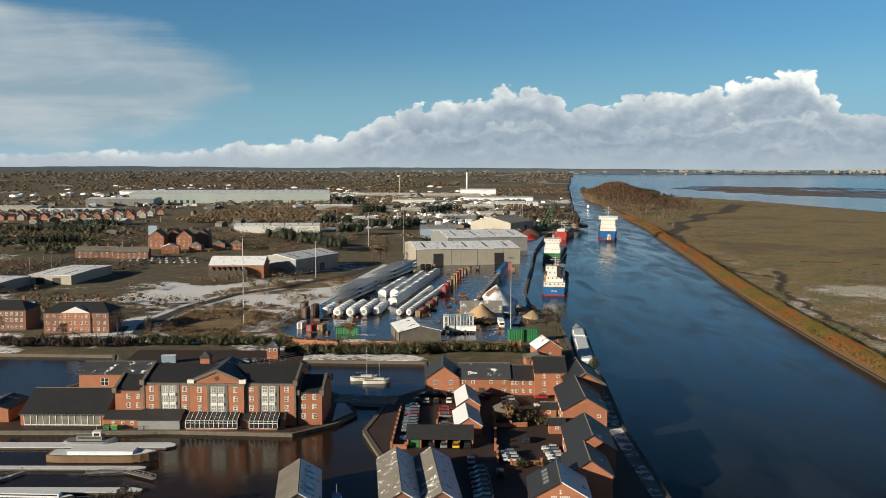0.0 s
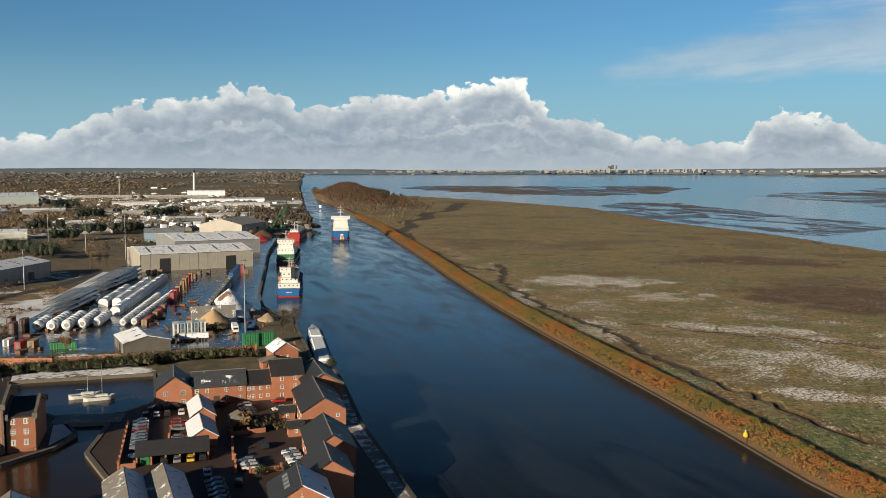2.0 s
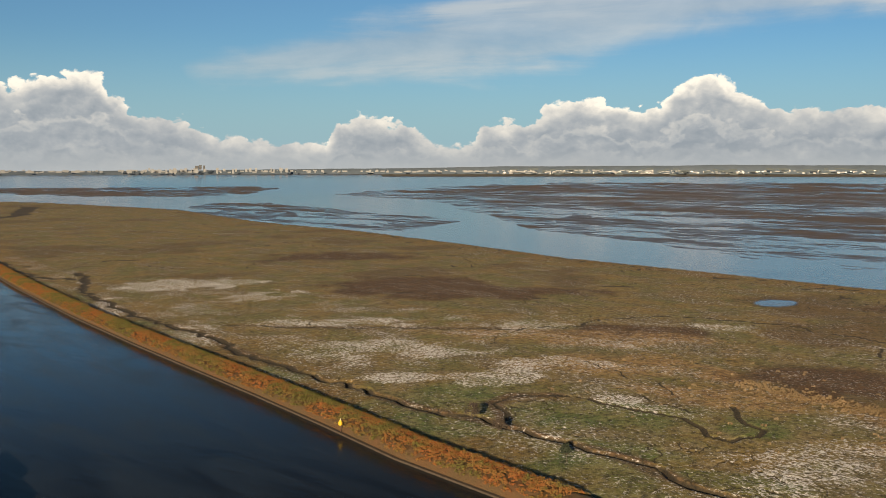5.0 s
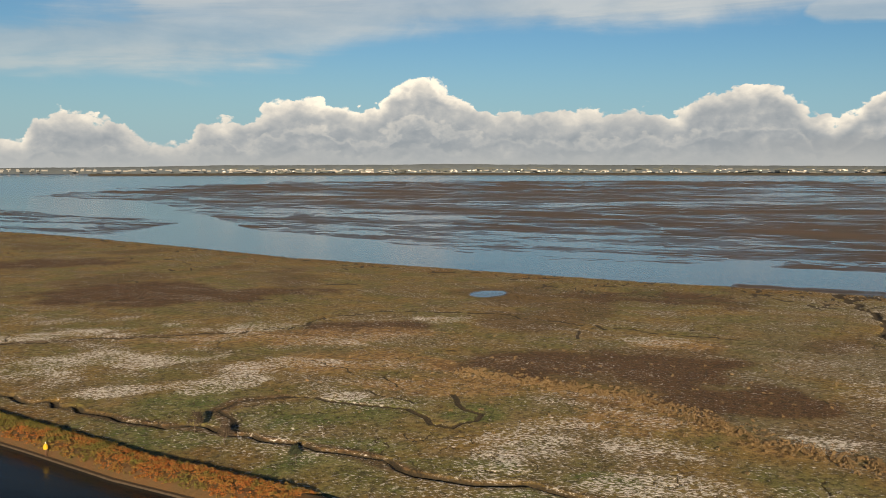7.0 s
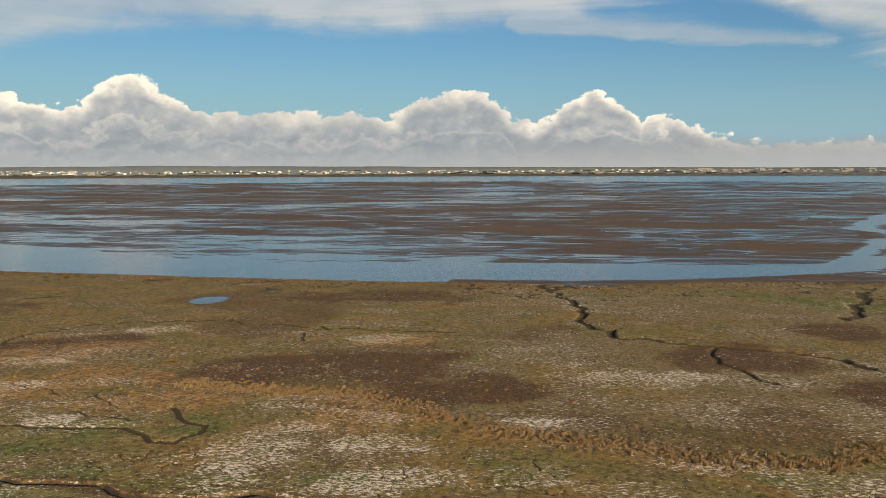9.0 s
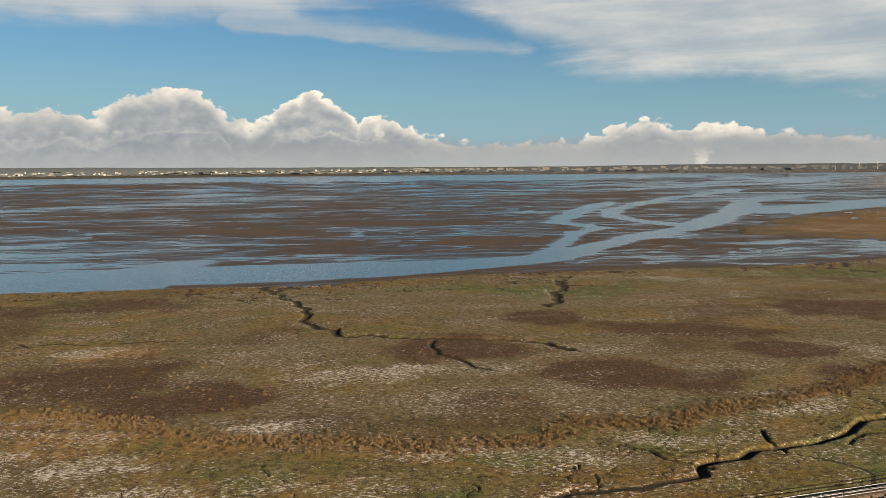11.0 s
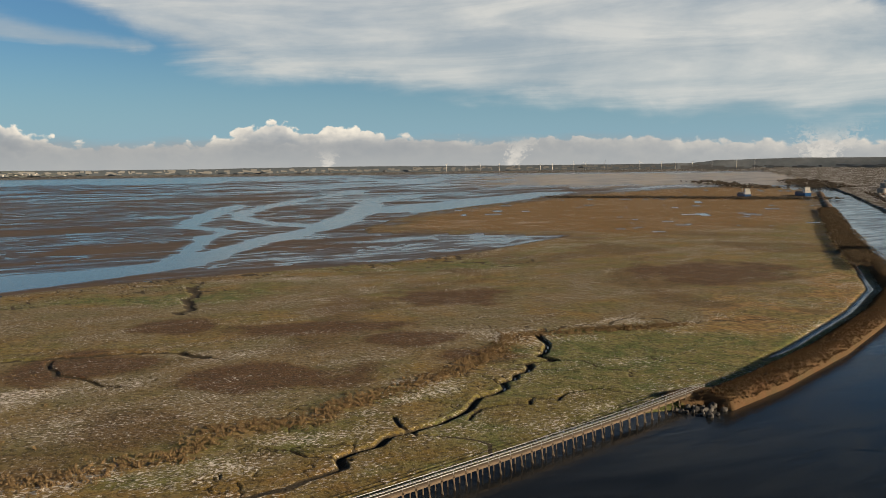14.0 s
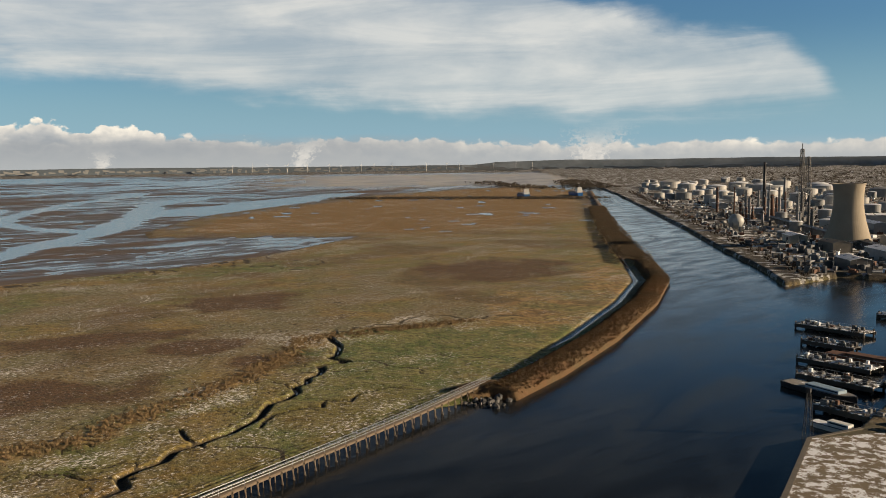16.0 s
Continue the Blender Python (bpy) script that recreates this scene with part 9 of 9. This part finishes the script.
NORTH_COVER = bank_cover("north_bank_bracken", (0.285, 0.108, 0.033), (0.245, 0.132, 0.044), (0.135, 0.115, 0.034))
NEAR_GREEN = bank_cover("north_bank_bramble", (0.22, 0.12, 0.036), (0.20, 0.145, 0.045), (0.13, 0.125, 0.034))
bushes("bank_bracken", at_bank(near_north, 0.055, (0.9, 13), 0.4), 13.5, (0.35, 0.75), NORTH_COVER, "rust-coloured dead bracken on the canal bank", 12, 0.38, 11, 0.25, 0.8)
bushes("bank_bramble", at_bank(near_north, 0.20, (0.8, 13.5), 0.5), 13.5, (0.5, 1.2), NEAR_GREEN, "olive brambles on the canal bank", 24, 0.40, 12)
bushes("bank_bracken", at_bank(far_north, 0.5, (1.0, 12), 0.6), 13.5, (0.8, 1.5), NORTH_COVER, "brown bracken on the far canal bank", 34, 0.6, 16)
bushes("bank_thorn", at_bank([p for p in NORTH if p[1] < 330], 2.6, (10.5, 14), 1.0), 13.5, (0.5, 1.2), EVERGREEN, "dark thorn bushes on the marsh side of the bank", 50, 0.3, 13)
bushes("bank_scrub", at_bank([p for p in NORTH if p[1] > 320], 7.0, (9, 14), 1.5), 13.5, (0.9, 2.2), WOOD_BROWN, "bare scrub along the crest of the bank", 60, 0.45, 113)
strip("bank_kerb", [(x + 0.45, y) for x, y in NORTH if y < 1300], 0.9, -0.72, 2.2, paint("wet_kerb_stone", (0.06, 0.045, 0.032), (0.11, 0.085, 0.06), 0.9, 5, 0.7), "dark wet stone kerb at the foot of the bank", "kerb")
strip("bank_path", [(x + 12.6, y) for x, y in NORTH if y < 175], 0.7, 1.0, 0.8, paint("frosted_path", (0.26, 0.21, 0.15), (0.36, 0.31, 0.25), 0.4, 4, 0.9, snow=0.5), "narrow frosted path behind the bank", "path")
near_south = [p for p in SOUTH if p[1] > -480]
bushes("bank_bramble", at_bank(near_south, 0.07, (0.8, 14), 0.5), 15, (0.4, 0.9), paint("dark_bracken", (0.15, 0.078, 0.028), (0.085, 0.058, 0.024), 0.06, 0.9, 0.95, vary=0.2), "brown brambles and bracken on the curved bank", 17, 0.44, 14)
far_south = [p for p in SOUTH if p[1] < -440]
SCRUB = paint("dark_bank_scrub", (0.125, 0.082, 0.042), (0.080, 0.062, 0.036), 0.05, 0.6, 0.95, vary=0.2)
bushes("bank_scrub", at_bank([p for p in SOUTH if -660 < p[1] < -440], 0.12, (1.0, 15), 0.8), 15, (0.6, 1.3), SCRUB, "brown brambles on the bend of the bank", 14, 0.6, 15)
bushes("bank_scrub", at_bank([p for p in SOUTH if p[1] < -530], 0.24, (2.0, 24), 3.0), 26, (1.0, 2.4), SCRUB, "bare brown scrub on the far bank", 13, 0.9, 115)


def wood(name, spots, size, mat, label, per, blade, seed, z=None, wide=0.62, core=0.48):
    r = random.Random(seed)
    c, rad = [], []
    for x, y in spots:
        s = r.uniform(*size)
        base = (TOWN if z is None else z(x, y)) + lift_at(x, y)
        c.append((x, y, base + s * 0.75)), rad.append((s * wide, s * wide, s * 0.8))
    ob = new(name, cloud_mesh(name, c, rad, per, blade, mat, seed, 0.6, core=core))
    return tagged(ob, label, "woodland", kind="stuff")


def hill_z(x, y):
    return float(mound(x, y))


def free(x, y, keep=()):
    """On land, clear of yards, docks and roads."""
    a = np.array([float(x)]), np.array([float(y)])
    if signed(*a, CANAL)[0] < 4 or not inside(*a, LEFT_BANK + [(5200, -6000), (-6000, -6000), (-6000, 6000), (900, 6000)])[0]:
        return False
    return True


def clumps(n, x0, x1, y0, y1, scale, share, seed):
    r = np.random.RandomState(seed)
    x, y = r.uniform(x0, x1, n), r.uniform(y0, y1, n)
    k = vnoise(x, y, scale, 3)
    keep = k > np.quantile(k, 1 - share)
    return [(a, b_) for a, b_ in zip(x[keep], y[keep]) if free(a, b_)]


def by_canal(spots):
    a = np.array(spots)
    keep = signed(a[:, 0], a[:, 1], CANAL) > 5
    return [tuple(q) for q in a[keep]]


wood("mound_wood", by_canal([(rnd.gauss(395, 42), rnd.gauss(1970, 190)) for _ in range(1500)]), (4, 8), paint("russet_twigs", (0.125, 0.066, 0.035), (0.085, 0.058, 0.033), 0.02, 0.3, 0.95), "russet winter wood on a mound by the canal", 70, 1.3, 21, hill_z)
wood("mound_wood", by_canal([(rnd.gauss(330, 26), rnd.gauss(1650, 190)) for _ in range(420)]), (3, 6.5), WOOD_BROWN, "bare winter wood by the canal", 50, 1.3, 22, hill_z)
wood("mound_wood", by_canal([(rnd.gauss(468, 30), rnd.gauss(2110, 80)) for _ in range(420)]), (5, 9), paint("olive_far_trees", (0.050, 0.050, 0.030), (0.075, 0.062, 0.038), 0.02, 0.3, 0.95), "dark trees at the mound's end", 46, 1.6, 23, hill_z)
wood("winter_wood", clumps(6800, -1000, 140, 820, 2500, 130, 0.55, 24), (2.6, 6), WOOD_BROWN, "bare brown winter woodland beyond the town", 36, 1.4, 24, None, 1.5, 0.35)
wood("winter_wood", clumps(2000, -1700, 350, 2300, 3300, 200, 0.6, 25), (4, 8), WOOD_BROWN, "far bare winter woodland", 36, 2.3, 25, None, 1.7)
# the last woods before the horizon: haze painted in as paler, greyer twigs
wood("winter_wood", clumps(1800, -2300, 700, 3200, 4700, 260, 0.8, 26), (5, 10), paint("hazy_far_twigs", (0.165, 0.145, 0.125), (0.125, 0.118, 0.108), 0.01, 0.1, 0.95), "far woodland up to the horizon with haze in its colour", 26, 4.0, 26, None, 2.2)
def line_of(ax, ay, bx, by, n, jit):
    return [(ax + (bx - ax) * u + rnd.uniform(-jit, jit), ay + (by - ay) * u + rnd.uniform(-jit, jit)) for u in [rnd.random() for _ in range(n)]]


wood("evergreen_belt", line_of(-165, 826, -84, 714, 46, 5) + line_of(-105, 890, -84, 905, 16, 8) + line_of(-84, 975, -34, 985, 40, 9), (7, 12), EVERGREEN, "dark evergreen trees round the works", 190, 1.0, 27)
wood("evergreen_belt", line_of(-118, 1300, -88, 1310, 30, 12) + line_of(-30, 1256, 14, 1400, 40, 10) + line_of(-190, 1640, -150, 1650, 16, 8) + line_of(-150, 1040, -110, 1050, 16, 6), (7, 13), EVERGREEN, "dark evergreen trees screening the works", 120, 1.3, 127)
wood("evergreen_belt", line_of(-450, 915, -355, 890, 60, 22) + line_of(-440, 1010, -380, 1000, 40, 16) + line_of(-380, 742, -335, 765, 34, 14), (5, 10), EVERGREEN, "dark evergreen trees along the road", 130, 1.1, 28)
wood("road_scrub", line_of(-350, 800, -310, 700, 90, 22) + line_of(-430, 860, -330, 830, 90, 25), (2.5, 5.5), HEDGE, "olive scrub along the road", 60, 0.9, 128, None, 0.9)
wood("willow_thicket", clumps(900, -340, -125, 1080, 1460, 70, 0.6, 129), (3, 6.5), WILLOW, "tawny willow thickets by the works", 90, 1.0, 129, None, 1.5, 0.35)
wood("roadside_scrub", [p for p in clumps(2600, -360, -85, 395, 900, 60, 0.55, 29) if not (-245 < p[0] < -170 and 612 < p[1] < 668)], (1.6, 4), WOOD_BROWN, "bare brown scrub on waste ground", 70, 0.6, 29, None, 1.4, 0.25)
wood("canal_scrub", [(rnd.uniform(85, 190) - (1150 - y) * 0.12 - 10, y) for y in [rnd.uniform(980, 1500) for _ in range(260)]], (4, 9), TWIG, "bare scrub on the canal's far bank", 40, 1.3, 30)
wood("waste_scrub", [(x, y) for x, y in clumps(1500, -124, -50, 350, 540, 25, 0.45, 31) if x < -70 + (y - 350) * 0.12], (0.4, 1.3), TWIG_STRAW, "straw-coloured scrub on waste ground", 34, 0.45, 31, None, 1.9, 0.0)
wood("waste_scrub", [(x, y) for x, y in clumps(700, -124, -60, 350, 540, 25, 0.3, 32) if x < -70 + (y - 350) * 0.12], (0.8, 2.4), WOOD_BROWN, "bare bramble scrub on waste ground", 60, 0.5, 32, None, 1.3, 0.25)
for i, (hx0, hx1, hy, n) in enumerate(((-58, -6, 318, 230), (-178, -120, 331, 170), (-120, -60, 334, 160), (-20, 30, 322, 110))):
    wood("hedge", [(rnd.uniform(hx0, hx1), hy + rnd.uniform(-3, 3)) for _ in range(n)], (1.2, 3.2), HEDGE if i != 1 else TWIG, "tangled evergreen hedge by the dock" if i != 1 else "bare shrubs along the dock", 110, 0.5, 33 + i)
wood("garden_shrubs", [(rnd.uniform(15, 24), rnd.uniform(228, 240)) for _ in range(26)] + [(rnd.uniform(24, 29), rnd.uniform(226, 240)) for _ in range(20)] + [(rnd.uniform(17, 24), rnd.uniform(193, 196)) for _ in range(14)], (0.6, 1.5), HEDGE, "low garden shrubs between the parking bays", 50, 0.3, 40)
wood("refinery_scrub", [inland(rnd.uniform(-40, 1600), rnd.uniform(4, 18)) for _ in range(420)], (1.2, 3.0), TWIG, "bare scrub along the refinery shore", 34, 0.7, 41)
DARK_WOOD = paint("dark_far_wood", (0.085, 0.066, 0.046), (0.060, 0.052, 0.040), 0.02, 0.2, 0.95)
wood("point_wood", line_of(1500, -1235, 1340, -1330, 260, 26) + line_of(1360, -1330, 1120, -1440, 380, 34) + line_of(1130, -1430, 1010, -1500, 260, 40), (1.8, 3.8), DARK_WOOD, "dark bare scrub along the point", 34, 1.2, 43, lambda x, y: 0.0, 1.4)
wood("far_bank_wood", line_of(1400, -2100, 1750, -2480, 420, 60) + line_of(1500, -1990, 1950, -2250, 300, 50), (2.0, 4.5), DARK_WOOD, "dark wood beyond the refinery", 30, 2.0, 44, None, 1.8)
wood("winter_wood", [inland(rnd.uniform(300, 3000), rnd.uniform(430, 1500)) for _ in range(1300)], (2.5, 5.5), paint("dark_twigs", (0.085, 0.072, 0.058), (0.11, 0.092, 0.074), 0.02, 0.2, 0.95), "dark winter trees behind the refinery", 24, 2.0, 45, None, 1.6)
# sedge fringes on the marsh
ln_y = [-290, -210, -192, -153, -133, -104, -96, -68, -56, -28, -5, 29, 72, 94, 137]
ln_x = [262, 285, 266, 246, 238, 230, 221, 227, 213, 211, 221, 229, 258, 259, 264]
sed = []
for k in range(2600):
    yy = rnd.uniform(-290, 137)
    sed.append((float(np.interp(yy, ln_y, ln_x)) + rnd.gauss(2, 3.5), yy + rnd.gauss(0, 1.5)))
for k in range(180):
    sed.append((rnd.uniform(205, 330), rnd.uniform(-40, 200)))
c = [(x, y, 0.25) for x, y in sed]
s = [rnd.uniform(0.5, 1.1) for _ in sed]
tagged(new("sedge_tufts", cloud_mesh("sedge_tufts", c, [(v, v, v * 0.6) for v in s], 14, 0.55, SEDGE, 51, 1.2)), "straw-coloured sedge tufts on the marsh", "sedge", kind="stuff")

# single trees
for i, (x, y, h, m, lab) in enumerate(((-52, 640, 21, TWIG_STRAW, "tall straw-coloured poplar in winter"), (-47, 648, 19, TWIG_STRAW, "tall straw-coloured poplar in winter"), (-43, 655, 16, TWIG, "bare winter tree with fine twigs"), (46, 372, 9, TWIG, "bushy bare tree by the canal wall"), (49.5, 366, 10, TWIG, "bushy bare tree by the canal wall"), (44, 364, 8, TWIG, "bushy bare tree by the canal wall"),
                                       (-38, 350, 6, TWIG_STRAW, "small bare tree in the yard"), (17.5, 229.5, 5, TWIG_STRAW, "small bare garden tree"), (51, 288, 5, HEDGE, "evergreen shrub on the canal walk"), (-120, 352, 8, TWIG, "bare winter tree with fine twigs"), (-135, 356, 9, TWIG, "bare winter tree with fine twigs"), (-178, 340, 10, TWIG, "bare winter tree with fine twigs"), (-152, 342, 7, TWIG, "bare winter tree with fine twigs"),
                                       (-88, 375, 8, TWIG, "bare winter tree with fine twigs"), (-79, 370, 7, TWIG, "bare winter tree with fine twigs"), (-62, 165, 7, TWIG, "bare tree at the dock edge"), (-66, 162, 6, TWIG, "bare tree at the dock edge"), (166, 152, 5, TWIG, "leafless thorn tree on the marsh edge"), (170, 166, 5.5, TWIG, "leafless thorn tree on the marsh edge"), (164, 128, 4, EVERGREEN, "dark thorn bush on the marsh edge"))):
    tree(x, y, TOWN if x < 100 else 0.3, h, lab, m, 60 + i, 0.20 if h > 15 else 0.36, 700 if h > 15 else 520, 0.55, 0.18 if h > 15 else 0.3)
